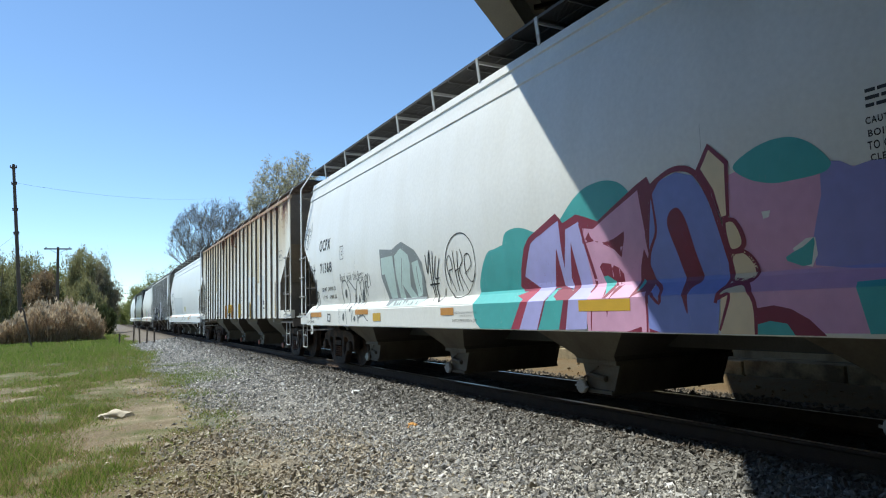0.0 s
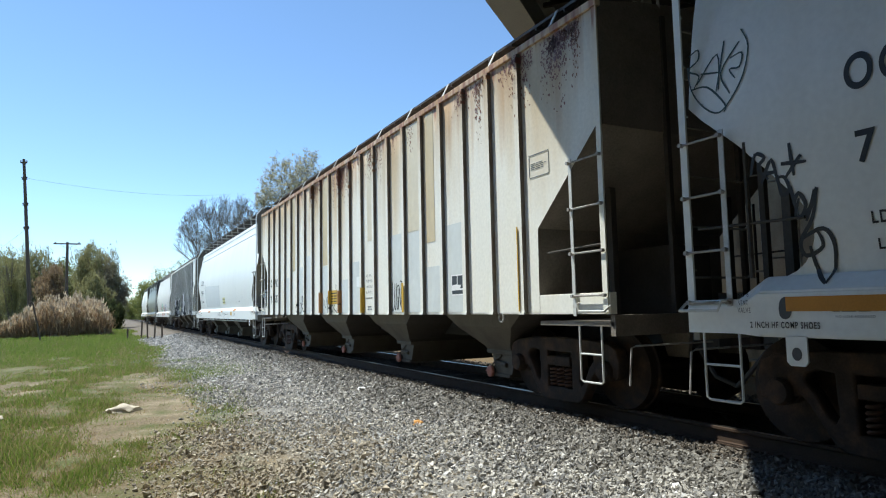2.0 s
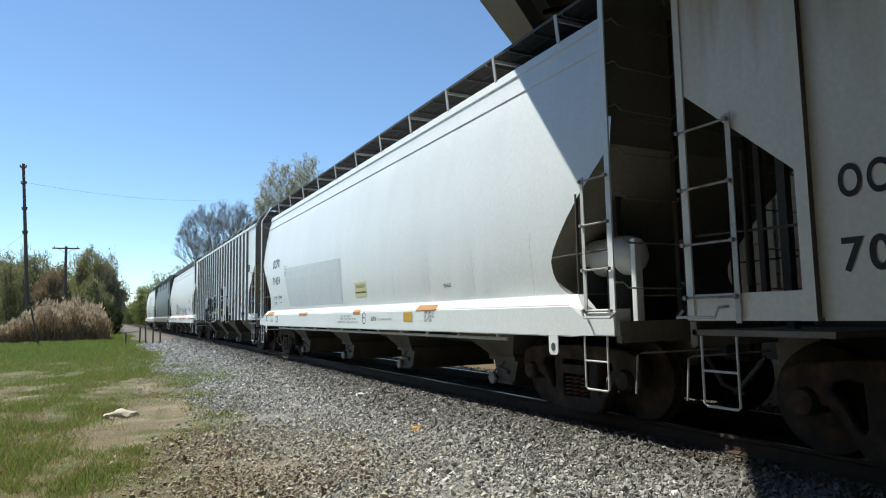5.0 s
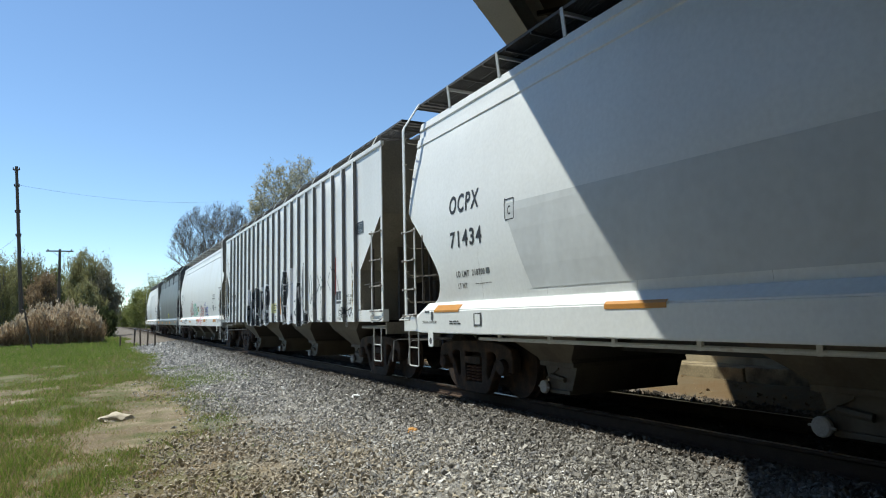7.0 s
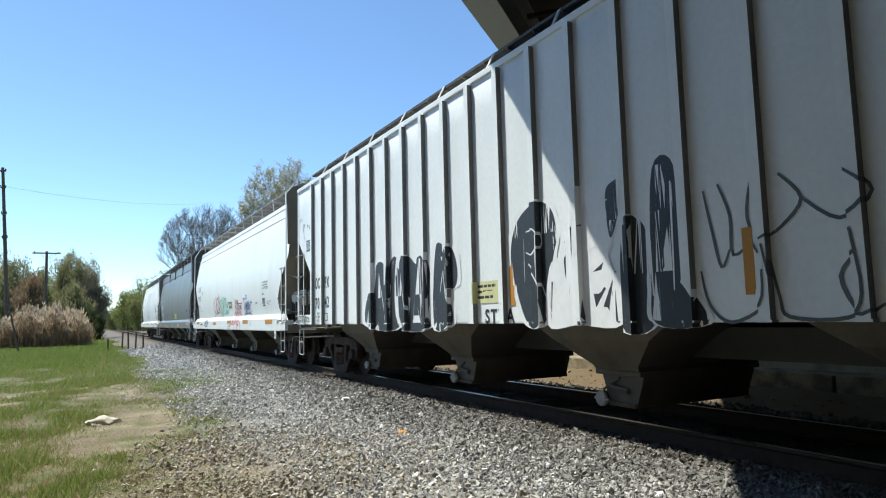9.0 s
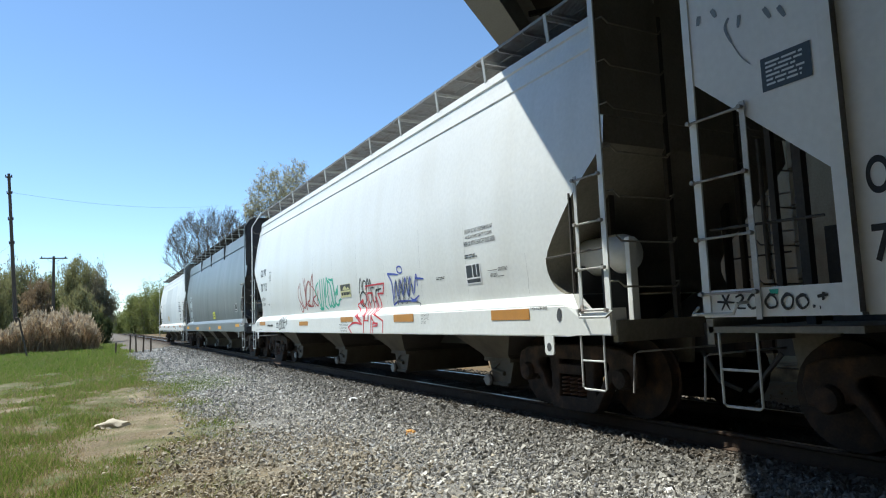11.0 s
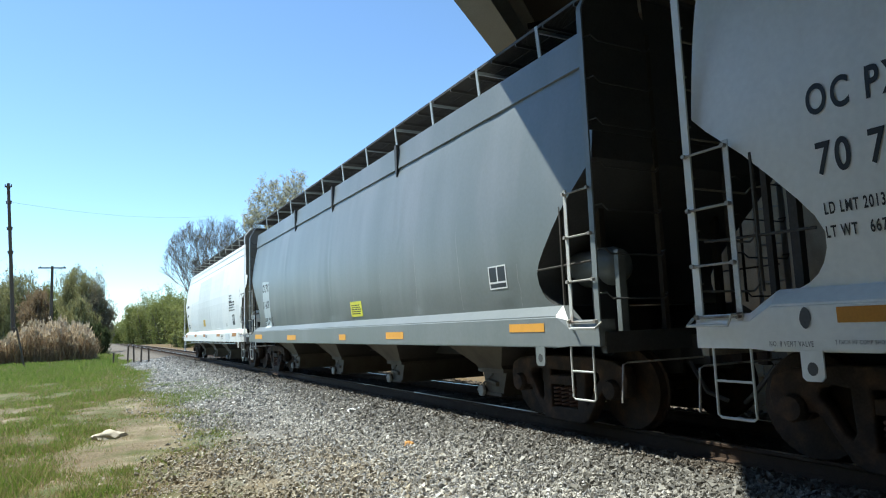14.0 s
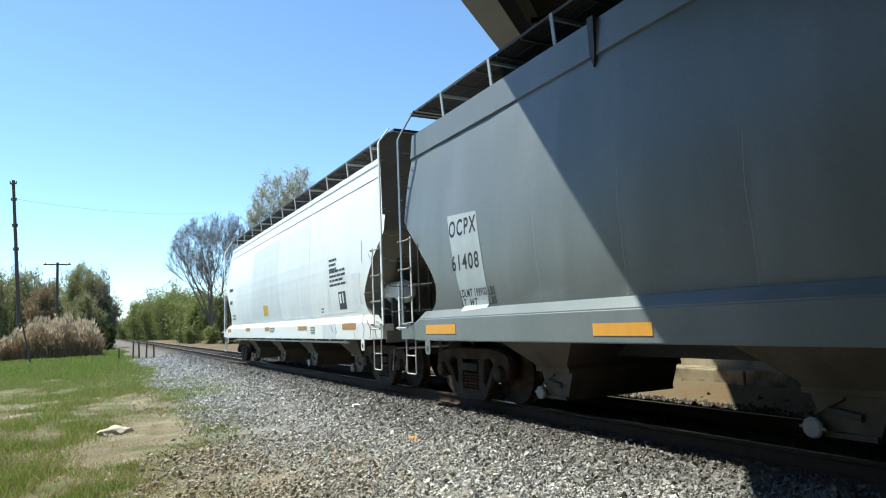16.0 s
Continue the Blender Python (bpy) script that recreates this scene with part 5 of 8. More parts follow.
    ("fill", "placard_holder", "dark", 3, 0, [(15.08, 1.23), (14.88, 1.22), (14.89, 1.04), (15.1, 1.05)]),
    ("rect", "placard", "cool", 4, 0, [(15.04, 1.19), (14.92, 1.07)]),
    ("fill", "slot", "dark", 3, 1, [(16.35, 1.17), (16.37, 1.11), (16.41, 1.09), (16.45, 1.11), (16.46, 1.18), (16.44, 1.24), (16.4, 1.26), (16.36, 1.24)]),
    ("bars", "lettering", "black", 2, 3, [(3.14, 2.68), (2.89, 2.52)]),
    ("text", "lettering", "black", 2, "CAUT", [(3.15, 2.47), (3.0, 2.42)]),
    ("text", "lettering", "black", 2, "BOIL", [(3.14, 2.38), (3.0, 2.33)]),
    ("text", "lettering", "black", 2, "TO C", [(3.15, 2.3), (3.01, 2.24)]),
    ("text", "lettering", "black", 2, "CLE", [(3.14, 2.21), (3.04, 2.16)]),
]
MARKS["B"] = [
    ("rect", "paint_patch", "chalk", 1, 0, [(4.39, 1.90), (3.80, 1.17)]),
    ("rect", "paint_patch", "chalk", 1, 0, [(5.12, 2.54), (4.53, 1.17)]),
    ("rect", "paint_patch", "chalk", 1, 0, [(5.86, 2.58), (5.27, 1.17)]),
    ("rect", "paint_patch", "chalk", 1, 0, [(8.05, 2.24), (7.46, 1.17)]),
    ("rect", "paint_patch", "chalk", 1, 0, [(8.78, 1.90), (8.19, 1.17)]),
    ("rect", "paint_patch", "chalk", 1, 0, [(10.24, 2.30), (9.65, 1.17)]),
    ("rect", "paint_patch", "chalk", 1, 0, [(11.70, 2.66), (11.11, 1.17)]),
    ("rect", "paint_patch", "chalk", 1, 0, [(12.43, 2.42), (11.84, 1.17)]),
    ("rect", "paint_patch", "chalk", 1, 0, [(3.66, 2.50), (3.07, 1.17)]),
    ("rect", "paint_patch", "chalk", 1, 0, [(13.90, 2.20), (13.31, 1.17)]),
    ("rect", "stain", "tan", 1, 0, [(10.19, 4.44), (9.65, 2.31)]),
    ("rect", "stain", "tan", 1, 0, [(13.14, 4.44), (12.85, 2.35)]),
    ("rect", "stain", "buffy", 1, 0, [(5.12, 4.44), (4.56, 2.56)]),
    ("rect", "stain", "tan", 1, 0, [(4.34, 4.44), (4.03, 2.30)]),
    ("rect", "stain", "buffy", 1, 0, [(7.09, 4.40), (6.78, 2.60)]),
    ("rect", "reflector", "yellow", 2, 0, [(7.37, 1.68), (7.28, 1.17)]),
    ("rect", "reflector", "yellow", 2, 0, [(5.25, 1.68), (5.16, 1.17)]),
    ("rect", "reflector", "rusty", 2, 0, [(10.33, 1.67), (10.21, 1.17)]),
    ("rect", "reflector", "rusty", 2, 0, [(8.84, 1.67), (8.75, 1.17)]),
    ("rect", "reflector", "rusty", 2, 0, [(12.78, 1.67), (12.66, 1.2)]),
    ("rect", "reflector", "yellow", 2, 0, [(1.69, 2.23), (1.57, 1.17)]),
    ("rect", "sticker", "yellow", 3, 0, [(9.56, 1.69), (8.87, 1.37)]),
    ("bars", "lettering", "black", 4, 4, [(9.52, 1.65), (8.89, 1.4)]),
    ("line", "graffiti", "black", 3, 0.022, [(12.4, 1.57), (12.48, 1.23), (12.25, 1.19), (12.22, 1.42), (12.34, 1.43)]),
    ("line", "graffiti", "black", 3, 0.022, [(12.18, 1.19), (12.19, 1.57), (12.04, 1.61), (12.06, 1.42), (12.18, 1.39), (11.96, 1.18)]),
    ("line", "graffiti", "black", 3, 0.022, [(11.9, 1.18), (11.93, 1.6), (11.78, 1.55), (11.89, 1.39), (11.7, 1.2)]),
    ("line", "graffiti", "black", 3, 0.022, [(10.11, 1.14), (10.12, 1.53), (10.0, 1.29), (9.86, 1.52), (9.85, 1.18)]),
    ("line", "graffiti", "black", 3, 0.022, [(9.79, 1.18), (9.75, 1.48), (9.6, 1.51), (9.59, 1.18)]),
    ("line", "graffiti", "black", 3, 0.022, [(9.78, 1.31), (9.58, 1.33)]),
    ("line", "graffiti", "black", 3, 0.022, [(9.53, 1.29), (9.48, 1.18), (9.36, 1.29), (9.47, 1.36), (9.53, 1.29)]),
    ("line", "graffiti", "black", 3, 0.022, [(9.31, 1.17), (9.33, 1.39)]),
    ("line", "graffiti", "black", 3, 0.022, [(9.2, 1.39), (9.33, 1.28), (8.99, 1.17), (8.79, 1.38)]),
    ("line", "graffiti", "black", 3, 0.022, [(9.16, 1.61), (9.17, 1.83)]),
    ("line", "graffiti", "black", 3, 0.022, [(9.05, 1.64), (8.96, 1.81)]),
    ("line", "graffiti", "black", 3, 0.03, [(5.8, 1.72), (5.83, 1.21), (5.74, 1.28)]),
    ("line", "graffiti", "black", 3, 0.03, [(5.7, 1.71), (5.72, 1.3), (5.67, 1.25), (5.63, 1.7)]),
    ("line", "graffiti", "black", 3, 0.03, [(5.51, 1.65), (5.6, 1.61), (5.61, 1.25), (5.56, 1.27), (5.56, 1.43), (5.58, 1.43)]),
    ("line", "graffiti", "black", 3, 0.03, [(5.54, 1.21), (5.51, 1.65), (5.45, 1.27), (5.42, 1.68)]),
    ("line", "graffiti", "black", 3, 0.03, [(5.38, 1.68), (5.41, 1.25), (5.36, 1.25), (5.34, 1.68)]),
    ("line", "graffiti", "black", 3, 0.03, [(5.46, 1.73), (5.25, 1.67)]),
    ("line", "graffiti", "black", 3, 0.03, [(5.3, 1.67), (5.33, 1.16)]),
    ("text", "lettering", "black", 2, "OC", [(15.92, 2.24), (15.58, 2.0)]),
    ("text", "lettering", "black", 2, "PX", [(15.4, 2.23), (14.98, 1.99)]),
    ("text", "lettering", "black", 2, "70", [(15.93, 1.72), (15.59, 1.47)]),
    ("text", "lettering", "black", 2, "637", [(15.4, 1.75), (14.92, 1.5)]),
    ("text", "lettering", "smoke", 2, "LINED WITH", [(7.19, 1.94), (6.93, 1.88)]),
    ("bars", "lettering", "smoke", 3, 1, [(6.91, 1.9), (6.77, 1.88)]),
    ("text", "lettering", "smoke", 2, "PRIMER 7456-700", [(7.19, 1.83), (6.76, 1.77)]),
    ("text", "lettering", "smoke", 2, "-WHITE FINISH 74", [(7.18, 1.71), (6.76, 1.66)]),
    ("text", "lettering", "smoke", 2, "56-643 BLUE", [(7.19, 1.6), (6.86, 1.55)]),
    ("bars", "lettering", "smoke", 3, 1, [(7.2, 1.48), (6.78, 1.44)]),
    ("bars", "lettering", "smoke", 3, 2, [(7.12, 1.31), (6.83, 1.21)]),
    ("rect", "label", "cool", 3, 0, [(7.77, 1.92), (7.53, 1.71)]),
    ("rect", "label", "bright", 3, 0, [(3.500, 1.725), (3.130, 1.415)]),
    ("rect", "label", "slate", 4, 0, [(3.482, 1.706), (3.326, 1.514)]),
    ("rect", "label", "slate", 4, 0, [(3.304, 1.706), (3.148, 1.514)]),
    ("rect", "label", "slate", 4, 0, [(3.482, 1.489), (3.148, 1.434)]),
    ("line", "lettering", "smoke", 2, 0.012, [(1.36, 3.11), (0.96, 3.09), (0.96, 2.81), (1.36, 2.82), (1.36, 3.11)]),
    ("bars", "lettering", "smoke", 2, 4, [(1.33, 2.99), (0.99, 2.9)]),
]
MARKS["C"] = [
    ("fill", "paint_patch", "pale", 1, 0, [(14.26, 2.67), (9.0, 2.53), (9.01, 1.52), (13.75, 1.54)]),
    ("text", "lettering", "black", 2, "OCPX", [(15.775, 3.020), (14.910, 2.740)]),
    ("text", "lettering", "black", 2, "71434", [(15.750, 2.470), (14.840, 2.220)]),
    ("text", "lettering", "black", 2, "LD LMT  218700", [(15.63, 1.87), (14.83, 1.78)]),
    ("text", "lettering", "black", 2, "LT WT", [(15.61, 1.69), (15.34, 1.61)]),
    ("rect", "paint_patch", "smoke", 2, 0, [(14.79, 1.87), (14.69, 1.79)]),
    ("bars", "lettering", "black", 2, 1, [(15.11, 1.67), (14.64, 1.65)]),
    ("line", "lettering", "black", 2, 0.014, [(14.22, 2.74), (14.01, 2.72), (14.02, 2.45), (14.22, 2.47), (14.22, 2.74)]),
    ("text", "lettering", "black", 2, "C", [(14.15, 2.63), (14.08, 2.51)]),
    ("bars", "lettering", "black", 2, 1, [(14.19, 2.67), (14.04, 2.67)]),
    ("rect", "reflector", "orange", 3, 0, [(16.21, 1.38), (15.42, 1.27)]),
    ("rect", "reflector", "orange", 3, 0, [(12.31, 1.33), (11.47, 1.25)]),
    ("rect", "reflector", "orange", 3, 0, [(7.95, 1.35), (7.54, 1.25)]),
    ("rect", "reflector", "orange", 3, 0, [(4.81, 1.38), (4.08, 1.29)]),
    ("rect", "sticker", "yellow", 3, 0, [(5.32, 1.27), (4.95, 1.11)]),
    ("rect", "sticker", "sticker", 3, 0, [(8.1, 1.92), (7.44, 1.62)]),
    ("bars", "lettering", "black", 4, 3, [(8.01, 1.87), (7.44, 1.8)]),
    ("bars", "lettering", "black", 4, 1, [(8.07, 1.74), (7.44, 1.67)]),
    ("line", "emblem", "black", 2, 0.016, [(7.18, 1.17), (7.2, 1.11), (7.26, 1.07), (7.32, 1.07), (7.37, 1.11), (7.38, 1.17), (7.36, 1.24), (7.3, 1.28), (7.24, 1.28), (7.19, 1.24), (7.18, 1.17)]),
    ("bars", "lettering", "black", 2, 1, [(7.35, 1.2), (7.21, 1.16)]),
    ("text", "lettering", "black", 2, "CAUTION:", [(6.91, 1.2), (6.62, 1.12)]),
    ("text", "lettering", "slate", 2, "OPEN HATCH BEFORE UNLOADING COMPARTMENT", [(6.59, 1.17), (5.84, 1.13)]),
    ("text", "lettering", "slate", 2, "CAR HAS FOUR COMPARTMENTS", [(8.79, 1.24), (8.05, 1.2)]),
    ("text", "lettering", "slate", 2, "EQUIPPED WITH 5060 PNEUMATIC OUTLETS", [(8.8, 1.18), (7.8, 1.13)]),
    ("text", "lettering", "slate", 2, "CAUTION REMOVE BOTH CAPS BEFORE OPERATING OUTLETS", [(9.01, 1.11), (7.67, 1.07)]),
    ("text", "lettering", "black", 2, "EXW 10-8 H 3-10", [(4.46, 1.28), (4.12, 1.23)]),
    ("text", "lettering", "black", 2, "EW     8-0 H 15-1", [(4.47, 1.22), (4.12, 1.17)]),
    ("text", "lettering", "black", 2, "CU FT 5200", [(4.47, 1.16), (4.21, 1.11)]),
    ("bars", "lettering", "black", 2, 3, [(3.99, 1.7), (3.68, 1.64)]),
    ("fill", "placard_holder", "dark", 3, 0, [(14.99, 1.24), (14.78, 1.25), (14.78, 1.07), (14.99, 1.06)]),
    ("rect", "placard", "cool", 4, 0, [(14.96, 1.23), (14.82, 1.09)]),
    ("fill", "slot", "dark", 3, 1, [(16.24, 1.21), (16.25, 1.16), (16.28, 1.14), (16.31, 1.16), (16.32, 1.21), (16.31, 1.27), (16.27, 1.29), (16.25, 1.27)]),
    ("text", "lettering", "black", 2, "2 INCH HF COMP SHOES", [(16.63, 1.14), (16.13, 1.1)]),
    ("bars", "lettering", "black", 2, 2, [(15.71, 1.15), (15.34, 1.08)]),
    ("bars", "lettering", "black", 2, 1, [(16.53, 1.31), (16.36, 1.25)]),
]
MARKS["D"] = [
    ("rect", "label", "plate", 4, 0, [(16.61, 3.16), (16.20, 2.89)]),
    ("bars", "lettering", "pale", 5, 6, [(16.57, 3.13), (16.25, 2.92)]),
    ("line", "graffiti", "slatey", 2, 0.045, [(17.15, 3.76), (17.17, 3.68)]),
    ("line", "graffiti", "slatey", 2, 0.04, [(17.02, 3.76), (16.98, 3.68)]),
    ("line", "graffiti", "slatey", 2, 0.03, [(16.86, 3.62), (16.90, 3.54), (16.85, 3.40)]),
    ("line", "graffiti", "slatey", 2, 0.012, [(16.85, 3.40), (16.78, 3.26), (16.70, 3.16)]),
    ("line", "graffiti", "slatey", 2, 0.035, [(16.76, 3.60), (16.78, 3.50)]),
    ("line", "graffiti", "slatey", 2, 0.04, [(16.54, 3.56), (16.49, 3.46)]),
    ("line", "graffiti", "slatey", 2, 0.04, [(16.42, 3.52), (16.37, 3.42)]),
    ("fill", "graffiti", "bright", 1.0, 1, [(12.87, 1.11), (12.8, 1.69), (12.48, 1.71), (12.37, 2.26), (11.76, 2.25), (11.57, 1.77), (11.46, 2.25), (11.15, 2.23), (11.05, 1.11)]),
    ("fill", "graffiti", "slate", 1.35, 1, [(12.72, 1.11), (12.65, 1.68), (12.34, 1.71), (12.23, 2.2), (11.89, 2.2), (11.71, 1.78), (11.59, 2.21), (11.28, 2.19), (11.17, 1.11)]),
    ("fill", "graffiti", "bright", 1.7, 1, [(11.29, 1.11), (11.35, 2.22), (10.96, 2.3), (10.69, 2.14), (10.4, 2.24), (10.11, 2.22), (9.94, 1.82), (9.93, 1.11)]),
    ("fill", "graffiti", "slate", 2.05, 1, [(11.17, 1.11), (11.22, 2.16), (10.84, 2.24), (10.58, 2.09), (10.51, 2.2), (10.22, 2.18), (10.05, 1.82), (10.04, 1.11)]),
    ("fill", "graffiti", "bright", 2.4, 1, [(10.08, 1.11), (9.99, 2.3), (9.75, 2.37), (9.25, 2.23), (9.13, 1.93), (9.21, 1.65), (9.79, 1.64), (9.35, 1.46), (9.34, 1.11)]),
    ("fill", "graffiti", "slate", 2.75, 1, [(9.98, 1.11), (9.89, 2.24), (9.65, 2.32), (9.35, 2.2), (9.22, 1.89), (9.31, 1.65), (9.68, 1.64), (9.45, 1.47), (9.43, 1.11)]),
    ("fill", "graffiti", "bright", 3.1, 1, [(7.84, 1.52), (7.95, 2.0), (7.82, 2.38), (7.55, 2.57), (7.15, 2.57), (6.94, 2.42), (6.89, 2.1), (7.01, 1.76), (6.93, 1.49), (7.18, 1.11), (7.61, 1.11)]),
    ("fill", "graffiti", "slate", 3.45, 1, [(7.76, 1.52), (7.87, 1.96), (7.75, 2.33), (7.48, 2.52), (7.21, 2.55), (7.0, 2.39), (6.95, 2.07), (7.08, 1.76), (7.0, 1.49), (7.25, 1.11), (7.54, 1.11)]),
    ("fill", "graffiti", "bright", 3.8, 1, [(7.17, 1.11), (7.1, 1.76), (6.86, 1.92), (6.92, 2.28), (6.72, 2.57), (6.32, 2.59), (6.09, 2.46), (6.03, 2.15), (6.12, 1.82), (6.53, 1.56), (6.3, 1.43), (6.09, 1.62), (5.92, 1.57), (5.98, 1.11), (6.63, 1.11)]),
    ("fill", "graffiti", "slate", 4.15, 1, [(7.11, 1.11), (7.03, 1.76), (6.8, 1.88), (6.85, 2.24), (6.66, 2.53), (6.38, 2.57), (6.14, 2.44), (6.09, 2.12), (6.17, 1.79), (6.47, 1.56), (6.35, 1.43), (6.14, 1.63), (5.98, 1.58), (6.03, 1.11), (6.57, 1.11)]),
    ("fill", "graffiti", "bright", 4.5, 1, [(6.19, 2.5), (5.92, 2.59), (5.85, 2.59), (5.89, 2.26), (6.14, 2.0)]),
    ("fill", "graffiti", "slate", 4.85, 1, [(6.13, 2.46), (5.98, 2.57), (5.9, 2.57), (5.94, 2.27), (6.09, 1.99)]),
    ("fill", "graffiti", "bright", 5.2, 1, [(5.96, 1.11), (5.9, 2.13), (5.75, 2.16), (5.55, 2.02), (5.54, 1.67), (5.5, 1.12)]),
    ("fill", "graffiti", "slate", 5.55, 1, [(5.91, 1.11), (5.84, 2.09), (5.7, 2.12), (5.6, 1.99), (5.59, 1.68), (5.55, 1.12)]),
    ("fill", "graffiti", "bright", 5.9, 1, [(5.62, 1.52), (5.54, 2.61), (5.19, 2.57), (5.23, 1.65), (5.07, 1.43), (4.92, 1.12), (5.58, 1.12)]),
    ("fill", "graffiti", "slate", 6.25, 1, [(5.57, 1.52), (5.49, 2.57), (5.23, 2.55), (5.27, 1.66), (5.12, 1.43), (4.96, 1.12), (5.53, 1.12)]),
    ("line", "graffiti", "smoke", 3, 0.03, [(4.93, 2.26), (4.86, 1.89), (4.79, 1.59), (4.7, 1.73)]),
    ("line", "graffiti", "smoke", 3, 0.03, [(4.78, 2.29), (4.68, 2.01), (4.67, 1.68), (4.44, 1.81)]),
    ("line", "graffiti", "smoke", 3, 0.03, [(4.47, 2.27), (4.52, 1.96), (4.4, 1.67)]),
    ("line", "graffiti", "smoke", 3, 0.03, [(5.0, 1.57), (4.93, 1.28), (4.73, 1.13), (4.42, 1.27), (4.38, 1.54)]),
    ("line", "graffiti", "smoke", 3, 0.03, [(4.23, 2.27), (4.06, 2.05), (4.23, 1.86), (4.39, 1.78)]),
    ("line", "graffiti", "smoke", 3, 0.03, [(4.06, 2.05), (3.79, 1.86), (3.56, 2.02), (3.72, 2.2)]),
    ("line", "graffiti", "smoke", 3, 0.03, [(3.67, 1.63), (3.82, 1.45), (3.7, 1.19), (3.54, 1.25)]),
    ("line", "graffiti", "smoke", 3, 0.03, [(4.37, 1.74), (4.29, 1.33), (4.22, 1.17), (3.79, 1.16), (3.65, 1.32), (3.7, 1.78)]),
    ("line", "graffiti", "smoke", 3, 0.02, [(3.39, 2.05), (3.24, 2.23), (2.98, 2.37), (2.76, 2.15), (2.59, 1.83), (2.56, 1.48), (2.68, 1.19)]),
    ("line", "graffiti", "smoke", 3, 0.02, [(3.39, 2.05), (3.14, 1.78), (3.11, 1.51), (3.24, 1.19)]),
    ("line", "graffiti", "smoke", 3, 0.02, [(2.34, 1.51), (2.3, 1.19), (2.12, 1.46), (2.09, 1.18)]),
    ("line", "graffiti", "smoke", 3, 0.02, [(2.04, 1.23), (1.9, 1.4), (1.76, 1.43)]),
    ("line", "graffiti", "smoke", 3, 0.02, [(1.59, 1.72), (1.66, 1.35), (1.76, 1.18)]),
    ("line", "graffiti", "black", 3, 0.035, [(1.54, 2.29), (1.54, 2.17), (1.5, 2.25), (1.49, 2.12)]),
    ("line", "graffiti", "black", 3, 0.035, [(1.56, 2.05), (1.49, 2.06)]),
    ("line", "graffiti", "black", 3, 0.035, [(1.56, 1.96), (1.48, 1.97), (1.5, 1.83), (1.55, 1.86), (1.56, 1.96)]),
    ("line", "graffiti", "black", 3, 0.035, [(1.55, 1.75), (1.47, 1.77), (1.51, 1.63), (1.56, 1.63)]),
    ("line", "graffiti", "black", 3, 0.035, [(1.55, 1.55), (1.48, 1.58)]),
    ("rect", "reflector", "orange", 4, 0, [(4.58, 1.89), (4.5, 1.35)]),
    ("rect", "reflector", "orange", 4, 0, [(7.92, 1.85), (7.8, 1.35)]),
    ("rect", "reflector", "yellow", 4, 0, [(1.73, 2.38), (1.61, 1.39)]),
    ("rect", "sticker", "sticker", 3, 0, [(8.73, 1.69), (8.16, 1.4)]),
    ("bars", "lettering", "black", 4, 3, [(8.68, 1.66), (8.2, 1.44)]),
    ("rect", "label", "plate", 3, 0, [(1.4, 3.16), (1.02, 2.91)]),
    ("text", "lettering", "pale", 4, "LIFTING PROVISIONS", [(1.375, 3.129), (1.045, 3.109)]),
    ("text", "lettering", "pale", 4, "PER", [(1.253, 3.097), (1.167, 3.076)]),
    ("text", "lettering", "pale", 4, "STANDARD", [(1.293, 3.065), (1.127, 3.044)]),
    ("text", "lettering", "pale", 4, "VERTICALLY LIFT", [(1.351, 3.001), (1.069, 2.980)]),
    ("text", "lettering", "pale", 4, "UPRIGHT CAR ONLY", [(1.359, 2.969), (1.061, 2.948)]),
    ("text", "lettering", "pale", 4, "INSPECT PRIOR TO USE", [(1.379, 2.936), (1.041, 2.916)]),
    ("rect", "label", "bright", 3, 0, [(2.780, 1.820), (2.390, 1.510)]),
    ("rect", "label", "slate", 4, 0, [(2.760, 1.801), (2.597, 1.609)]),
    ("rect", "label", "slate", 4, 0, [(2.573, 1.801), (2.409, 1.609)]),
    ("rect", "label", "slate", 4, 0, [(2.760, 1.584), (2.409, 1.529)]),
    ("text", "lettering", "black", 2, "EXW 10 - 8H 8-8", [(2.11, 1.71), (1.69, 1.65)]),
    ("text", "lettering", "black", 2, "EW     8 - 8H 15", [(2.12, 1.62), (1.69, 1.56)]),
    ("text", "lettering", "black", 2, "CU FT 6150", [(2.11, 1.55), (1.8, 1.49)]),
    ("text", "lettering", "black", 2, "COMP", [(2.58, 1.32), (2.39, 1.26)]),
    ("text", "lettering", "black", 2, "SHOES", [(2.61, 1.23), (2.43, 1.17)]),
    ("bars", "lettering", "black", 2, 1, [(2.58, 1.41), (2.42, 1.35)]),
    ("text", "lettering", "black", 2, "OC", [(15.91, 2.20), (15.58, 1.94)]),
    ("text", "lettering", "black", 2, "PX", [(15.23, 2.19), (14.92, 1.94)]),
    ("text", "lettering", "black", 2, "70", [(15.91, 1.74), (15.62, 1.48)]),
    ("text", "lettering", "black", 2, "42", [(15.23, 1.75), (14.94, 1.50)]),
    ("rect", "reflector", "yellow", 4, 0, [(15.57, 2.39), (15.47, 1.40)]),
    ("text", "lettering", "black", 2, "2 INCH", [(15.81, 1.41), (15.63, 1.355)]),
    ("text", "lettering", "black", 2, "HF COMP", [(15.84, 1.325), (15.60, 1.27)]),
    ("text", "lettering", "black", 2, "SHOES", [(15.80, 1.24), (15.63, 1.185)]),
    ("rect", "placard_holder", "dark", 3, 0, [(15.21, 1.38), (15.03, 1.21)]),
    ("rect", "placard", "frost", 4, 0, [(15.19, 1.36), (15.13, 1.23)]),
    ("rect", "placard", "frost", 4, 0, [(15.11, 1.36), (15.05, 1.23)]),
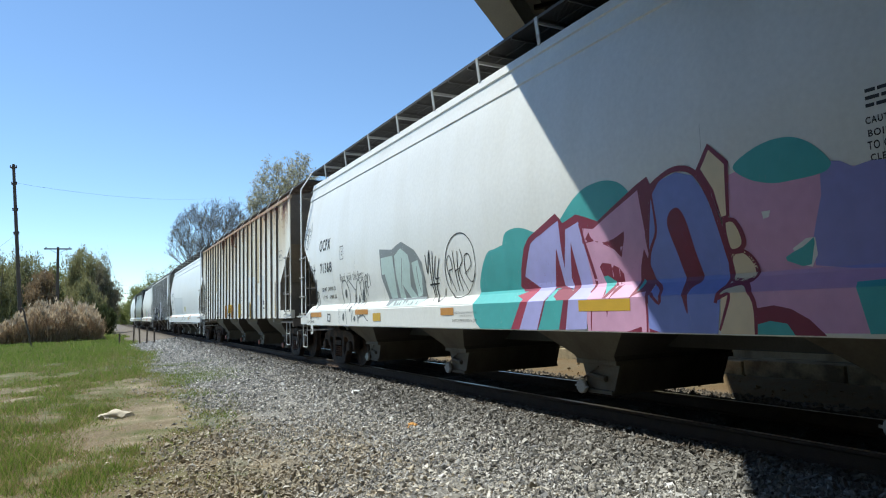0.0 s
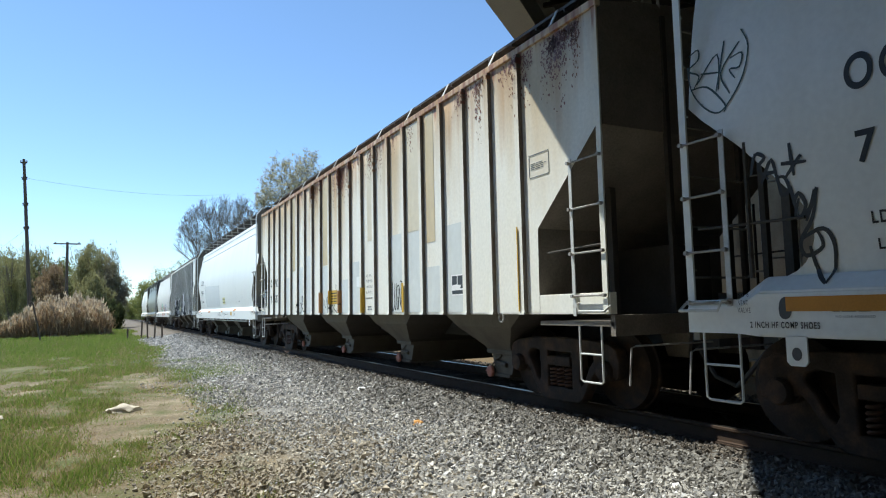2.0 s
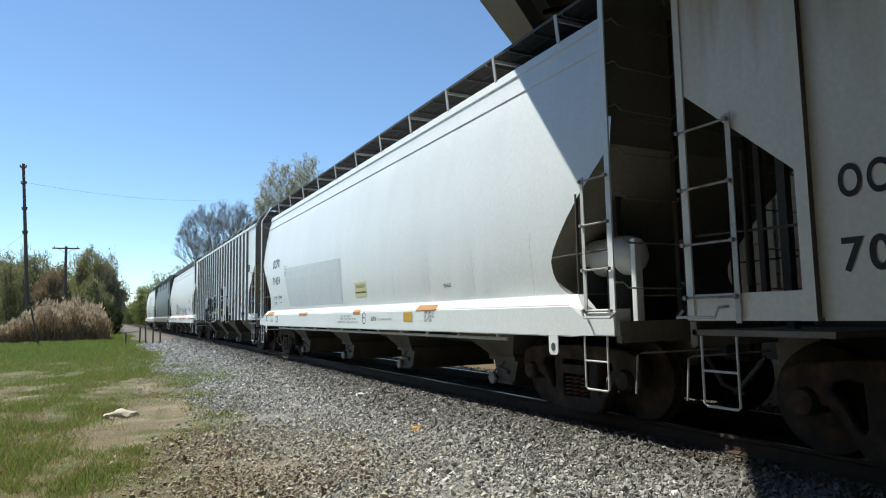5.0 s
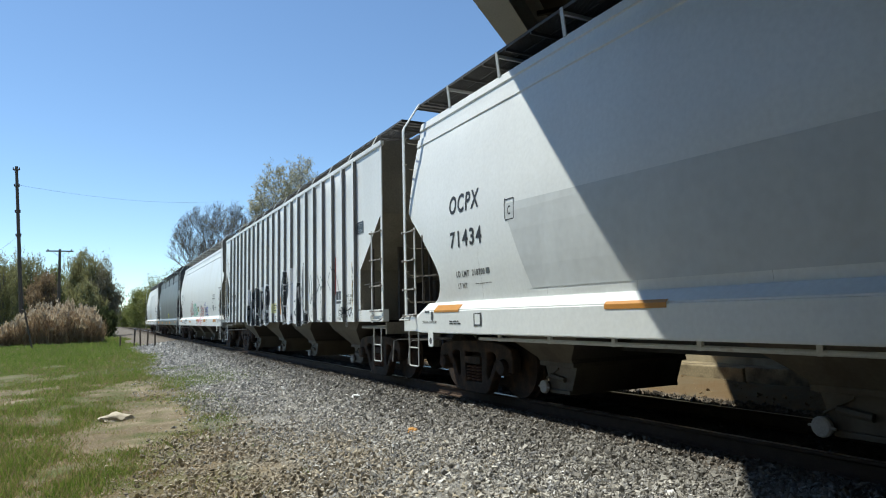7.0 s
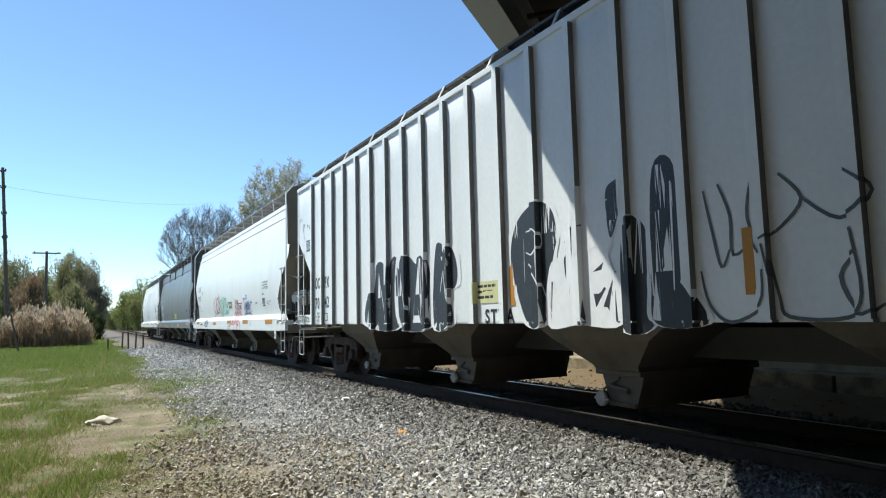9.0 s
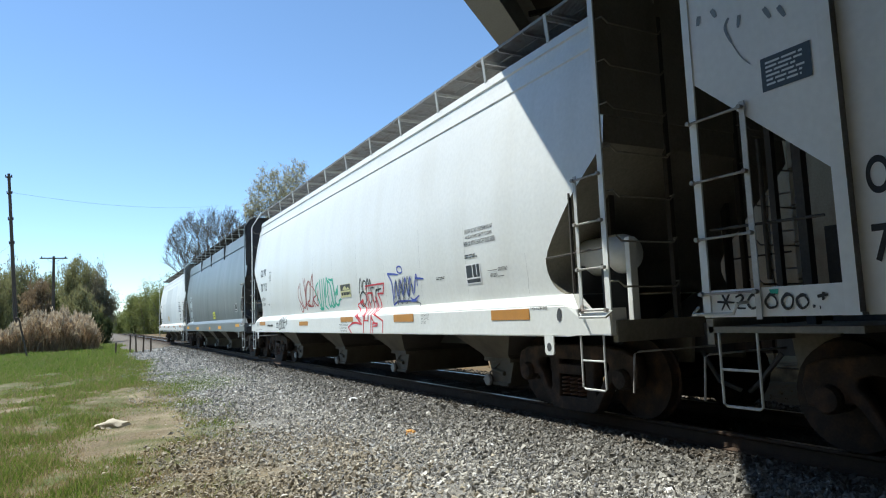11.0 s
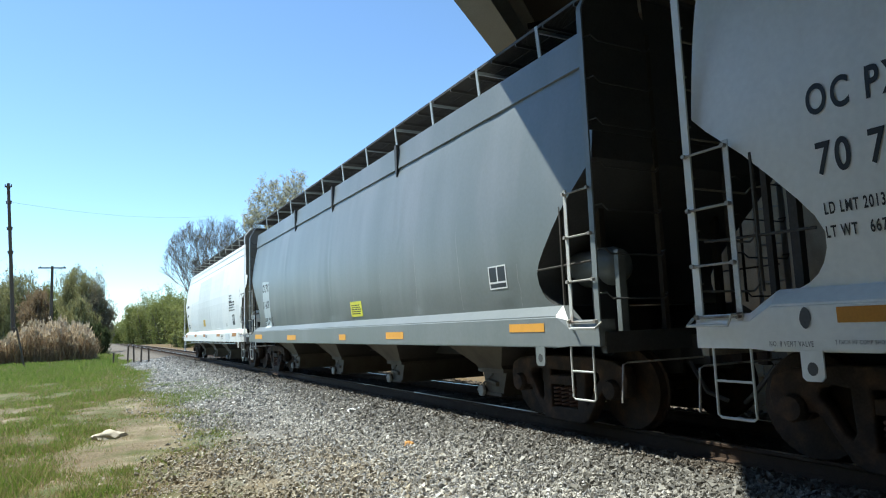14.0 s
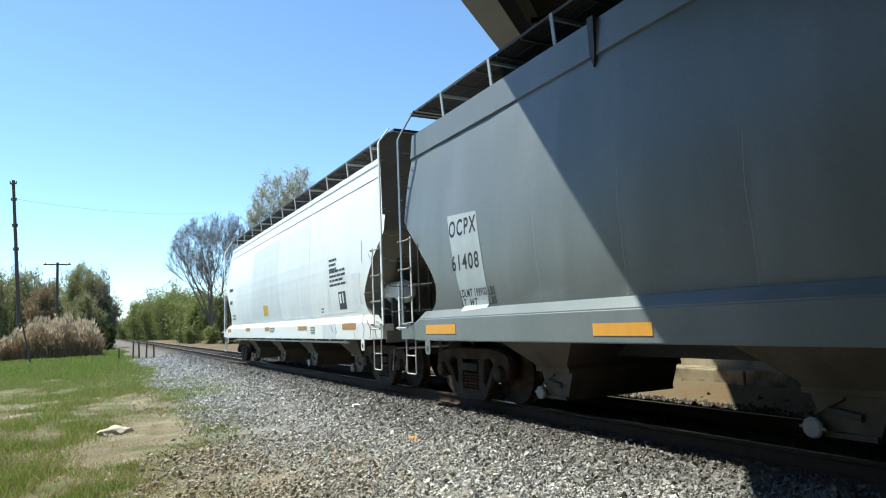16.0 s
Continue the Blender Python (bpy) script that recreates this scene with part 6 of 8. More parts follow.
    ("line", "graffiti", "bright", 8, 0.022, [(7.53, 2.23), (7.3, 2.23), (7.22, 2.07), (7.36, 1.93), (7.54, 1.98)]),
    ("line", "graffiti", "bright", 8, 0.022, [(6.47, 2.29), (6.11, 2.39)]),
    ("line", "graffiti", "bright", 8, 0.022, [(6.6, 1.86), (6.22, 1.96)]),
    ("line", "graffiti", "bright", 8, 0.022, [(7.5, 1.84), (7.28, 1.63), (7.08, 1.23)]),
    ("line", "graffiti", "bright", 8, 0.022, [(5.57, 2.37), (5.55, 1.38)]),
    ("line", "graffiti", "bright", 8, 0.022, [(5.28, 2.42), (5.3, 1.42)]),
    ("line", "graffiti", "bright", 8, 0.022, [(12.05, 1.83), (11.84, 1.27)]),
    ("line", "graffiti", "bright", 8, 0.022, [(11.02, 1.92), (10.88, 1.33)]),
    ("line", "graffiti", "bright", 8, 0.022, [(10.29, 2.0), (10.23, 1.38)]),
    ("line", "graffiti", "bright", 8, 0.022, [(9.61, 2.08), (9.75, 1.61)]),
    ("fill", "graffiti", "brick", 3, 0, [(2.82, 2.57), (2.77, 2.56), (2.78, 1.74), (2.85, 1.71)]),
    ("fill", "reflector", "orange", 4, 0, [(4.55, 1.89), (4.47, 1.89), (4.49, 1.39), (4.57, 1.39)]),
    ("text", "lettering", "black", 2, "STXA", [(8.51, 1.32), (7.83, 1.13)]),
    ("text", "lettering", "black", 2, "LIFT HERE", [(1.38, 1.38), (1.24, 1.35)]),
    ("line", "graffiti", "black", 3, 0.02, [(17.2, 1.26), (17.03, 1.25)]),
    ("line", "graffiti", "black", 3, 0.02, [(17.15, 1.33), (17.08, 1.19)]),
    ("line", "graffiti", "black", 3, 0.02, [(17.07, 1.33), (17.16, 1.19)]),
    ("line", "graffiti", "black", 3, 0.022, [(17.02, 1.29), (16.97, 1.31), (16.95, 1.28), (17.01, 1.21), (16.93, 1.2)]),
    ("line", "graffiti", "black", 3, 0.022, [(16.81, 1.25), (16.82, 1.22), (16.85, 1.2), (16.88, 1.2), (16.9, 1.22), (16.91, 1.25), (16.89, 1.28), (16.87, 1.3), (16.84, 1.3), (16.81, 1.28), (16.81, 1.25)]),
    ("line", "graffiti", "black", 3, 0.02, [(16.89, 1.28), (16.86, 1.31), (16.82, 1.3)]),
    ("line", "graffiti", "black", 3, 0.022, [(16.65, 1.24), (16.66, 1.21), (16.69, 1.2), (16.72, 1.2), (16.74, 1.22), (16.75, 1.25), (16.73, 1.28), (16.71, 1.3), (16.68, 1.29), (16.66, 1.27), (16.65, 1.24)]),
    ("line", "graffiti", "black", 3, 0.02, [(16.73, 1.27), (16.7, 1.31), (16.66, 1.3)]),
    ("line", "graffiti", "black", 3, 0.022, [(16.52, 1.24), (16.53, 1.21), (16.55, 1.19), (16.58, 1.19), (16.6, 1.21), (16.61, 1.24), (16.6, 1.27), (16.57, 1.29), (16.54, 1.29), (16.52, 1.27), (16.52, 1.24)]),
    ("line", "graffiti", "black", 3, 0.02, [(16.6, 1.27), (16.57, 1.3), (16.53, 1.29)]),
    ("line", "graffiti", "black", 3, 0.022, [(16.4, 1.23), (16.41, 1.21), (16.44, 1.19), (16.46, 1.19), (16.48, 1.21), (16.49, 1.24), (16.48, 1.27), (16.45, 1.28), (16.43, 1.28), (16.41, 1.26), (16.4, 1.23)]),
    ("line", "graffiti", "black", 3, 0.02, [(16.48, 1.26), (16.45, 1.29), (16.41, 1.28)]),
    ("fill", "graffiti", "green", 3, 0, [(16.71, 1.34), (16.63, 1.34), (16.64, 1.3), (16.7, 1.31)]),
    ("line", "graffiti", "black", 3, 0.025, [(16.37, 1.2), (16.35, 1.2)]),
    ("line", "graffiti", "black", 3, 0.025, [(16.32, 1.19), (16.31, 1.19)]),
    ("line", "graffiti", "black", 3, 0.025, [(16.28, 1.3), (16.29, 1.24)]),
    ("line", "graffiti", "black", 3, 0.025, [(16.33, 1.27), (16.25, 1.28)]),
    ("line", "graffiti", "slate", 3, 0.028, [(2.38, 1.49), (2.33, 1.37), (2.35, 1.21)]),
    ("line", "graffiti", "slate", 3, 0.028, [(2.28, 1.42), (2.17, 1.43), (2.14, 1.32), (2.25, 1.28)]),
    ("line", "graffiti", "slate", 3, 0.028, [(2.25, 1.44), (2.19, 1.25), (2.15, 1.22)]),
    ("line", "graffiti", "slate", 3, 0.028, [(2.03, 1.45), (2.12, 1.32), (2.02, 1.2)]),
    ("line", "graffiti", "slate", 3, 0.028, [(1.94, 1.31), (1.88, 1.25), (1.78, 1.39)]),
    ("line", "graffiti", "slate", 3, 0.028, [(1.76, 1.41), (1.75, 1.31), (1.64, 1.28), (1.61, 1.43)]),
    ("line", "graffiti", "slate", 3, 0.028, [(2.13, 1.36), (1.93, 1.39), (1.76, 1.43)]),
    ("fill", "graffiti", "slate", 3, 1, [(2.31, 1.64), (2.32, 1.61), (2.34, 1.6), (2.36, 1.62), (2.37, 1.64), (2.36, 1.67), (2.34, 1.68), (2.32, 1.67)]),
]
MARKS["E"] = [
    ("line", "graffiti", "brick", 2, 0.04, [(11.72, 2.17), (11.92, 2.02), (11.89, 1.84), (11.63, 1.66), (11.54, 1.52), (11.69, 1.48), (11.83, 1.69)]),
    ("line", "graffiti", "brick", 2, 0.04, [(11.65, 2.24), (11.64, 1.97), (11.56, 1.7), (11.37, 1.57), (11.22, 1.86), (11.35, 2.33)]),
    ("line", "graffiti", "brick", 2, 0.04, [(11.2, 2.32), (11.18, 1.93), (11.24, 1.52)]),
    ("line", "graffiti", "brick", 2, 0.04, [(10.91, 2.23), (11.03, 2.14), (11.25, 1.71), (11.17, 1.51)]),
    ("line", "graffiti", "brick", 2, 0.04, [(10.96, 2.13), (10.82, 2.23), (10.76, 2.03), (10.89, 1.76), (11.09, 1.7), (10.74, 1.59), (10.6, 1.63)]),
    ("line", "graffiti", "brick", 2, 0.04, [(10.52, 2.39), (10.74, 2.1), (10.82, 1.9)]),
    ("line", "graffiti", "brick", 2, 0.04, [(10.52, 2.39), (10.52, 2.07), (10.63, 1.74), (10.77, 1.59)]),
    ("line", "graffiti", "brick", 2, 0.04, [(10.65, 2.09), (10.42, 1.99), (10.34, 1.85), (10.58, 1.77), (10.26, 1.59), (10.24, 1.77), (10.12, 1.96)]),
    ("line", "graffiti", "brick", 2, 0.04, [(10.61, 1.74), (10.48, 1.57)]),
    ("line", "graffiti", "brick", 2, 0.04, [(11.22, 1.71), (11.05, 1.62), (10.81, 1.59)]),
    ("line", "graffiti", "green", 2, 0.055, [(10.07, 2.15), (10.28, 2.05), (10.32, 1.92), (10.19, 1.77), (10.05, 1.57), (9.97, 1.49), (10.13, 1.53)]),
    ("line", "graffiti", "green", 2, 0.055, [(9.96, 2.21), (9.97, 1.95), (9.97, 1.57), (9.86, 1.52), (9.81, 1.8), (9.8, 2.21)]),
    ("line", "graffiti", "green", 2, 0.055, [(9.64, 2.22), (9.64, 1.91), (9.68, 1.54)]),
    ("line", "graffiti", "green", 2, 0.055, [(9.43, 2.2), (9.6, 1.84), (9.67, 1.6), (9.49, 1.49)]),
    ("line", "graffiti", "green", 2, 0.055, [(9.53, 1.77), (9.36, 1.94), (9.38, 2.17), (9.47, 2.22)]),
    ("line", "graffiti", "green", 2, 0.055, [(9.39, 2.15), (9.18, 2.04), (9.12, 1.73), (9.08, 1.53), (9.22, 1.57)]),
    ("line", "graffiti", "green", 2, 0.055, [(9.33, 1.81), (9.4, 1.64), (9.3, 1.54), (9.16, 1.68)]),
    ("line", "graffiti", "green", 2, 0.055, [(9.07, 2.17), (8.98, 2.01), (8.93, 1.72), (9.01, 1.55), (9.1, 1.67)]),
    ("line", "graffiti", "green", 2, 0.055, [(9.28, 2.18), (9.14, 2.14), (8.99, 2.14), (9.05, 2.06)]),
    ("line", "graffiti", "green", 2, 0.055, [(8.88, 1.88), (8.84, 1.79), (8.75, 1.92), (8.74, 1.78), (8.68, 2.0)]),
    ("line", "graffiti", "green", 2, 0.055, [(8.96, 1.66), (8.85, 1.57), (8.73, 1.58), (8.67, 1.66), (8.52, 1.69)]),
    ("line", "graffiti", "black", 2, 0.032, [(7.42, 1.6), (7.4, 1.77), (7.28, 2.06), (7.2, 1.79)]),
    ("line", "graffiti", "black", 2, 0.032, [(7.18, 1.54), (7.34, 1.51), (7.42, 1.58), (7.37, 1.7), (7.24, 1.77), (7.12, 1.76), (7.05, 1.69), (7.08, 1.58), (7.19, 1.5), (7.31, 1.48)]),
    ("line", "graffiti", "black", 2, 0.032, [(7.16, 1.79), (7.17, 1.92), (7.1, 1.99), (7.0, 1.96), (6.99, 1.87)]),
    ("line", "graffiti", "black", 2, 0.032, [(7.01, 1.75), (6.92, 1.99), (6.88, 2.01), (6.86, 1.89)]),
    ("line", "graffiti", "black", 2, 0.032, [(6.87, 1.75), (6.78, 2.0), (6.74, 1.89)]),
    ("line", "graffiti", "black", 2, 0.032, [(6.88, 1.53), (6.77, 1.6), (6.76, 1.78), (6.74, 1.83), (6.56, 1.82)]),
    ("line", "graffiti", "black", 2, 0.032, [(6.66, 1.55), (6.57, 1.58), (6.52, 1.76), (6.42, 1.79)]),
    ("line", "graffiti", "black", 2, 0.032, [(6.52, 1.75), (6.38, 1.78), (6.24, 1.79)]),
    ("line", "graffiti", "black", 2, 0.032, [(6.38, 1.71), (6.38, 1.84)]),
    ("line", "graffiti", "red", 3, 0.038, [(7.02, 1.8), (7.02, 1.875), (6.965, 1.88), (6.165, 1.88), (6.114, 1.869), (6.166, 1.711), (6.186, 1.7), (6.414, 1.7), (6.425, 1.692), (6.345, 1.578), (6.338, 1.561), (6.312, 1.429), (6.317, 1.415), (6.423, 1.335), (6.402, 1.322), (5.988, 1.198), (5.961, 1.177), (5.98, 0.97)]),
    ("line", "graffiti", "red", 3, 0.038, [(7.03, 1.77), (6.983, 1.497), (6.978, 1.472), (6.952, 1.358), (6.952, 1.346), (6.98, 1.28)]),
    ("line", "graffiti", "red", 3, 0.038, [(6.97, 1.74), (6.782, 1.731), (6.766, 1.73), (6.71, 1.73)]),
    ("line", "graffiti", "red", 3, 0.038, [(6.96, 1.72), (6.866, 1.447), (6.861, 1.424), (6.869, 1.336), (6.871, 1.323), (6.88, 1.22)]),
    ("line", "graffiti", "red", 3, 0.038, [(6.71, 1.75), (6.682, 1.449), (6.68, 1.423), (6.68, 1.327), (6.681, 1.313), (6.689, 1.207), (6.705, 1.201), (6.94, 1.21)]),
    ("line", "graffiti", "red", 3, 0.038, [(6.59, 1.67), (6.534, 1.435), (6.53, 1.413), (6.53, 1.307), (6.532, 1.28), (6.56, 0.96)]),
    ("line", "graffiti", "red", 3, 0.038, [(6.54, 1.65), (6.465, 1.434), (6.458, 1.416), (6.43, 1.35)]),
    ("line", "graffiti", "red", 3, 0.038, [(7.59, 1.53), (7.27, 1.615), (7.25, 1.615), (7.25, 1.535), (7.231, 1.52), (6.93, 1.36)]),
    ("line", "graffiti", "red", 3, 0.038, [(7.59, 1.51), (7.524, 1.482), (7.508, 1.475), (7.332, 1.395), (7.324, 1.385), (7.386, 1.315), (7.37, 1.3), (7.07, 1.15), (7.07, 1.142), (7.36, 1.168), (7.39, 1.169), (7.54, 1.161), (7.566, 1.155), (7.794, 1.085), (7.799, 1.073), (7.62, 0.96)]),
    ("line", "graffiti", "red", 3, 0.038, [(7.34, 1.33), (7.05, 1.2)]),
    ("line", "graffiti", "red", 3, 0.038, [(6.91, 1.35), (6.95, 0.96)]),
    ("line", "graffiti", "red", 3, 0.038, [(6.54, 1.27), (6.39, 1.17)]),
    ("line", "graffiti", "red", 3, 0.038, [(6.46, 0.96), (6.451, 1.139), (6.436, 1.149), (6.224, 1.141), (6.212, 1.138), (6.248, 1.102), (6.261, 1.099), (6.43, 1.09)]),
    ("line", "graffiti", "red", 3, 0.038, [(7.41, 1.53), (7.26, 1.6)]),
    ("line", "graffiti", "cobalt", 2, 0.035, [(5.88, 2.04), (5.4, 1.99)]),
    ("line", "graffiti", "cobalt", 2, 0.035, [(5.86, 2.02), (5.71, 1.85), (5.75, 1.46)]),
    ("line", "graffiti", "cobalt", 2, 0.035, [(5.69, 1.57), (5.54, 1.89), (5.5, 1.56), (5.33, 1.89), (5.29, 1.59), (5.13, 1.92), (5.08, 1.58), (4.94, 1.92), (4.87, 1.61), (4.69, 1.95), (4.68, 1.74)]),
    ("line", "graffiti", "cobalt", 2, 0.035, [(4.72, 1.88), (4.43, 1.85)]),
    ("line", "graffiti", "cobalt", 2, 0.035, [(5.75, 1.46), (5.48, 1.52), (4.76, 1.5)]),
    ("line", "graffiti", "cobalt", 2, 0.035, [(5.01, 1.57), (4.89, 1.52), (4.66, 1.59)]),
    ("line", "graffiti", "smoke", 3, 0.022, [(5.6, 1.62), (5.51, 1.83), (5.46, 1.56), (5.29, 1.81), (5.26, 1.59), (5.1, 1.84), (5.06, 1.58), (4.91, 1.81), (4.84, 1.66)]),
    ("line", "graffiti", "smoke", 3, 0.022, [(5.56, 1.51), (4.74, 1.48), (4.58, 1.36)]),
    ("line", "graffiti", "smoke", 3, 0.022, [(5.63, 1.68), (5.51, 1.91), (5.48, 1.67), (5.37, 1.92), (5.34, 1.66), (5.2, 1.93), (5.17, 1.66), (5.03, 1.94), (5.0, 1.66), (4.88, 1.93)]),
    ("line", "graffiti", "smoke", 3, 0.022, [(5.71, 1.49), (5.6, 1.62), (5.56, 1.47), (5.45, 1.6), (5.38, 1.47), (5.26, 1.59), (5.2, 1.47), (5.08, 1.56)]),
    ("line", "graffiti", "cobalt", 2, 0.03, [(5.23, 2.05), (5.25, 2.02), (5.31, 2.01), (5.37, 2.02), (5.42, 2.05), (5.44, 2.09), (5.42, 2.12), (5.36, 2.13), (5.29, 2.12), (5.24, 2.09), (5.23, 2.05)]),
    ("rect", "sticker", "sticker", 3, 0, [(8.52, 1.99), (7.88, 1.71)]),
    ("rect", "sticker", "dark", 4, 0, [(8.50, 1.985), (7.90, 1.86)]),
    ("fill", "sticker", "sticker", 5, 0, [(8.38, 1.87), (8.30, 1.94), (8.18, 1.96), (8.14, 1.89), (8.02, 1.93), (7.96, 1.87)]),
    ("bars", "lettering", "black", 4, 1, [(8.47, 1.85), (7.90, 1.72)]),
    ("text", "lettering", "black", 2, "OC PX", [(16.23, 2.93), (15.54, 2.69)]),
    ("text", "lettering", "black", 2, "70 712", [(16.19, 2.48), (15.43, 2.23)]),
    ("text", "lettering", "black", 2, "LD LMT 201300", [(16.18, 2.03), (15.68, 1.94)]),
    ("text", "lettering", "black", 2, "LT WT   66700", [(16.19, 1.86), (15.69, 1.77)]),
    ("text", "lettering", "slate", 2, "NEW 8-90", [(15.44, 1.81), (15.14, 1.75)]),
    ("line", "lettering", "black", 2, 0.014, [(15.06, 2.78), (14.85, 2.77), (14.85, 2.51), (15.05, 2.51), (15.06, 2.78)]),
    ("text", "lettering", "black", 2, "C", [(15.0, 2.68), (14.91, 2.56)]),
    ("rect", "reflector", "orange", 3, 0, [(16.12, 1.27), (15.32, 1.16)]),
    ("rect", "reflector", "orange", 3, 0, [(11.51, 1.23), (10.72, 1.13)]),
    ("rect", "reflector", "orange", 3, 0, [(8.28, 1.29), (7.52, 1.19)]),
    ("rect", "reflector", "orange", 3, 0, [(5.46, 1.29), (4.65, 1.16)]),
    ("rect", "reflector", "orange", 3, 0, [(2.25, 1.28), (1.39, 1.15)]),
    ("fill", "placard_holder", "dark", 3, 0, [(13.91, 1.23), (13.71, 1.23), (13.72, 1.08), (13.92, 1.08)]),
    ("rect", "placard", "cool", 4, 0, [(13.89, 1.19), (13.83, 1.1)]),
    ("rect", "placard", "cool", 4, 0, [(13.81, 1.19), (13.75, 1.1)]),
    ("fill", "slot", "dark", 3, 1, [(16.31, 1.2), (16.33, 1.14), (16.36, 1.12), (16.39, 1.15), (16.4, 1.2), (16.38, 1.26), (16.35, 1.28), (16.32, 1.25)]),
    ("text", "lettering", "slate", 2, "NO. 8 VENT VALVE", [(16.66, 1.03), (16.31, 0.99)]),
    ("text", "lettering", "slate", 2, "2 INCH HF COMP SHOES", [(16.15, 1.04), (15.79, 1.01)]),
    ("rect", "sticker", "bright", 3, 0, [(15.24, 1.24), (15.15, 1.18)]),
    ("line", "graffiti", "black", 3, 0.03, [(13.46, 1.21), (13.46, 1.33), (13.51, 1.36), (13.55, 1.26), (13.61, 1.13), (13.6, 1.05), (13.52, 1.03), (13.42, 1.07), (13.38, 1.15), (13.45, 1.21), (13.58, 1.15)]),
    ("line", "graffiti", "black", 3, 0.03, [(13.35, 1.33), (13.36, 1.05)]),
    ("line", "graffiti", "black", 3, 0.03, [(13.25, 1.37), (13.23, 1.31), (13.18, 1.26)]),
    ("line", "graffiti", "black", 3, 0.03, [(13.28, 1.2), (13.28, 1.08), (13.22, 1.06), (13.14, 1.14), (13.11, 1.26), (13.11, 1.4), (13.06, 1.38), (13.05, 1.31), (13.09, 1.24)]),
    ("line", "graffiti", "black", 3, 0.03, [(13.11, 1.3), (13.14, 1.16), (13.11, 1.08), (12.99, 1.08), (12.9, 1.16)]),
    ("line", "graffiti", "black", 3, 0.03, [(13.11, 1.23), (12.94, 1.23), (13.02, 1.33)]),
    ("line", "graffiti", "black", 3, 0.03, [(12.9, 1.24), (12.71, 1.24)]),
    ("line", "graffiti", "black", 3, 0.03, [(12.83, 1.32), (12.72, 1.26)]),
    ("line", "graffiti", "black", 3, 0.03, [(12.82, 1.16), (12.72, 1.22)]),
    ("line", "graffiti", "black", 3, 0.028, [(13.23, 1.3), (13.25, 1.26), (13.3, 1.24), (13.35, 1.24), (13.4, 1.27), (13.42, 1.31), (13.42, 1.35), (13.39, 1.37), (13.33, 1.36), (13.27, 1.34), (13.23, 1.3)]),
    ("bars", "lettering", "black", 2, 1, [(15.01, 1.2), (14.31, 1.09)]),
    ("bars", "lettering", "slate", 2, 1, [(8.29, 1.27), (7.9, 1.22)]),
    ("text", "lettering", "slate", 2, "COMPARTMENTS, THIS CAR IS", [(8.3, 1.2), (7.89, 1.17)]),
    ("text", "lettering", "slate", 2, "EQUIPPED WITH", [(8.4, 1.14), (8.15, 1.11)]),
    ("text", "lettering", "slate", 2, "PNEUMATIC", [(7.98, 1.14), (7.81, 1.11)]),
    ("bars", "lettering", "slate", 2, 1, [(8.13, 1.14), (8.0, 1.11)]),
    ("text", "lettering", "slate", 2, "OUTLETS. CAUTION REMOVE BOTH", [(8.34, 1.08), (7.87, 1.04)]),
    ("text", "lettering", "slate", 2, "CAPS BEFORE OPERATING OUTLETS", [(8.35, 1.02), (7.87, 0.99)]),
    ("text", "lettering", "slate", 2, "EXW 10-8 H 8-10", [(4.36, 1.28), (4.09, 1.24)]),
    ("text", "lettering", "slate", 2, "EW   8-5 H 15-5", [(4.36, 1.22), (4.1, 1.18)]),
    ("text", "lettering", "slate", 2, "CU FT 4600", [(4.36, 1.16), (4.2, 1.12)]),
    ("text", "lettering", "black", 2, "CAUTION DO NOT USE STEAM BOILING", [(3.0, 2.45), (2.24, 2.39)]),
    ("text", "lettering", "black", 2, "WATER OR SHARP OBJECTS TO CLEAN", [(2.98, 2.36), (2.26, 2.3)]),
    ("text", "lettering", "black", 2, "ENTER CAR WITH CLEAN SOFT SOLED SHOES", [(3.04, 2.28), (2.19, 2.21)]),
    ("bars", "lettering", "slate", 2, 2, [(3.05, 2.1), (2.67, 2.03)]),
    ("rect", "label", "bright", 3, 0, [(3.060, 1.955), (2.630, 1.670)]),
    ("rect", "label", "slate", 4, 0, [(3.038, 1.938), (2.858, 1.761)]),
    ("rect", "label", "slate", 4, 0, [(2.832, 1.938), (2.651, 1.761)]),
    ("rect", "label", "slate", 4, 0, [(3.038, 1.738), (2.651, 1.687)]),
    ("bars", "lettering", "slate", 2, 1, [(2.44, 1.83), (2.2, 1.81)]),
    ("text", "lettering", "black", 2, "COATING", [(2.18, 1.85), (1.97, 1.8)]),
    ("text", "lettering", "black", 2, "APPLIED", [(2.39, 1.78), (2.22, 1.73)]),
    ("bars", "lettering", "slate", 2, 1, [(2.21, 1.74), (2.0, 1.72)]),
    ("text", "lettering", "black", 2, "2 INCH HF COMP SHOES", [(1.36, 1.3), (1.03, 1.26)]),
    ("bars", "lettering", "black", 2, 2, [(3.98, 1.84), (3.68, 1.79)]),
    ("fill", "slot", "dark", 3, 1, [(0.78, 1.19), (0.79, 1.14), (0.82, 1.12), (0.85, 1.14), (0.86, 1.19), (0.84, 1.25), (0.81, 1.27), (0.78, 1.25)]),
]
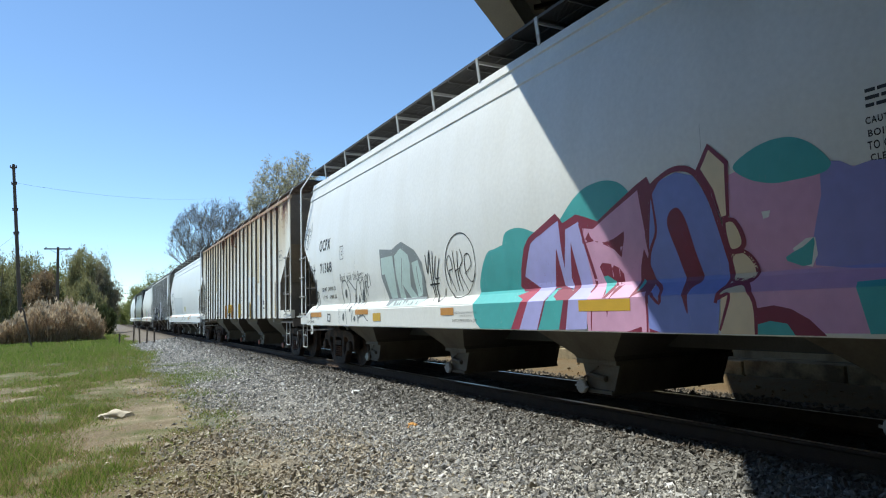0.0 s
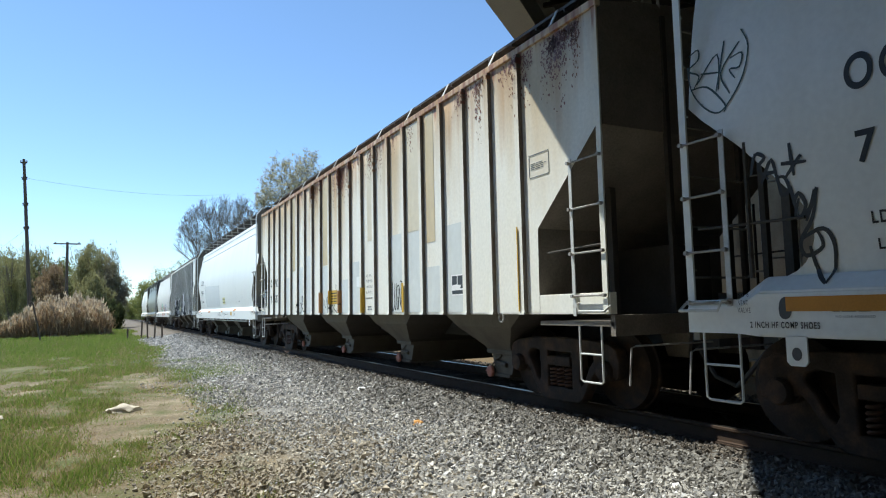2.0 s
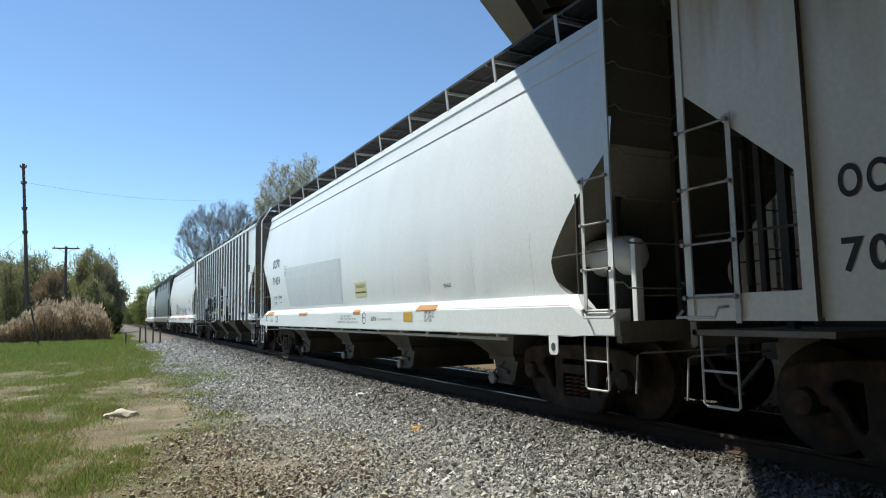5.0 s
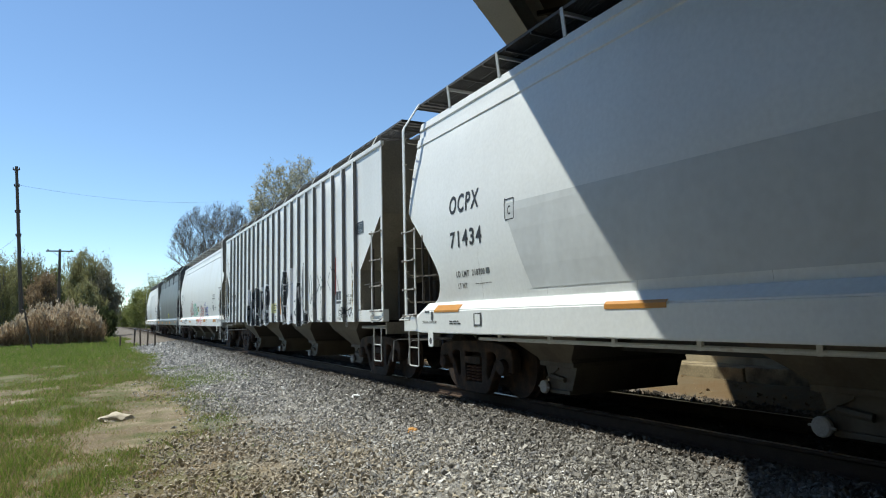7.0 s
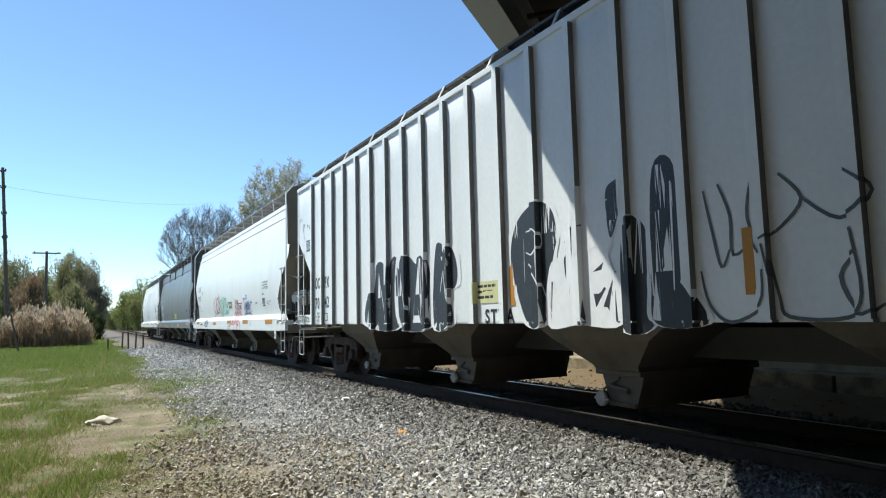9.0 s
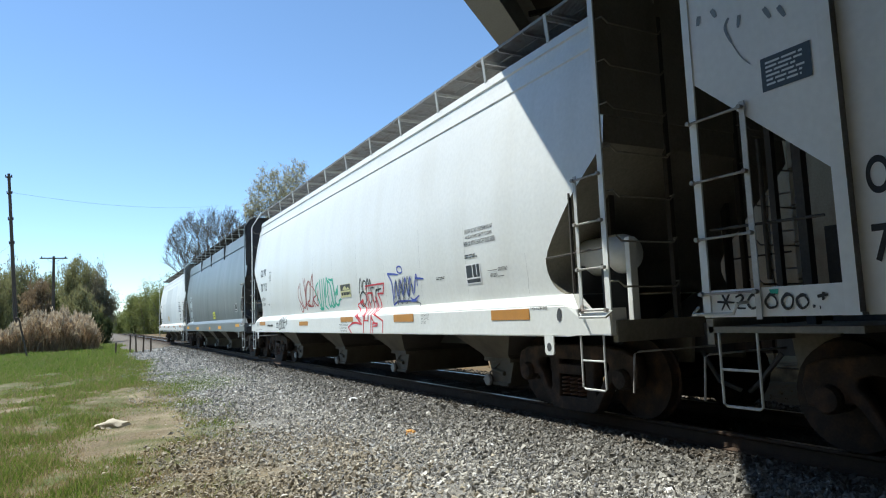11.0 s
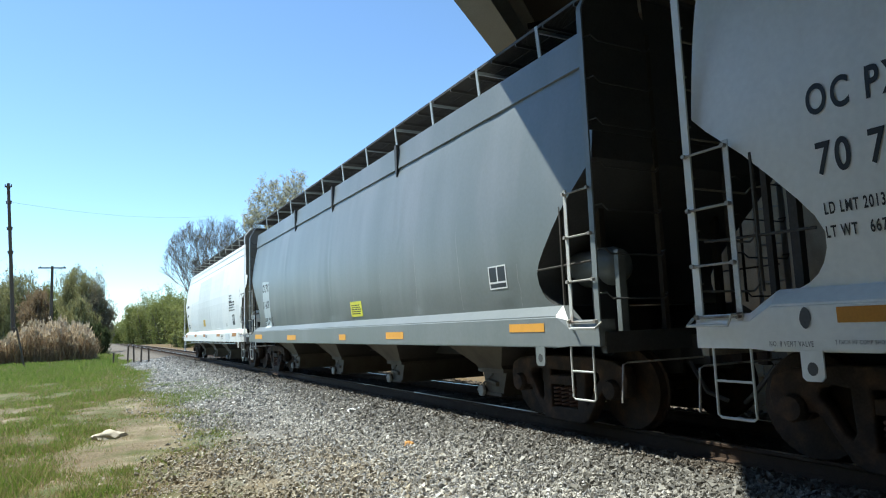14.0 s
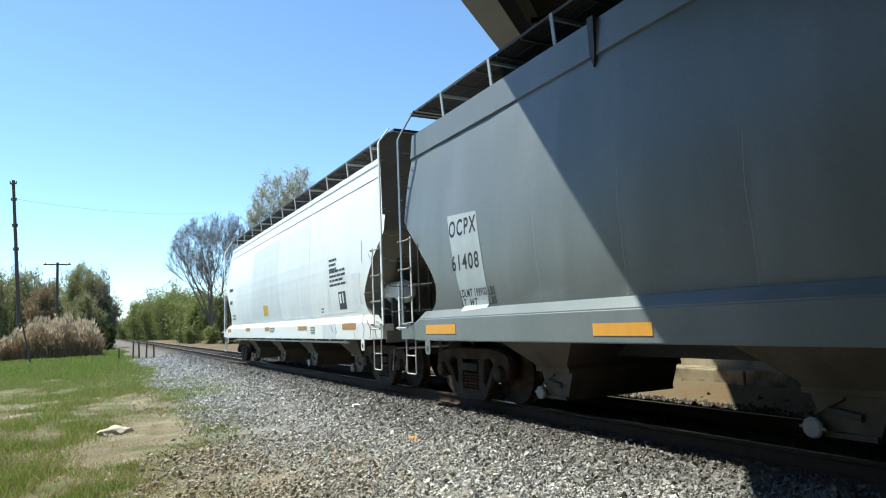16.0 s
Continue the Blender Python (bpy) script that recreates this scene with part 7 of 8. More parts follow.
MARKS["F"] = [
    ("rect", "reflector", "orange2", 3, 0, [(1.65, 1.23), (0.93, 1.13)]),
    ("rect", "reflector", "orange2", 3, 0, [(5.61, 1.17), (4.86, 1.05)]),
    ("rect", "reflector", "orange2", 3, 0, [(8.15, 1.15), (7.74, 1.03)]),
    ("rect", "reflector", "orange2", 3, 0, [(12.4, 1.16), (11.56, 1.03)]),
    ("rect", "reflector", "orange2", 3, 0, [(16.38, 1.2), (15.41, 1.06)]),
    ("rect", "sticker", "lemon", 3, 0, [(7.7, 1.81), (7.06, 1.5)]),
    ("bars", "lettering", "black", 4, 5, [(7.64, 1.75), (7.04, 1.54)]),
    ("rect", "label", "bright", 3, 0, [(2.230, 2.010), (1.800, 1.700)]),
    ("rect", "label", "slate", 4, 0, [(2.208, 1.991), (2.028, 1.799)]),
    ("rect", "label", "slate", 4, 0, [(2.002, 1.991), (1.822, 1.799)]),
    ("rect", "label", "slate", 4, 0, [(2.208, 1.774), (1.822, 1.719)]),
    ("fill", "paint_patch", "paleg", 1, 0, [(15.68, 2.84), (14.83, 2.79), (14.73, 2.23), (14.68, 1.76), (14.69, 1.41), (15.37, 1.38), (15.49, 2.07)]),
    ("text", "lettering", "black", 3, "OCPX", [(15.62, 2.74), (14.83, 2.49)]),
    ("text", "lettering", "black", 3, "61408", [(15.58, 2.22), (14.81, 1.98)]),
    ("text", "lettering", "black", 3, "LDLMT 198900 LBS", [(15.43, 1.7), (14.48, 1.58)]),
    ("text", "lettering", "black", 3, "LT  WT       LBS", [(15.42, 1.56), (14.47, 1.45)]),
]
MARKS["G"] = [
    ("fill", "paint_patch", "dull1", 1, 0, [(12.10, 3.93), (8.48, 3.96), (7.96, 1.49), (12.04, 1.48), (11.99, 2.60)]),
    ("fill", "paint_patch", "dull2", 1, 0, [(8.48, 3.96), (5.29, 4.01), (4.82, 2.55), (4.87, 1.48), (7.96, 1.49)]),
    ("fill", "paint_patch", "dull3", 1, 0, [(4.86, 3.21), (3.38, 3.21), (3.38, 2.31), (3.51, 1.50), (4.87, 1.48), (4.84, 2.42)]),
    ("fill", "paint_patch", "dull2", 1, 0, [(14.65, 2.96), (11.88, 3.00), (12.04, 1.48), (14.64, 1.50), (14.86, 2.28)]),
    ("fill", "paint_patch", "dull3", 1, 0, [(3.29, 2.31), (1.33, 2.32), (1.37, 1.53), (3.51, 1.50)]),
    ("bars", "lettering", "black", 5, 3, [(3.32, 2.79), (2.72, 2.47)]),
    ("bars", "lettering", "black", 5, 4, [(3.29, 2.52), (2.12, 2.11)]),
    ("rect", "label", "slate", 4, 0, [(2.73, 1.99), (2.25, 1.60)]),
    ("rect", "label", "bright", 5, 0, [(2.67, 1.94), (2.56, 1.74)]),
    ("rect", "label", "bright", 5, 0, [(2.46, 1.95), (2.39, 1.74)]),
    ("rect", "sticker", "yellow", 3, 0, [(10.31, 1.98), (9.69, 1.66)]),
    ("bars", "lettering", "black", 5, 1, [(16.45, 2.96), (15.55, 2.70)]),
    ("bars", "lettering", "black", 5, 1, [(16.27, 2.45), (15.60, 2.19)]),
    ("bars", "lettering", "smoke", 5, 2, [(15.79, 1.86), (15.13, 1.61)]),
    ("bars", "lettering", "smoke", 5, 2, [(4.09, 1.69), (3.87, 1.55)]),
    ("rect", "reflector", "rusty", 3, 0, [(2.24, 1.29), (1.42, 1.16)]),
    ("rect", "reflector", "rusty", 3, 0, [(5.79, 1.27), (4.97, 1.17)]),
    ("rect", "reflector", "rusty", 3, 0, [(9.66, 1.29), (9.07, 1.17)]),
    ("rect", "reflector", "rusty", 3, 0, [(12.75, 1.30), (11.98, 1.18)]),
    ("rect", "reflector", "rusty", 3, 0, [(16.35, 1.30), (15.64, 1.16)]),
    ("fill", "paint_patch", "pale", 2, 0, [(3.66, 1.28), (2.67, 1.29), (2.73, 0.95), (3.63, 0.95)]),
    ("bars", "lettering", "slate", 5, 3, [(8.99, 1.28), (8.30, 1.12)]),
    ("bars", "lettering", "slate", 5, 3, [(4.63, 1.25), (4.20, 1.07)]),
    ("line", "graffiti", "smoke", 4, 0.02, [(3.00, 1.24), (2.93, 1.15), (2.83, 1.10)]),
    ("line", "graffiti", "smoke", 4, 0.02, [(2.71, 1.21), (2.62, 1.08)]),
    ("line", "stain", "rust", 4, 0.022, [(1.23, 2.97), (1.17, 2.72), (1.18, 2.51)]),
    ("line", "stain", "rust", 4, 0.022, [(0.79, 2.63), (0.70, 2.54)]),
    ("line", "stain", "rust", 4, 0.022, [(1.33, 1.47), (0.96, 1.21), (1.03, 0.97)]),
    ("line", "stain", "rust", 4, 0.022, [(0.94, 1.41), (0.63, 1.19), (0.62, 0.95)]),
    ("line", "stain", "rust", 4, 0.022, [(0.36, 1.18), (0.30, 0.96)]),
    ("line", "stain", "rust", 4, 0.022, [(0.07, 1.19), (0.05, 0.97)]),
    ("line", "stain", "tan", 4, 0.03, [(0.51, 1.31), (0.46, 0.96)]),
    ("line", "stain", "tan", 4, 0.03, [(1.53, 1.14), (1.46, 0.96)]),
    ("line", "stain", "tan", 4, 0.03, [(13.20, 1.74), (13.21, 1.49)]),
    ("line", "stain", "tan", 4, 0.03, [(14.50, 2.26), (14.47, 1.87)]),
    ("line", "stain", "tan", 4, 0.03, [(13.84, 1.71), (13.84, 1.54)]),
]


def rust_runs(car, clusters, z_top=4.46):
    """Flaked paint below the roof's edge: ragged patches of rusty specks, thinning out downwards."""
    rnd = random.Random(5)
    for mat, share in (("rust", 0.5), ("oxide", 0.5)):
        bm = B()
        for i in range(int(clusters * share)):
            y0 = rnd.choice((rnd.uniform(0.3, 3.2), rnd.uniform(4, L - 1), rnd.uniform(6, 12)))
            wide, deep = rnd.uniform(0.04, 0.22), rnd.uniform(0.12, 0.75)
            for k in range(int(70 * wide * deep / 0.06)):
                y, d = y0 + rnd.gauss(0, wide * 0.5), abs(rnd.gauss(0, deep * 0.45))
                w, h = rnd.uniform(0.004, 0.016), rnd.uniform(0.01, 0.055)
                z = z_top - 0.01 - d
                flat_fill(bm, [(y - w, z - h * rnd.random()), (y + w * rnd.random(), z), (y + w, z - h * 0.5), (y + w * 0.2, z - h), (y - w * 0.6, z - h * 0.9)])
        lay_on(bm, "box", car["front"], 3, RIBS["B"])
        tagged(paint_sheet("stain", bm, M[mat], car), kind="stuff")


CARS = [
    make_car("A", "curved", "white curved-side covered hopper car with bright graffiti", "white", -0.63),
    make_car("B", "box", "rust-stained cream ribbed covered hopper car", "cream", 17.77, "redcap", "roof"),
    make_car("C", "curved", "clean white curved-side covered hopper car", "cool", 36.05, tank=True, pipe=True),
    make_car("D", "box", "white ribbed covered hopper car with dark graffiti", "frost", 54.37),
    make_car("E", "curved", "white curved-side covered hopper car with red and green tags", "white", 72.86, tank=True),
    make_car("F", "curved", "plain grey curved-side covered hopper car", "grey", 91.45, end="dark", tank=True, fascia=True),
    make_car("G", "curved", "sunlit white curved-side covered hopper car, last of train", "white", 109.65, tank=True, pipe=True),
]
rust_runs(CARS[1], 60)


def weld_seams(car):
    """Thin dark lines where the side sheets are welded, fading out half way up."""
    rnd = random.Random(int(car["front"]))
    for i in range(10):
        y = SEAM0 + SEAM * i
        if not 1.4 < y < L - 1.4:
            continue
        bm = B()
        top = rnd.uniform(1.9, 2.9)
        flat_line(bm, [(y + 0.02 * rnd.uniform(-1, 1), 1.44 + (top - 1.44) * k / 5) for k in range(6)], rnd.uniform(0.004, 0.006))
        lay_on(bm, "curved", car["front"], 0)
        paint_sheet("seam", bm, M["seam"], car)


for _c in CARS:
    if "curved" in _c["label"]:
        weld_seams(_c)


# ---- loose stones, grass, reeds ----
def stuff_mesh(verts, faces, mat, name, label, category):
    me = bpy.data.meshes.new(name)
    me.vertices.add(len(verts))
    me.vertices.foreach_set("co", np.asarray(verts, dtype=np.float32).ravel())
    k = faces.shape[1]
    me.loops.add(faces.size)
    me.loops.foreach_set("vertex_index", faces.astype(np.int32).ravel())
    me.polygons.add(len(faces))
    me.polygons.foreach_set("loop_start", np.arange(0, faces.size, k, dtype=np.int32))
    me.polygons.foreach_set("use_smooth", np.zeros(len(faces), dtype=bool))
    me.update(calc_edges=True)
    me.materials.append(mat)
    return tagged(new(name, me), label, category, kind="stuff")


def height_of(x, y):
    a = np.abs(x - TRACK_X)
    z = np.where(x < TRACK_X, np.interp(a, (0.86, 1.1, 1.75, 2.2, 3.4, 5.0, 9.0), (-0.19, -0.14, -0.125, -0.18, -0.33, -0.38, -0.42)), np.interp(a, (1.3, 1.75, 3.0, 6.0), (-0.17, -0.19, -0.42, -0.30)))
    return z


def stone_heap(x, y, z, size, mat, name, label, rg):
    """Angular stones: eight-sided lumps with shifted corners."""
    n = len(x)
    octa = np.array([(1, 0, 0), (-1, 0, 0), (0, 1, 0), (0, -1, 0), (0, 0, 1), (0, 0, -1)], float)
    v = octa[None] + rg.uniform(-0.45, 0.45, (n, 6, 3))
    v *= (size[:, None] * np.sort(rg.uniform(0.35, 1.4, (n, 3)), axis=1))[:, None, :]
    q = rg.normal(size=(n, 4))
    q /= np.linalg.norm(q, axis=1)[:, None]
    w, a, b, c = q.T
    rot = np.stack([1 - 2 * (b * b + c * c), 2 * (a * b - c * w), 2 * (a * c + b * w), 2 * (a * b + c * w), 1 - 2 * (a * a + c * c), 2 * (b * c - a * w), 2 * (a * c - b * w), 2 * (b * c + a * w), 1 - 2 * (a * a + b * b)], -1).reshape(n, 3, 3)
    v = np.einsum("nij,nkj->nki", rot, v) + np.stack([x, y, z], -1)[:, None, :]
    tri = np.array([(0, 2, 4), (2, 1, 4), (1, 3, 4), (3, 0, 4), (2, 0, 5), (1, 2, 5), (3, 1, 5), (0, 3, 5)])
    faces = (np.arange(n) * 6)[:, None, None] + tri[None]
    stuff_mesh(v.reshape(-1, 3), faces.reshape(-1, 3), M[mat], name, label, "gravel")


def scatter_stones():
    """Crushed stone on the shoulder, thinner towards the verge; darkened between the rails for shade."""
    rg = np.random.default_rng(4)
    n = 470000
    y = 2.2 + 46 * rg.random(n) ** 2.3
    d = rg.uniform(0.88, 5.6, n)
    x = TRACK_X - d
    patch = np.array([noise.noise((a * 0.9, b * 0.5, 7)) for a, b in zip(x, y)])
    keep = d < 4.0 + 1.2 * patch + rg.normal(0, 0.35, n) - np.where(rg.random(n) < 0.12, -1.3 * rg.random(n), 0.0)
    x, y, d = x[keep], y[keep], d[keep]
    n = len(x)
    size = np.clip(rg.lognormal(-4.30, 0.36, n), 0.007, 0.036) * (1 + np.clip(y - 9, 0, 40) * 0.022)
    z = height_of(x, y) + size * rg.uniform(-0.1, 0.8, n)
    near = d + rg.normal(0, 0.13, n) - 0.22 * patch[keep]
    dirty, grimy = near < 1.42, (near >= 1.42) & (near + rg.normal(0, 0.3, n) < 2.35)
    for sel, mat, name, lab in ((grimy, "grimyshadestone", "grimy_shaded_ballast", "dull grimy grey ballast near the rails, darkened for shade"), (~dirty & ~grimy, "stone", "ballast_stones", "loose grey crushed-stone ballast along the track"), (dirty, "dustystone", "dirty_ballast", "brown dusty ballast stones beside the rail")):
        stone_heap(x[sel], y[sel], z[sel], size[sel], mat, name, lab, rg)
    n = 17000
    a, r = rg.uniform(0, 2 * np.pi, n), np.sqrt(rg.random(n))
    x, y = 1.8 + 1.2 * r * np.cos(a) + 0.4 * rg.normal(size=n), 6.6 + 3.4 * r * np.sin(a) + 0.8 * rg.normal(size=n)
    size = np.clip(rg.lognormal(-4.3, 0.4, n), 0.006, 0.035)
    stone_heap(x, y, height_of(x, y) + size * rg.uniform(0.0, 0.9, n), size, "buff", "dusty_stones", "small buff stones and dust trodden into the verge", rg)
    n = 26000
    y = 2.0 + 40 * rg.random(n) ** 1.7
    d = rg.uniform(-1.9, 0.66, n)
    x = TRACK_X - d
    size = np.clip(rg.lognormal(-3.5, 0.3, n), 0.015, 0.055) * (1 + np.clip(y - 14, 0, 40) * 0.03)
    stone_heap(x, y, -0.21 + size * rg.uniform(-0.2, 0.6, n), size, "trackshade", "track_ballast", "stones between the rails, coloured dark for the train's shade", rg)
    n = 1100
    y, x = rg.uniform(6, 26, n), TRACK_X + rg.uniform(2.4, 6.6, n)
    size = np.clip(rg.lognormal(-3.8, 0.5, n), 0.01, 0.07)
    stone_heap(x, y, height_of(x, y) + size * rg.uniform(-0.4, 0.3, n), size, "dirt", "earth_clods", "clods of tan earth and rubble on the far bank", rg)
    n = 14000
    y = 4.0 + 34 * rg.random(n) ** 1.5
    x = TRACK_X + rg.uniform(1.6, 3.6, n)
    size = np.clip(rg.lognormal(-3.6, 0.3, n), 0.012, 0.05) * (1 + np.clip(y - 12, 0, 40) * 0.03)
    stone_heap(x, y, height_of(x, y) + size * rg.uniform(-0.2, 0.6, n), size, "dustystone", "far_ballast", "brown dusty stones on the far shoulder", rg)


def blades(n, x, y, z, h, w, lean, rg):
    """Three-cornered leaves: two at the foot, one at the tip."""
    a = rg.uniform(0, 2 * np.pi, n)
    t = rg.uniform(0, 2 * np.pi, n)
    foot = np.stack([x, y, z], -1)
    side = np.stack([np.cos(a), np.sin(a), np.zeros(n)], -1) * (w / 2)[:, None]
    tip = foot + np.stack([np.cos(t) * lean * h, np.sin(t) * lean * h, h], -1)
    v = np.stack([foot - side, foot + side, tip], 1)
    return v.reshape(-1, 3), np.arange(3 * n).reshape(n, 3)


def leaf_material(name, a, b, rough=0.6):
    m = bpy.data.materials.new(name)
    m.use_nodes = True
    n, l = m.node_tree.nodes, m.node_tree.links
    p = n["Principled BSDF"]
    p.inputs["Roughness"].default_value = rough
    p.inputs["Specular IOR Level"].default_value = 0.25
    geo = n.new("ShaderNodeNewGeometry")
    ramp = n.new("ShaderNodeMix")
    ramp.data_type = "RGBA"
    l.new(geo.outputs["Random Per Island"], ramp.inputs[0])
    ramp.inputs[6].default_value, ramp.inputs[7].default_value = (*a, 1), (*b, 1)
    l.new(ramp.outputs[2], p.inputs["Base Color"])
    tr = n.new("ShaderNodeBsdfTranslucent")
    l.new(ramp.outputs[2], tr.inputs["Color"])
    mix = n.new("ShaderNodeMixShader")
    mix.inputs[0].default_value = 0.5
    l.new(p.outputs[0], mix.inputs[1])
    l.new(tr.outputs[0], mix.inputs[2])
    l.new(mix.outputs[0], n["Material Output"].inputs["Surface"])
    return m


M["grass"] = leaf_material("spring_grass", (0.095, 0.17, 0.024), (0.26, 0.31, 0.075))
M["straw"] = leaf_material("dry_straw", (0.24, 0.18, 0.09), (0.42, 0.33, 0.19))
M["reed"] = leaf_material("dead_reed", (0.25, 0.175, 0.105), (0.47, 0.35, 0.22))
M["plume"] = leaf_material("reed_plume", (0.44, 0.35, 0.24), (0.62, 0.51, 0.37))
M["leaf_green"] = leaf_material("spring_leaf", (0.155, 0.18, 0.05), (0.265, 0.285, 0.10))
M["leaf_olive"] = leaf_material("olive_leaf", (0.205, 0.20, 0.092), (0.33, 0.315, 0.155))
M["leaf_brown"] = leaf_material("budding_twig", (0.20, 0.14, 0.085), (0.33, 0.24, 0.145))
M["leaf_spring"] = leaf_material("yellow_green_leaf", (0.18, 0.20, 0.063), (0.30, 0.31, 0.115))
M["leaf_dark"] = leaf_material("dark_evergreen_leaf", (0.05, 0.065, 0.025), (0.10, 0.115, 0.045))
M["leaf_dusk"] = leaf_material("purple_grey_twig", (0.20, 0.18, 0.12), (0.31, 0.28, 0.19))
M["bud"] = leaf_material("pale_bud", (0.34, 0.33, 0.22), (0.52, 0.50, 0.34))


def bareness(x, y):
    """Trodden and sandy places in the verge: 1 where nothing grows."""
    out = np.zeros(len(x))
    for cx, cy, rx, ry in ((-1.5, 16.7, 0.5, 0.6), (-1.3, 22.4, 0.7, 0.8), (-2.0, 24.7, 0.6, 0.8), (-0.9, 13.0, 0.45, 0.55), (-0.4, 8.4, 0.3, 0.6), (0.05, 9.9, 0.45, 0.7), (0.75, 11.4, 0.55, 1.1), (1.1, 7.8, 0.7, 2.0), (0.3, 6.3, 0.7, 0.7), (-1.5, 29.0, 0.5, 0.8), (0.3, 16.2, 0.8, 0.9)):
        out = np.maximum(out, 1.6 - 1.2 * np.hypot((x - cx) / rx, (y - cy) / ry))
    return np.clip(out, 0, 1)


def thickness(x, y):
    """Places where the grass stands thick and taller."""
    out = np.zeros(len(x))
    for cx, cy, rx, ry in ((-0.95, 9.3, 0.4, 1.3), (0.25, 10.75, 0.2, 0.25), (0.05, 13.3, 0.45, 0.4), (-0.6, 11.8, 0.5, 0.35), (-1.35, 14.6, 0.5, 0.5), (0.6, 20.5, 0.9, 1.2), (-0.5, 18.5, 0.5, 0.7), (-0.6, 36.0, 0.5, 2.0), (0.8, 33.0, 0.5, 2.0)):
        out = np.maximum(out, 1.5 - 1.1 * np.hypot((x - cx) / rx, (y - cy) / ry))
    return np.clip(out, 0, 1)


def scatter_grass():
    """Grass in tufts: thick and bright in places, thin on the trodden ground, an even sward further off."""
    rg = np.random.default_rng(8)
    tufts = 64000
    ty = np.exp(rg.uniform(np.log(4.2), np.log(75), tufts))
    tx = rg.uniform(-1, 1, tufts) * (3 + 0.12 * ty) - 0.08 * ty + 0.4
    tc = np.array([noise.noise((a * 0.55, b * 0.3, 1)) + 0.7 * noise.noise((a * 1.9, b * 1.2, 2)) for a, b in zip(tx, ty)])
    lush = np.clip((ty - 24) / 10, 0, 1)
    edge = TRACK_X - 4.55 - 0.35 * np.sin(ty * 0.35) - 0.5 * tc
    keep = (tx < edge + rg.normal(0, 0.2, tufts)) & (rg.random(tufts) < np.clip(0.66 + 1.6 * tc + lush * 1.2 - 1.3 * bareness(tx, ty) + thickness(tx, ty), 0.20, 1))
    tx, ty, tc, lush = tx[keep], ty[keep], tc[keep], lush[keep]
    per = 16
    k = np.repeat(np.arange(len(tx)), per)
    n = len(k)
    spread = (0.035 + 0.05 * rg.random(len(tx)))[k] * (1 + 0.03 * ty[k])
    x, y = tx[k] + rg.normal(0, 1, n) * spread, ty[k] + rg.normal(0, 1, n) * spread * 1.5
    c, lush = tc[k], lush[k]
    bare = bareness(tx, ty)
    tall = (np.clip(rg.lognormal(0, 0.45, len(tx)), 0.5, 2.4) * (1 + 0.9 * thickness(tx, ty)) * (1 - 0.45 * bare))[k]
    h = rg.uniform(0.014, 0.042, n) * tall * (1 + 1.1 * lush + 1.2 * np.clip(c, 0, 1)) * (1 + y * 0.010)
    w = 0.006 * (1 + y * 0.10)
    v, f = blades(n, x, y, height_of(x, y) - 0.01, h, w, rg.uniform(0.1, 1.0, n), rg)
    dry = rg.random(n) < np.clip(0.26 + 0.3 * (rg.random(len(tx)) < 0.2)[k] - 0.2 * lush - 0.2 * c + 0.55 * bare[k], 0.03, 0.85)
    for sel, mat, name, lab in ((~dry, "grass", "grass", "short spring grass in tufts on the verge"), (dry, "straw", "dry_grass", "dry straw between the grass")):
        i = np.nonzero(sel)[0]
        stuff_mesh(v.reshape(-1, 3, 3)[i].reshape(-1, 3), np.arange(3 * len(i)).reshape(-1, 3), M[mat], name, lab, "grass")
    # scattered weeds out on the stones
    m = 5200
    cx, cy = rg.choice([2.1, 2.6, 1.9, 2.9, 2.4], m), rg.choice([17.5, 18.3, 21.0, 19.5, 23.5], m)
    x, y = cx + rg.normal(0, 0.45, m), cy + rg.normal(0, 0.5, m)
    v, f = blades(m, x, y, height_of(x, y), rg.uniform(0.02, 0.09, m), np.full(m, 0.012), rg.uniform(0.2, 0.9, m), rg)
    stuff_mesh(v, f, M["grass"], "weeds", "small green weeds growing in the gravel", "weeds")


def scatter_reeds():
    """A bed of tall dead reeds with pale plumes."""
    rg = np.random.default_rng(11)
    n = 5200
    u = rg.uniform(-1, 1, n)
    y = 58 + rg.uniform(0, 9, n)
    x = -3.5 + u * 3.7 + (y - 58) * -0.08
    env = (1 - np.abs((x + 3.0) / 3.7) ** 3.0).clip(0.0, 1)
    clump = np.array([noise.noise((p * 1.1, q * 0.7, 4)) for p, q in zip(x, y)])
    h = (0.9 + 1.55 * env) * rg.uniform(0.55, 1.15, n) * (1 + 0.45 * clump)
    z = height_of(x, y)
    v1, f1 = blades(n, x, y, z, h, np.full(n, 0.05), rg.uniform(0.0, 0.13, n), rg)
    m = n * 4
    k = rg.integers(0, n, m)
    v2, f2 = blades(m, x[k] + rg.normal(0, 0.15, m), y[k], z[k] + h[k] * rg.uniform(0.0, 0.65, m), rg.uniform(0.4, 1.1, m), np.full(m, 0.06), rg.uniform(0.2, 0.8, m), rg)
    stuff_mesh(np.concatenate([v1, v2]), np.concatenate([f1, f2 + len(v1)]), M["reed"], "reeds", "bed of tall brown dead reeds", "reeds")
    m = n * 2
    k = rg.integers(0, n // 3, m)
    v3, f3 = blades(m, x[k] + rg.normal(0, 0.05, m), y[k] - 0.1, z[k] + h[k] * rg.uniform(0.9, 1.02, m), rg.uniform(0.2, 0.42, m), np.full(m, 0.13), rg.uniform(0.05, 0.5, m), rg)
    stuff_mesh(v3, f3, M["plume"], "reed_plumes", "pale feathery plumes of the reeds", "reeds")


scatter_stones()
scatter_grass()
scatter_reeds()


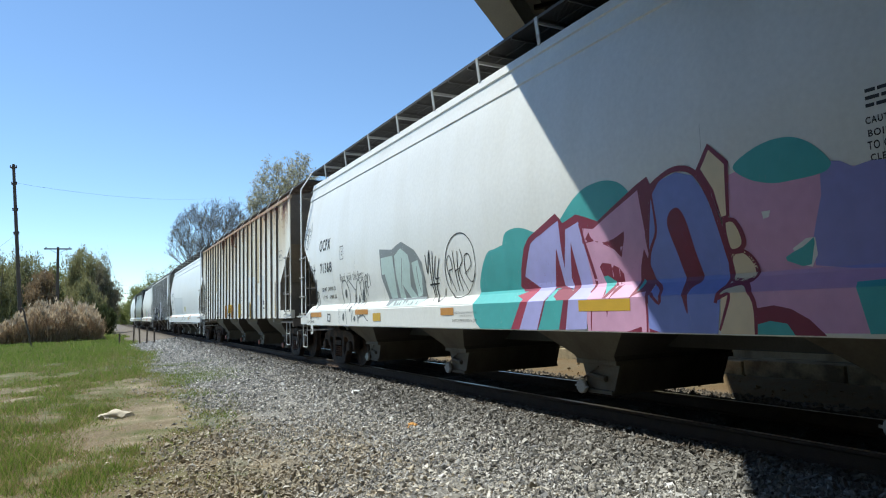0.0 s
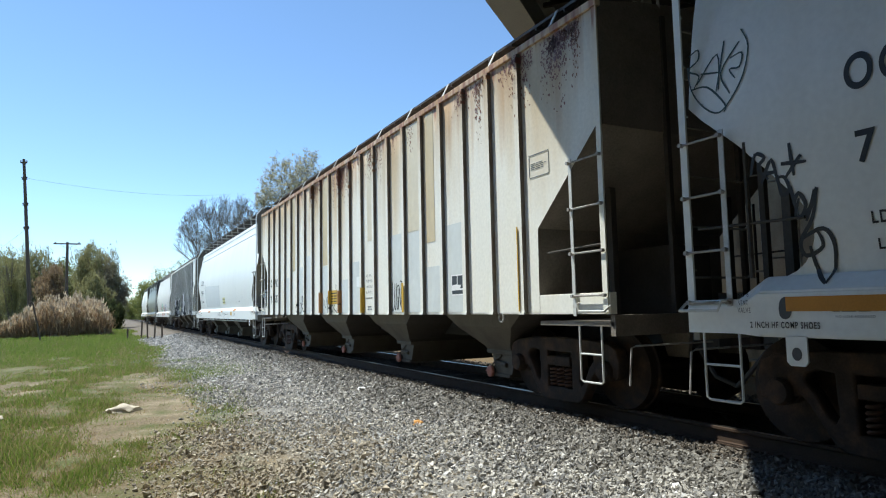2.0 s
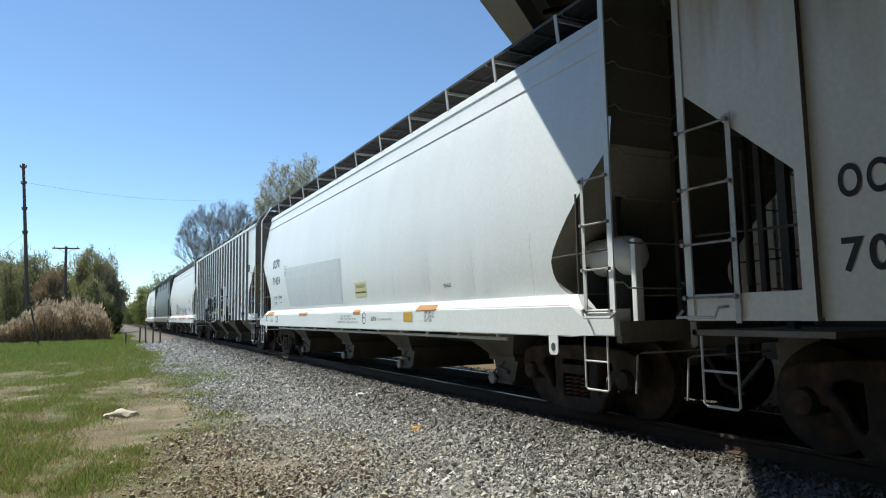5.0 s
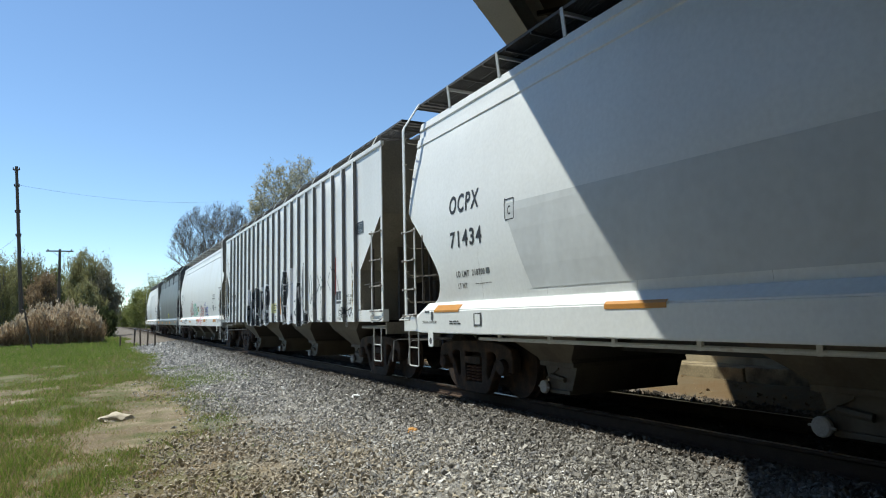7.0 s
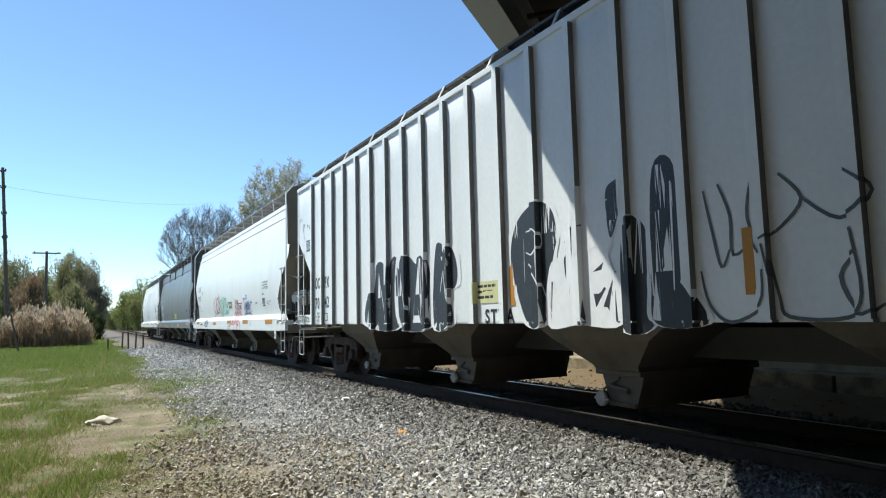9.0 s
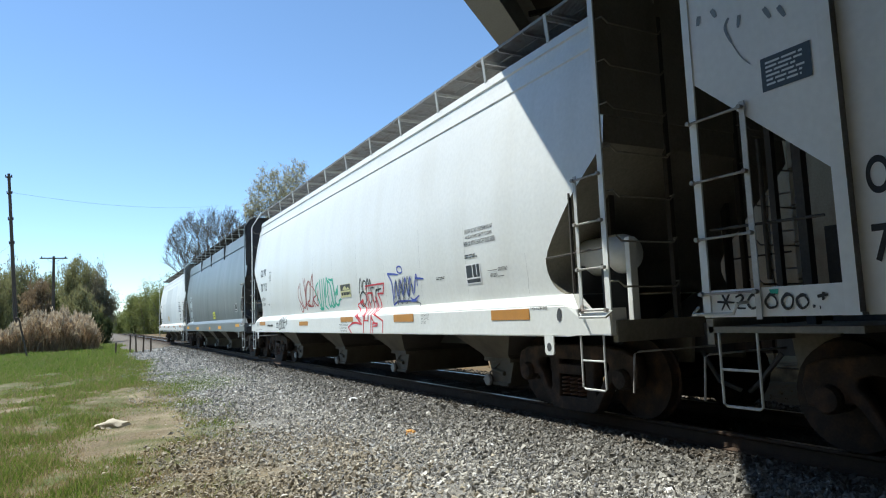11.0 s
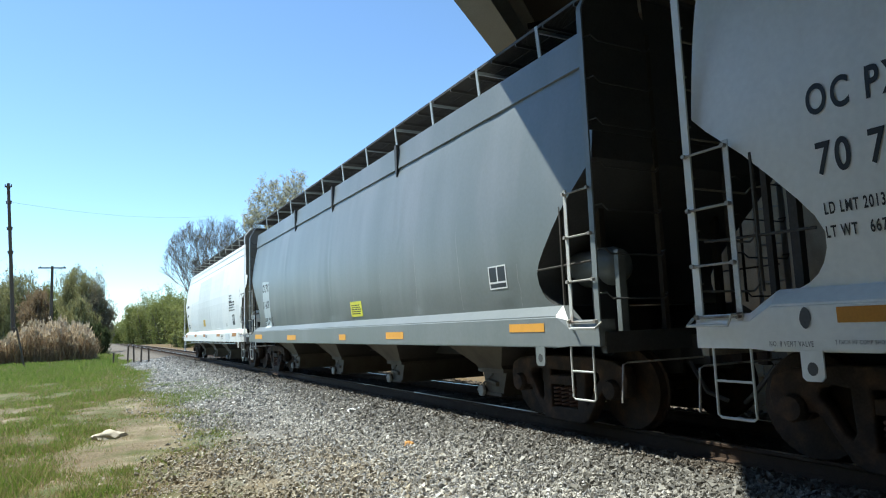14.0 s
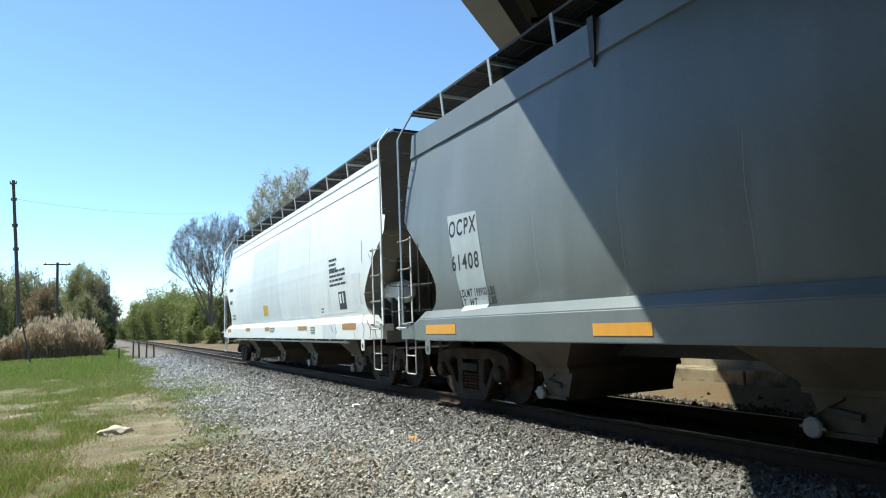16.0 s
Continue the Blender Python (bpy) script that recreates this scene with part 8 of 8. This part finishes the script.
# ---- trees ----
def leaf_cloud(c, size, rg, rise=0.0):
    """Small leaves of any tilt, or slender shoots that rise."""
    n = len(c)
    u, w = rg.normal(size=(n, 3)), rg.normal(size=(n, 3))
    u, w = u * (1 - 0.6 * rise), w * (1 - 0.35 * rise) + np.array((0, 0, 2.2 * rise))
    s = (size * rg.uniform(0.5, 1.3, n))[:, None]
    v = np.stack([c - u * s * 0.5, c + u * s * 0.5, c + w * s], 1).reshape(-1, 3)
    me = bpy.data.meshes.new("crown")
    me.from_pydata(v.tolist(), [], np.arange(3 * n).reshape(-1, 3).tolist())
    return me


def inside_crown(p, height, width):
    d = p - Vector((0, 0, height * 0.54))
    return (d.x / (width * 0.5)) ** 2 + (d.y / (width * 0.5)) ** 2 + (max(d.z, 0) / (height * 0.46)) ** 2 < 1


def make_bare_tree(at, height, width, leaf, leaves, size, seed, label, forks=7):
    """A tall tree whose limbs fan upwards from a low fork into fine twigs, hardly in leaf."""
    rnd, rg = random.Random(seed), np.random.default_rng(seed)
    tree = thing("tall_tree", label, "tree", "trees beyond the track", at=pose(*at))
    bm = B()
    tips = []

    def limb(p, d, length, r, level):
        while length > 0.3 and not inside_crown(p + d * length, height, width):
            length *= 0.8
        if length <= 0.3:
            return
        pts, rad, q, e = [p.copy()], [r], p.copy(), d.copy()
        n = 4 if level < 2 else 3
        for i in range(n):
            e = (e + Vector((rnd.uniform(-1, 1), rnd.uniform(-1, 1), rnd.uniform(-0.2, 1.0))) * 0.14).normalized()
            q = q + e * length / n
            pts.append(q.copy())
            rad.append(max(0.012, r * (1 - 0.7 * (i + 1) / n)))
        rod(bm, pts, rad, 6 if level < 1 else (4 if level < 3 else 3))
        if level >= 3:
            tips.extend(pts[1:])
        if level == 4:
            return
        for i in range((6, 5, 5, 4)[level]):
            k = rnd.uniform(0.25, 1.0)
            j = min(n - 1, int(k * n))
            o = pts[j].lerp(pts[j + 1], k * n - j)
            side = Vector((rnd.uniform(-1, 1), rnd.uniform(-1, 1), rnd.uniform(-0.25, 0.6)))
            limb(o, (e + side * 0.85).normalized(), length * rnd.uniform(0.42, 0.62), rad[j] * 0.55, level + 1)

    base = Vector((0, 0, -0.2))
    fork = Vector((rnd.uniform(-0.3, 0.3), 0, height * 0.13))
    rod(bm, [base, base.lerp(fork, 0.5), fork], [0.42, 0.36, 0.32], 10)
    for i in range(forks):
        a = 2 * math.pi * (i + rnd.uniform(-0.3, 0.3)) / forks
        t = rnd.uniform(0.10, 0.62)
        limb(fork, Vector((math.cos(a) * t, math.sin(a) * t, 1)).normalized(), height * rnd.uniform(0.48, 0.62), 0.14, 0)
    t = np.array([tuple(p) for p in tips])
    part("trunk", bm, M["bark"], tree)
    me = leaf_cloud(t[rg.integers(0, len(t), leaves)] + rg.normal(0, 0.22, (leaves, 3)), size, rg)
    me.materials.append(M[leaf])
    part("crown", me, None, tree)
    return tree


def make_leafy_tree(name, label, at, height, width, leaf, leaves, size, seed, group, plumes=11, rise=0.0, puff=1.0):
    """A bushy tree, leafy to the ground: stems that each carry an uneven plume of small leaves."""
    rnd, rg = random.Random(seed), np.random.default_rng(seed)
    tree = thing(name, label, "shrub" if name == "shrub" else "tree", group, at=pose(*at))
    bm = B()
    pts = []
    for i in range(plumes):
        a, r = rnd.uniform(0, 2 * math.pi), width / 2 * math.sqrt(rnd.random())
        foot = Vector((math.cos(a) * r * 0.35, math.sin(a) * r * 0.35, -0.15))
        h = height * (1 - 0.42 * (r / (width / 2)) ** 2) * rnd.uniform(0.78, 1.0)
        top = Vector((math.cos(a) * r, math.sin(a) * r, h))
        mid = foot.lerp(top, 0.5) + Vector((rnd.uniform(-1, 1), rnd.uniform(-1, 1), 0)) * width * 0.05
        rod(bm, [foot, mid, top], [height * 0.011 + 0.02, height * 0.007 + 0.015, 0.012], 5)
        for k in range(9):
            u = rnd.uniform(0.25, 0.98)
            o = foot.lerp(mid, u * 2) if u < 0.5 else mid.lerp(top, u * 2 - 1)
            e = Vector((rnd.uniform(-1, 1), rnd.uniform(-1, 1), rnd.uniform(0.2, 1.3))) * height * 0.085
            rod(bm, [o, o + e], [0.02, 0.008], 3)
            pts.append((o + e, height * 0.05))
        n = 14
        for k in range(n):
            u = (k + rnd.random()) / n
            o = foot.lerp(mid, u * 2) if u < 0.5 else mid.lerp(top, u * 2 - 1)
            pts.append((o, width * 0.13 * (0.5 + math.sin(math.pi * min(0.95, u * 0.9 + 0.1)))))
    part("trunk", bm, M["bark"], tree)
    c = np.array([tuple(p) for p, _ in pts])
    s = np.array([k for _, k in pts])
    i = rg.integers(0, len(c), leaves)
    q = c[i] + rg.normal(0, 1, (leaves, 3)) * s[i][:, None] * puff * np.array((0.55, 0.55, 0.75))
    hole = np.array([noise.noise(Vector(p) * (4.5 / height) * 1.2 + Vector((seed, 0, 0))) for p in q])
    q = q[hole > -0.40]
    q[:, 2] = np.abs(q[:, 2])
    me = leaf_cloud(q, size, rg, rise)
    me.materials.append(M[leaf])
    part("crown", me, None, tree)
    return tree


make_bare_tree((13.8, 94, -0.4), 18.3, 13.0, "bud", 2400, 0.07, 21, "tall grey spreading tree hardly in leaf")
make_bare_tree((19.0, 101, -0.4), 20.6, 10.0, "bud", 2400, 0.07, 22, "tall grey tree hardly in leaf")
make_bare_tree((20.6, 80, -0.4), 22.6, 11.0, "bud", 34000, 0.11, 23, "tall tree with pale young leaves", forks=9)
BEYOND = "trees beyond the track"
for i, (x, y, h, w) in enumerate(((5.6, 232, 3.6, 7), (7.8, 205, 7.0, 8), (9.2, 180, 9.6, 8), (12.2, 172, 12.4, 9), (14.8, 160, 13.4, 9), (17.0, 146, 11.6, 9), (16.6, 128, 8.6, 8), (15.2, 118, 6.2, 6), (20.0, 122, 8.0, 9), (24.5, 120, 9.0, 10), (30, 125, 10, 11))):
    make_leafy_tree("green_tree", "fresh green deciduous tree beside the track", (x, y, -0.4), h + 0.4, w, "leaf_green" if i % 3 else "leaf_spring", 30000, 0.17, 40 + i, BEYOND, plumes=30, rise=0.15, puff=1.35)
for i, (x, y, h, w) in enumerate(((11.0, 104, 2.4, 3.4), (11.6, 96, 2.8, 3.2), (12.2, 86, 2.6, 3.0), (13.2, 80, 3.6, 3.2), (15.0, 78, 3.4, 3.6), (17.5, 76, 3.0, 4.0))):
    make_leafy_tree("shrub", "low leafy shrub by the ballast", (x, y, -0.35), h, w, ("leaf_dark", "leaf_green", "leaf_spring")[i % 3], 4200, 0.10, 60 + i, "shrubs", plumes=8)
BEHIND = "trees behind the reeds"
for i, (x, y, h, w, leaf) in enumerate(((-13.0, 104, 10.6, 6.5, "leaf_olive"), (-10.4, 100, 11.0, 5.5, "leaf_olive"), (-8.2, 98, 11.3, 5.0, "leaf_olive"), (-6.6, 103, 10.4, 5.0, "leaf_spring"), (-6.0, 88, 7.4, 3.4, "leaf_brown"), (-4.4, 108, 9.0, 4.0, "leaf_olive"),
                                        (-2.2, 94, 11.2, 4.2, "leaf_olive"), (-0.9, 92, 10.6, 4.0, "leaf_olive"), (0.35, 91, 9.2, 3.4, "leaf_dusk"), (-1.4, 86, 6.5, 3.6, "leaf_olive"), (0.2, 80, 3.2, 2.6, "leaf_dark"), (-15.5, 112, 12.0, 7.0, "leaf_spring"))):
    make_leafy_tree("verge_tree", "budding olive-green tree behind the reeds", (x, y, -0.4), h, w, leaf, 26000, 0.13, 80 + i, BEHIND, plumes=22, rise=0.8)


def far_woods():
    """Low distant woods that close the view on both sides of the line."""
    rg = np.random.default_rng(3)
    n = 42000
    side = rg.random(n) < 0.5
    y = rg.uniform(240, 420, n)
    x = np.where(side, rg.uniform(9, 130, n), -rg.uniform(2, 120, n)) + (y - 240) * np.where(side, 0.0, -0.01)
    y = np.where(side & (x > 30), y - 110, y)
    z = rg.random(n) * (6 + 4 * np.array([noise.noise((a * 0.08, b * 0.02, 5)) for a, b in zip(x, y)]))
    me = leaf_cloud(np.stack([x, y, z - 0.3], -1), 0.55, rg)
    me.materials.append(M["leaf_olive"])
    tagged(new("far_woods", me), "distant olive-green woods along the horizon", "woods", kind="stuff")


far_woods()


# ---- poles, wires, fence posts, litter ----
def make_pole(at, height, lean, arms, label):
    pole = thing("utility_pole", label, "utility pole", "utility poles", at=pose(*at, 0, lean, 0))
    bm = B()
    rod(bm, [(0, 0, -0.6), (0, 0, height * 0.5), (0, 0, height)], [0.17, 0.14, 0.11], 12)
    part("shaft", bm, M["wood"], pole, smooth=True)
    for z, half in arms:
        bm = B()
        box(bm, -half, half, -0.16, -0.06, z - 0.06, z + 0.06, 0.01)
        rod(bm, [(-half * 0.6, -0.11, z), (0, -0.11, z - 0.5)], 0.015, 5)
        rod(bm, [(half * 0.6, -0.11, z), (0, -0.11, z - 0.5)], 0.015, 5)
        part("crossarm", bm, M["wood"], pole)
        for x in (-half * 0.85, half * 0.85):
            bm = B()
            lathe(bm, [(0, 0.03), (0.05, 0.05), (0.1, 0.05), (0.14, 0.02)], x=x, y=-0.11, z=z + 0.06, sides=8, axis="z")
            part("insulator", bm, M["dark"], pole)
    return pole


make_pole((-5.72, 64, -0.4), 14.9, -3.6, ((14.6, 0.25), (13.2, 0.2), (11.0, 0.2), (9.0, 0.2)), "dark weathered wooden utility pole leaning slightly")
make_pole((-3.60, 72, -0.4), 8.75, -0.6, ((8.55, 1.15),), "dark wooden utility pole with one crossarm")


def make_wire(a, b, sag, label):
    bm = B()
    a, b = Vector(a), Vector(b)
    rod(bm, [a.lerp(b, i / 24) - Vector((0, 0, sag * 4 * (i / 24) * (1 - i / 24))) for i in range(25)], 0.008, 4)
    ob = new("overhead_wire", mesh_of(bm, M["dark"]))
    return tagged(ob, label, "wire")


make_wire((-6.55, 64, 12.9), (14.5, 91.5, 17.4), 0.7, "thin overhead wire between pole and trees")
make_wire((-6.28, 64, 8.6), (-8.4, 46.0, 3.0), 0.1, "thin guy wire running down from the pole")

for x, y, h in ((3.05, 45.0, 1.02), (2.60, 45.0, 1.14), (2.24, 45.6, 1.2), (1.90, 46.2, 1.2), (1.08, 45.4, 0.8)):
    post = thing("fence_post", "thin dark fence post at the edge of the ballast", "fence post", "fence posts", at=pose(x, y, -0.45, 2 * math.sin(x * 9), 2 * math.cos(x * 7), 0))
    bm = B()
    rod(bm, [(0, 0, -0.2), (0, 0, h)], 0.05, 8)
    part("stake", bm, M["wood"], post)
    bm = B()
    box(bm, -0.055, 0.055, -0.055, 0.055, h, h + 0.03, 0.008)
    part("cap", bm, M["dark"], post)

stub = thing("guy_rod", "dark bent steel rod standing in the grass", "steel rod", at=pose(-4.35, 50, -0.42))
bm = B()
rod(bm, [(0.46, 0, -0.1), (0.26, 0, 1.0), (0.05, 0, 1.95), (-0.02, 0, 2.38), (-0.14, 0, 2.6), (-0.26, 0, 2.56)], 0.055, 8)
part("rod", bm, M["wood"], stub)

# a pale stone and a scrap of paper on the verge, an orange leaf on the stones
M["limestone"] = material("pale_stone", (0.50, 0.44, 0.34), 0.9, scale=6, vary=0.2, fine=50, bump=0.5)
M["paper"] = material("white_scrap", (0.75, 0.76, 0.76), 0.8, scale=9, vary=0.1, fine=60, bump=0.2)
M["litter"] = material("orange_wrapper", (0.55, 0.27, 0.06), 0.6, scale=20, vary=0.3, fine=60, bump=0.3)


def make_lump(name, label, category, at, size, mat, seed, rough=0.35):
    rnd = random.Random(seed)
    bm = B()
    bmesh.ops.create_icosphere(bm, subdivisions=3, radius=1.0)
    for v in bm.verts:
        k = 1 + rough * noise.noise(v.co * 1.7 + Vector((seed, 0, 0))) + 0.12 * noise.noise(v.co * 5 + Vector((0, seed, 0)))
        v.co = Vector((v.co.x * size[0] * k, v.co.y * size[1] * k, max(-0.2, v.co.z) * size[2] * k))
    ob = new(name, mesh_of(bm, M[mat], True, 50))
    ob.matrix_basis = pose(*at, 0, 0, 20 * seed)
    return tagged(ob, label, category)


make_lump("stone", "pale flat limestone lying on bare earth", "stone", (0.26, 12.3, -0.37), (0.27, 0.20, 0.10), "limestone", 1)
make_lump("stone", "pale stone lying in the grass", "stone", (-1.75, 12.6, -0.38), (0.45, 0.28, 0.05), "limestone", 4)
make_lump("paper_scrap", "white crumpled scrap on the gravel", "litter", (4.13, 11.2, -0.19), (0.22, 0.08, 0.05), "paper", 2, 0.7)
make_lump("wrapper", "orange-brown crumpled wrapper on the gravel", "litter", (3.55, 7.68, -0.25), (0.085, 0.06, 0.05), "litter", 3, 0.9)


# ---- behind the track: a pier and its footing, an earth bank ----
M["footing"] = material("crumbling_footing", (0.33, 0.27, 0.165), 0.9, scale=2.5, vary=0.3, fine=30, bump=0.4, second=(0.13, 0.10, 0.06), cover=(0.42, 0.62))


def make_pier():
    pier = thing("bridge_pier", "stained old concrete bridge pier wall behind the track", "bridge pier", kind="structure")
    a = Vector((13.0, 16.0, 0))
    d = Vector((-0.03, -1, 0)).normalized()
    m = Matrix(((d.x, -d.y, 0, a.x), (d.y, d.x, 0, a.y), (0, 0, 1, 0), (0, 0, 0, 1)))
    pier.matrix_basis = m
    bm = B()
    box(bm, 0, 60, 0.03, 1.2, -0.6, 7.15, 0.03)
    part("wall", bm, M["concrete"], pier)
    for i in range(-3, 8):
        bm = B()
        box(bm, i * 2.2 + 0.05, i * 2.2 + 2.2, -0.75, 0.02, -0.6, -0.02 + 0.03 * math.sin(i * 5), 0.03)
        part("footing_block", bm, M["footing"], pier)
    bm = B()
    prism(bm, [(0.0, -0.5), (0.0, 2.2), (-7.5, 0.5), (-7.5, -0.5)], 0.05, 0.5)
    for v in bm.verts:
        v.co = Vector((v.co.y, v.co.x, v.co.z))
    part("wing_wall", bm, M["concrete"], pier)
    return pier


make_pier()


# ---- what moves ----
def motions():
    for car in CARS:
        walk(car, [(t, pose(TRACK_X, car["front"] - d, 0)) for t, d in RUN])
    ts = [round(0.1 * i, 1) for i in range(161)]
    roll = np.degrees(np.interp(ts, [t for t, _ in RUN], [d for _, d in RUN]) / 0.457)
    for w in SPIN:
        p = w.location.copy()
        walk(w, [(t, pose(p.x, p.y, p.z, float(a), 0, 0)) for t, a in zip(ts, roll)])


motions()
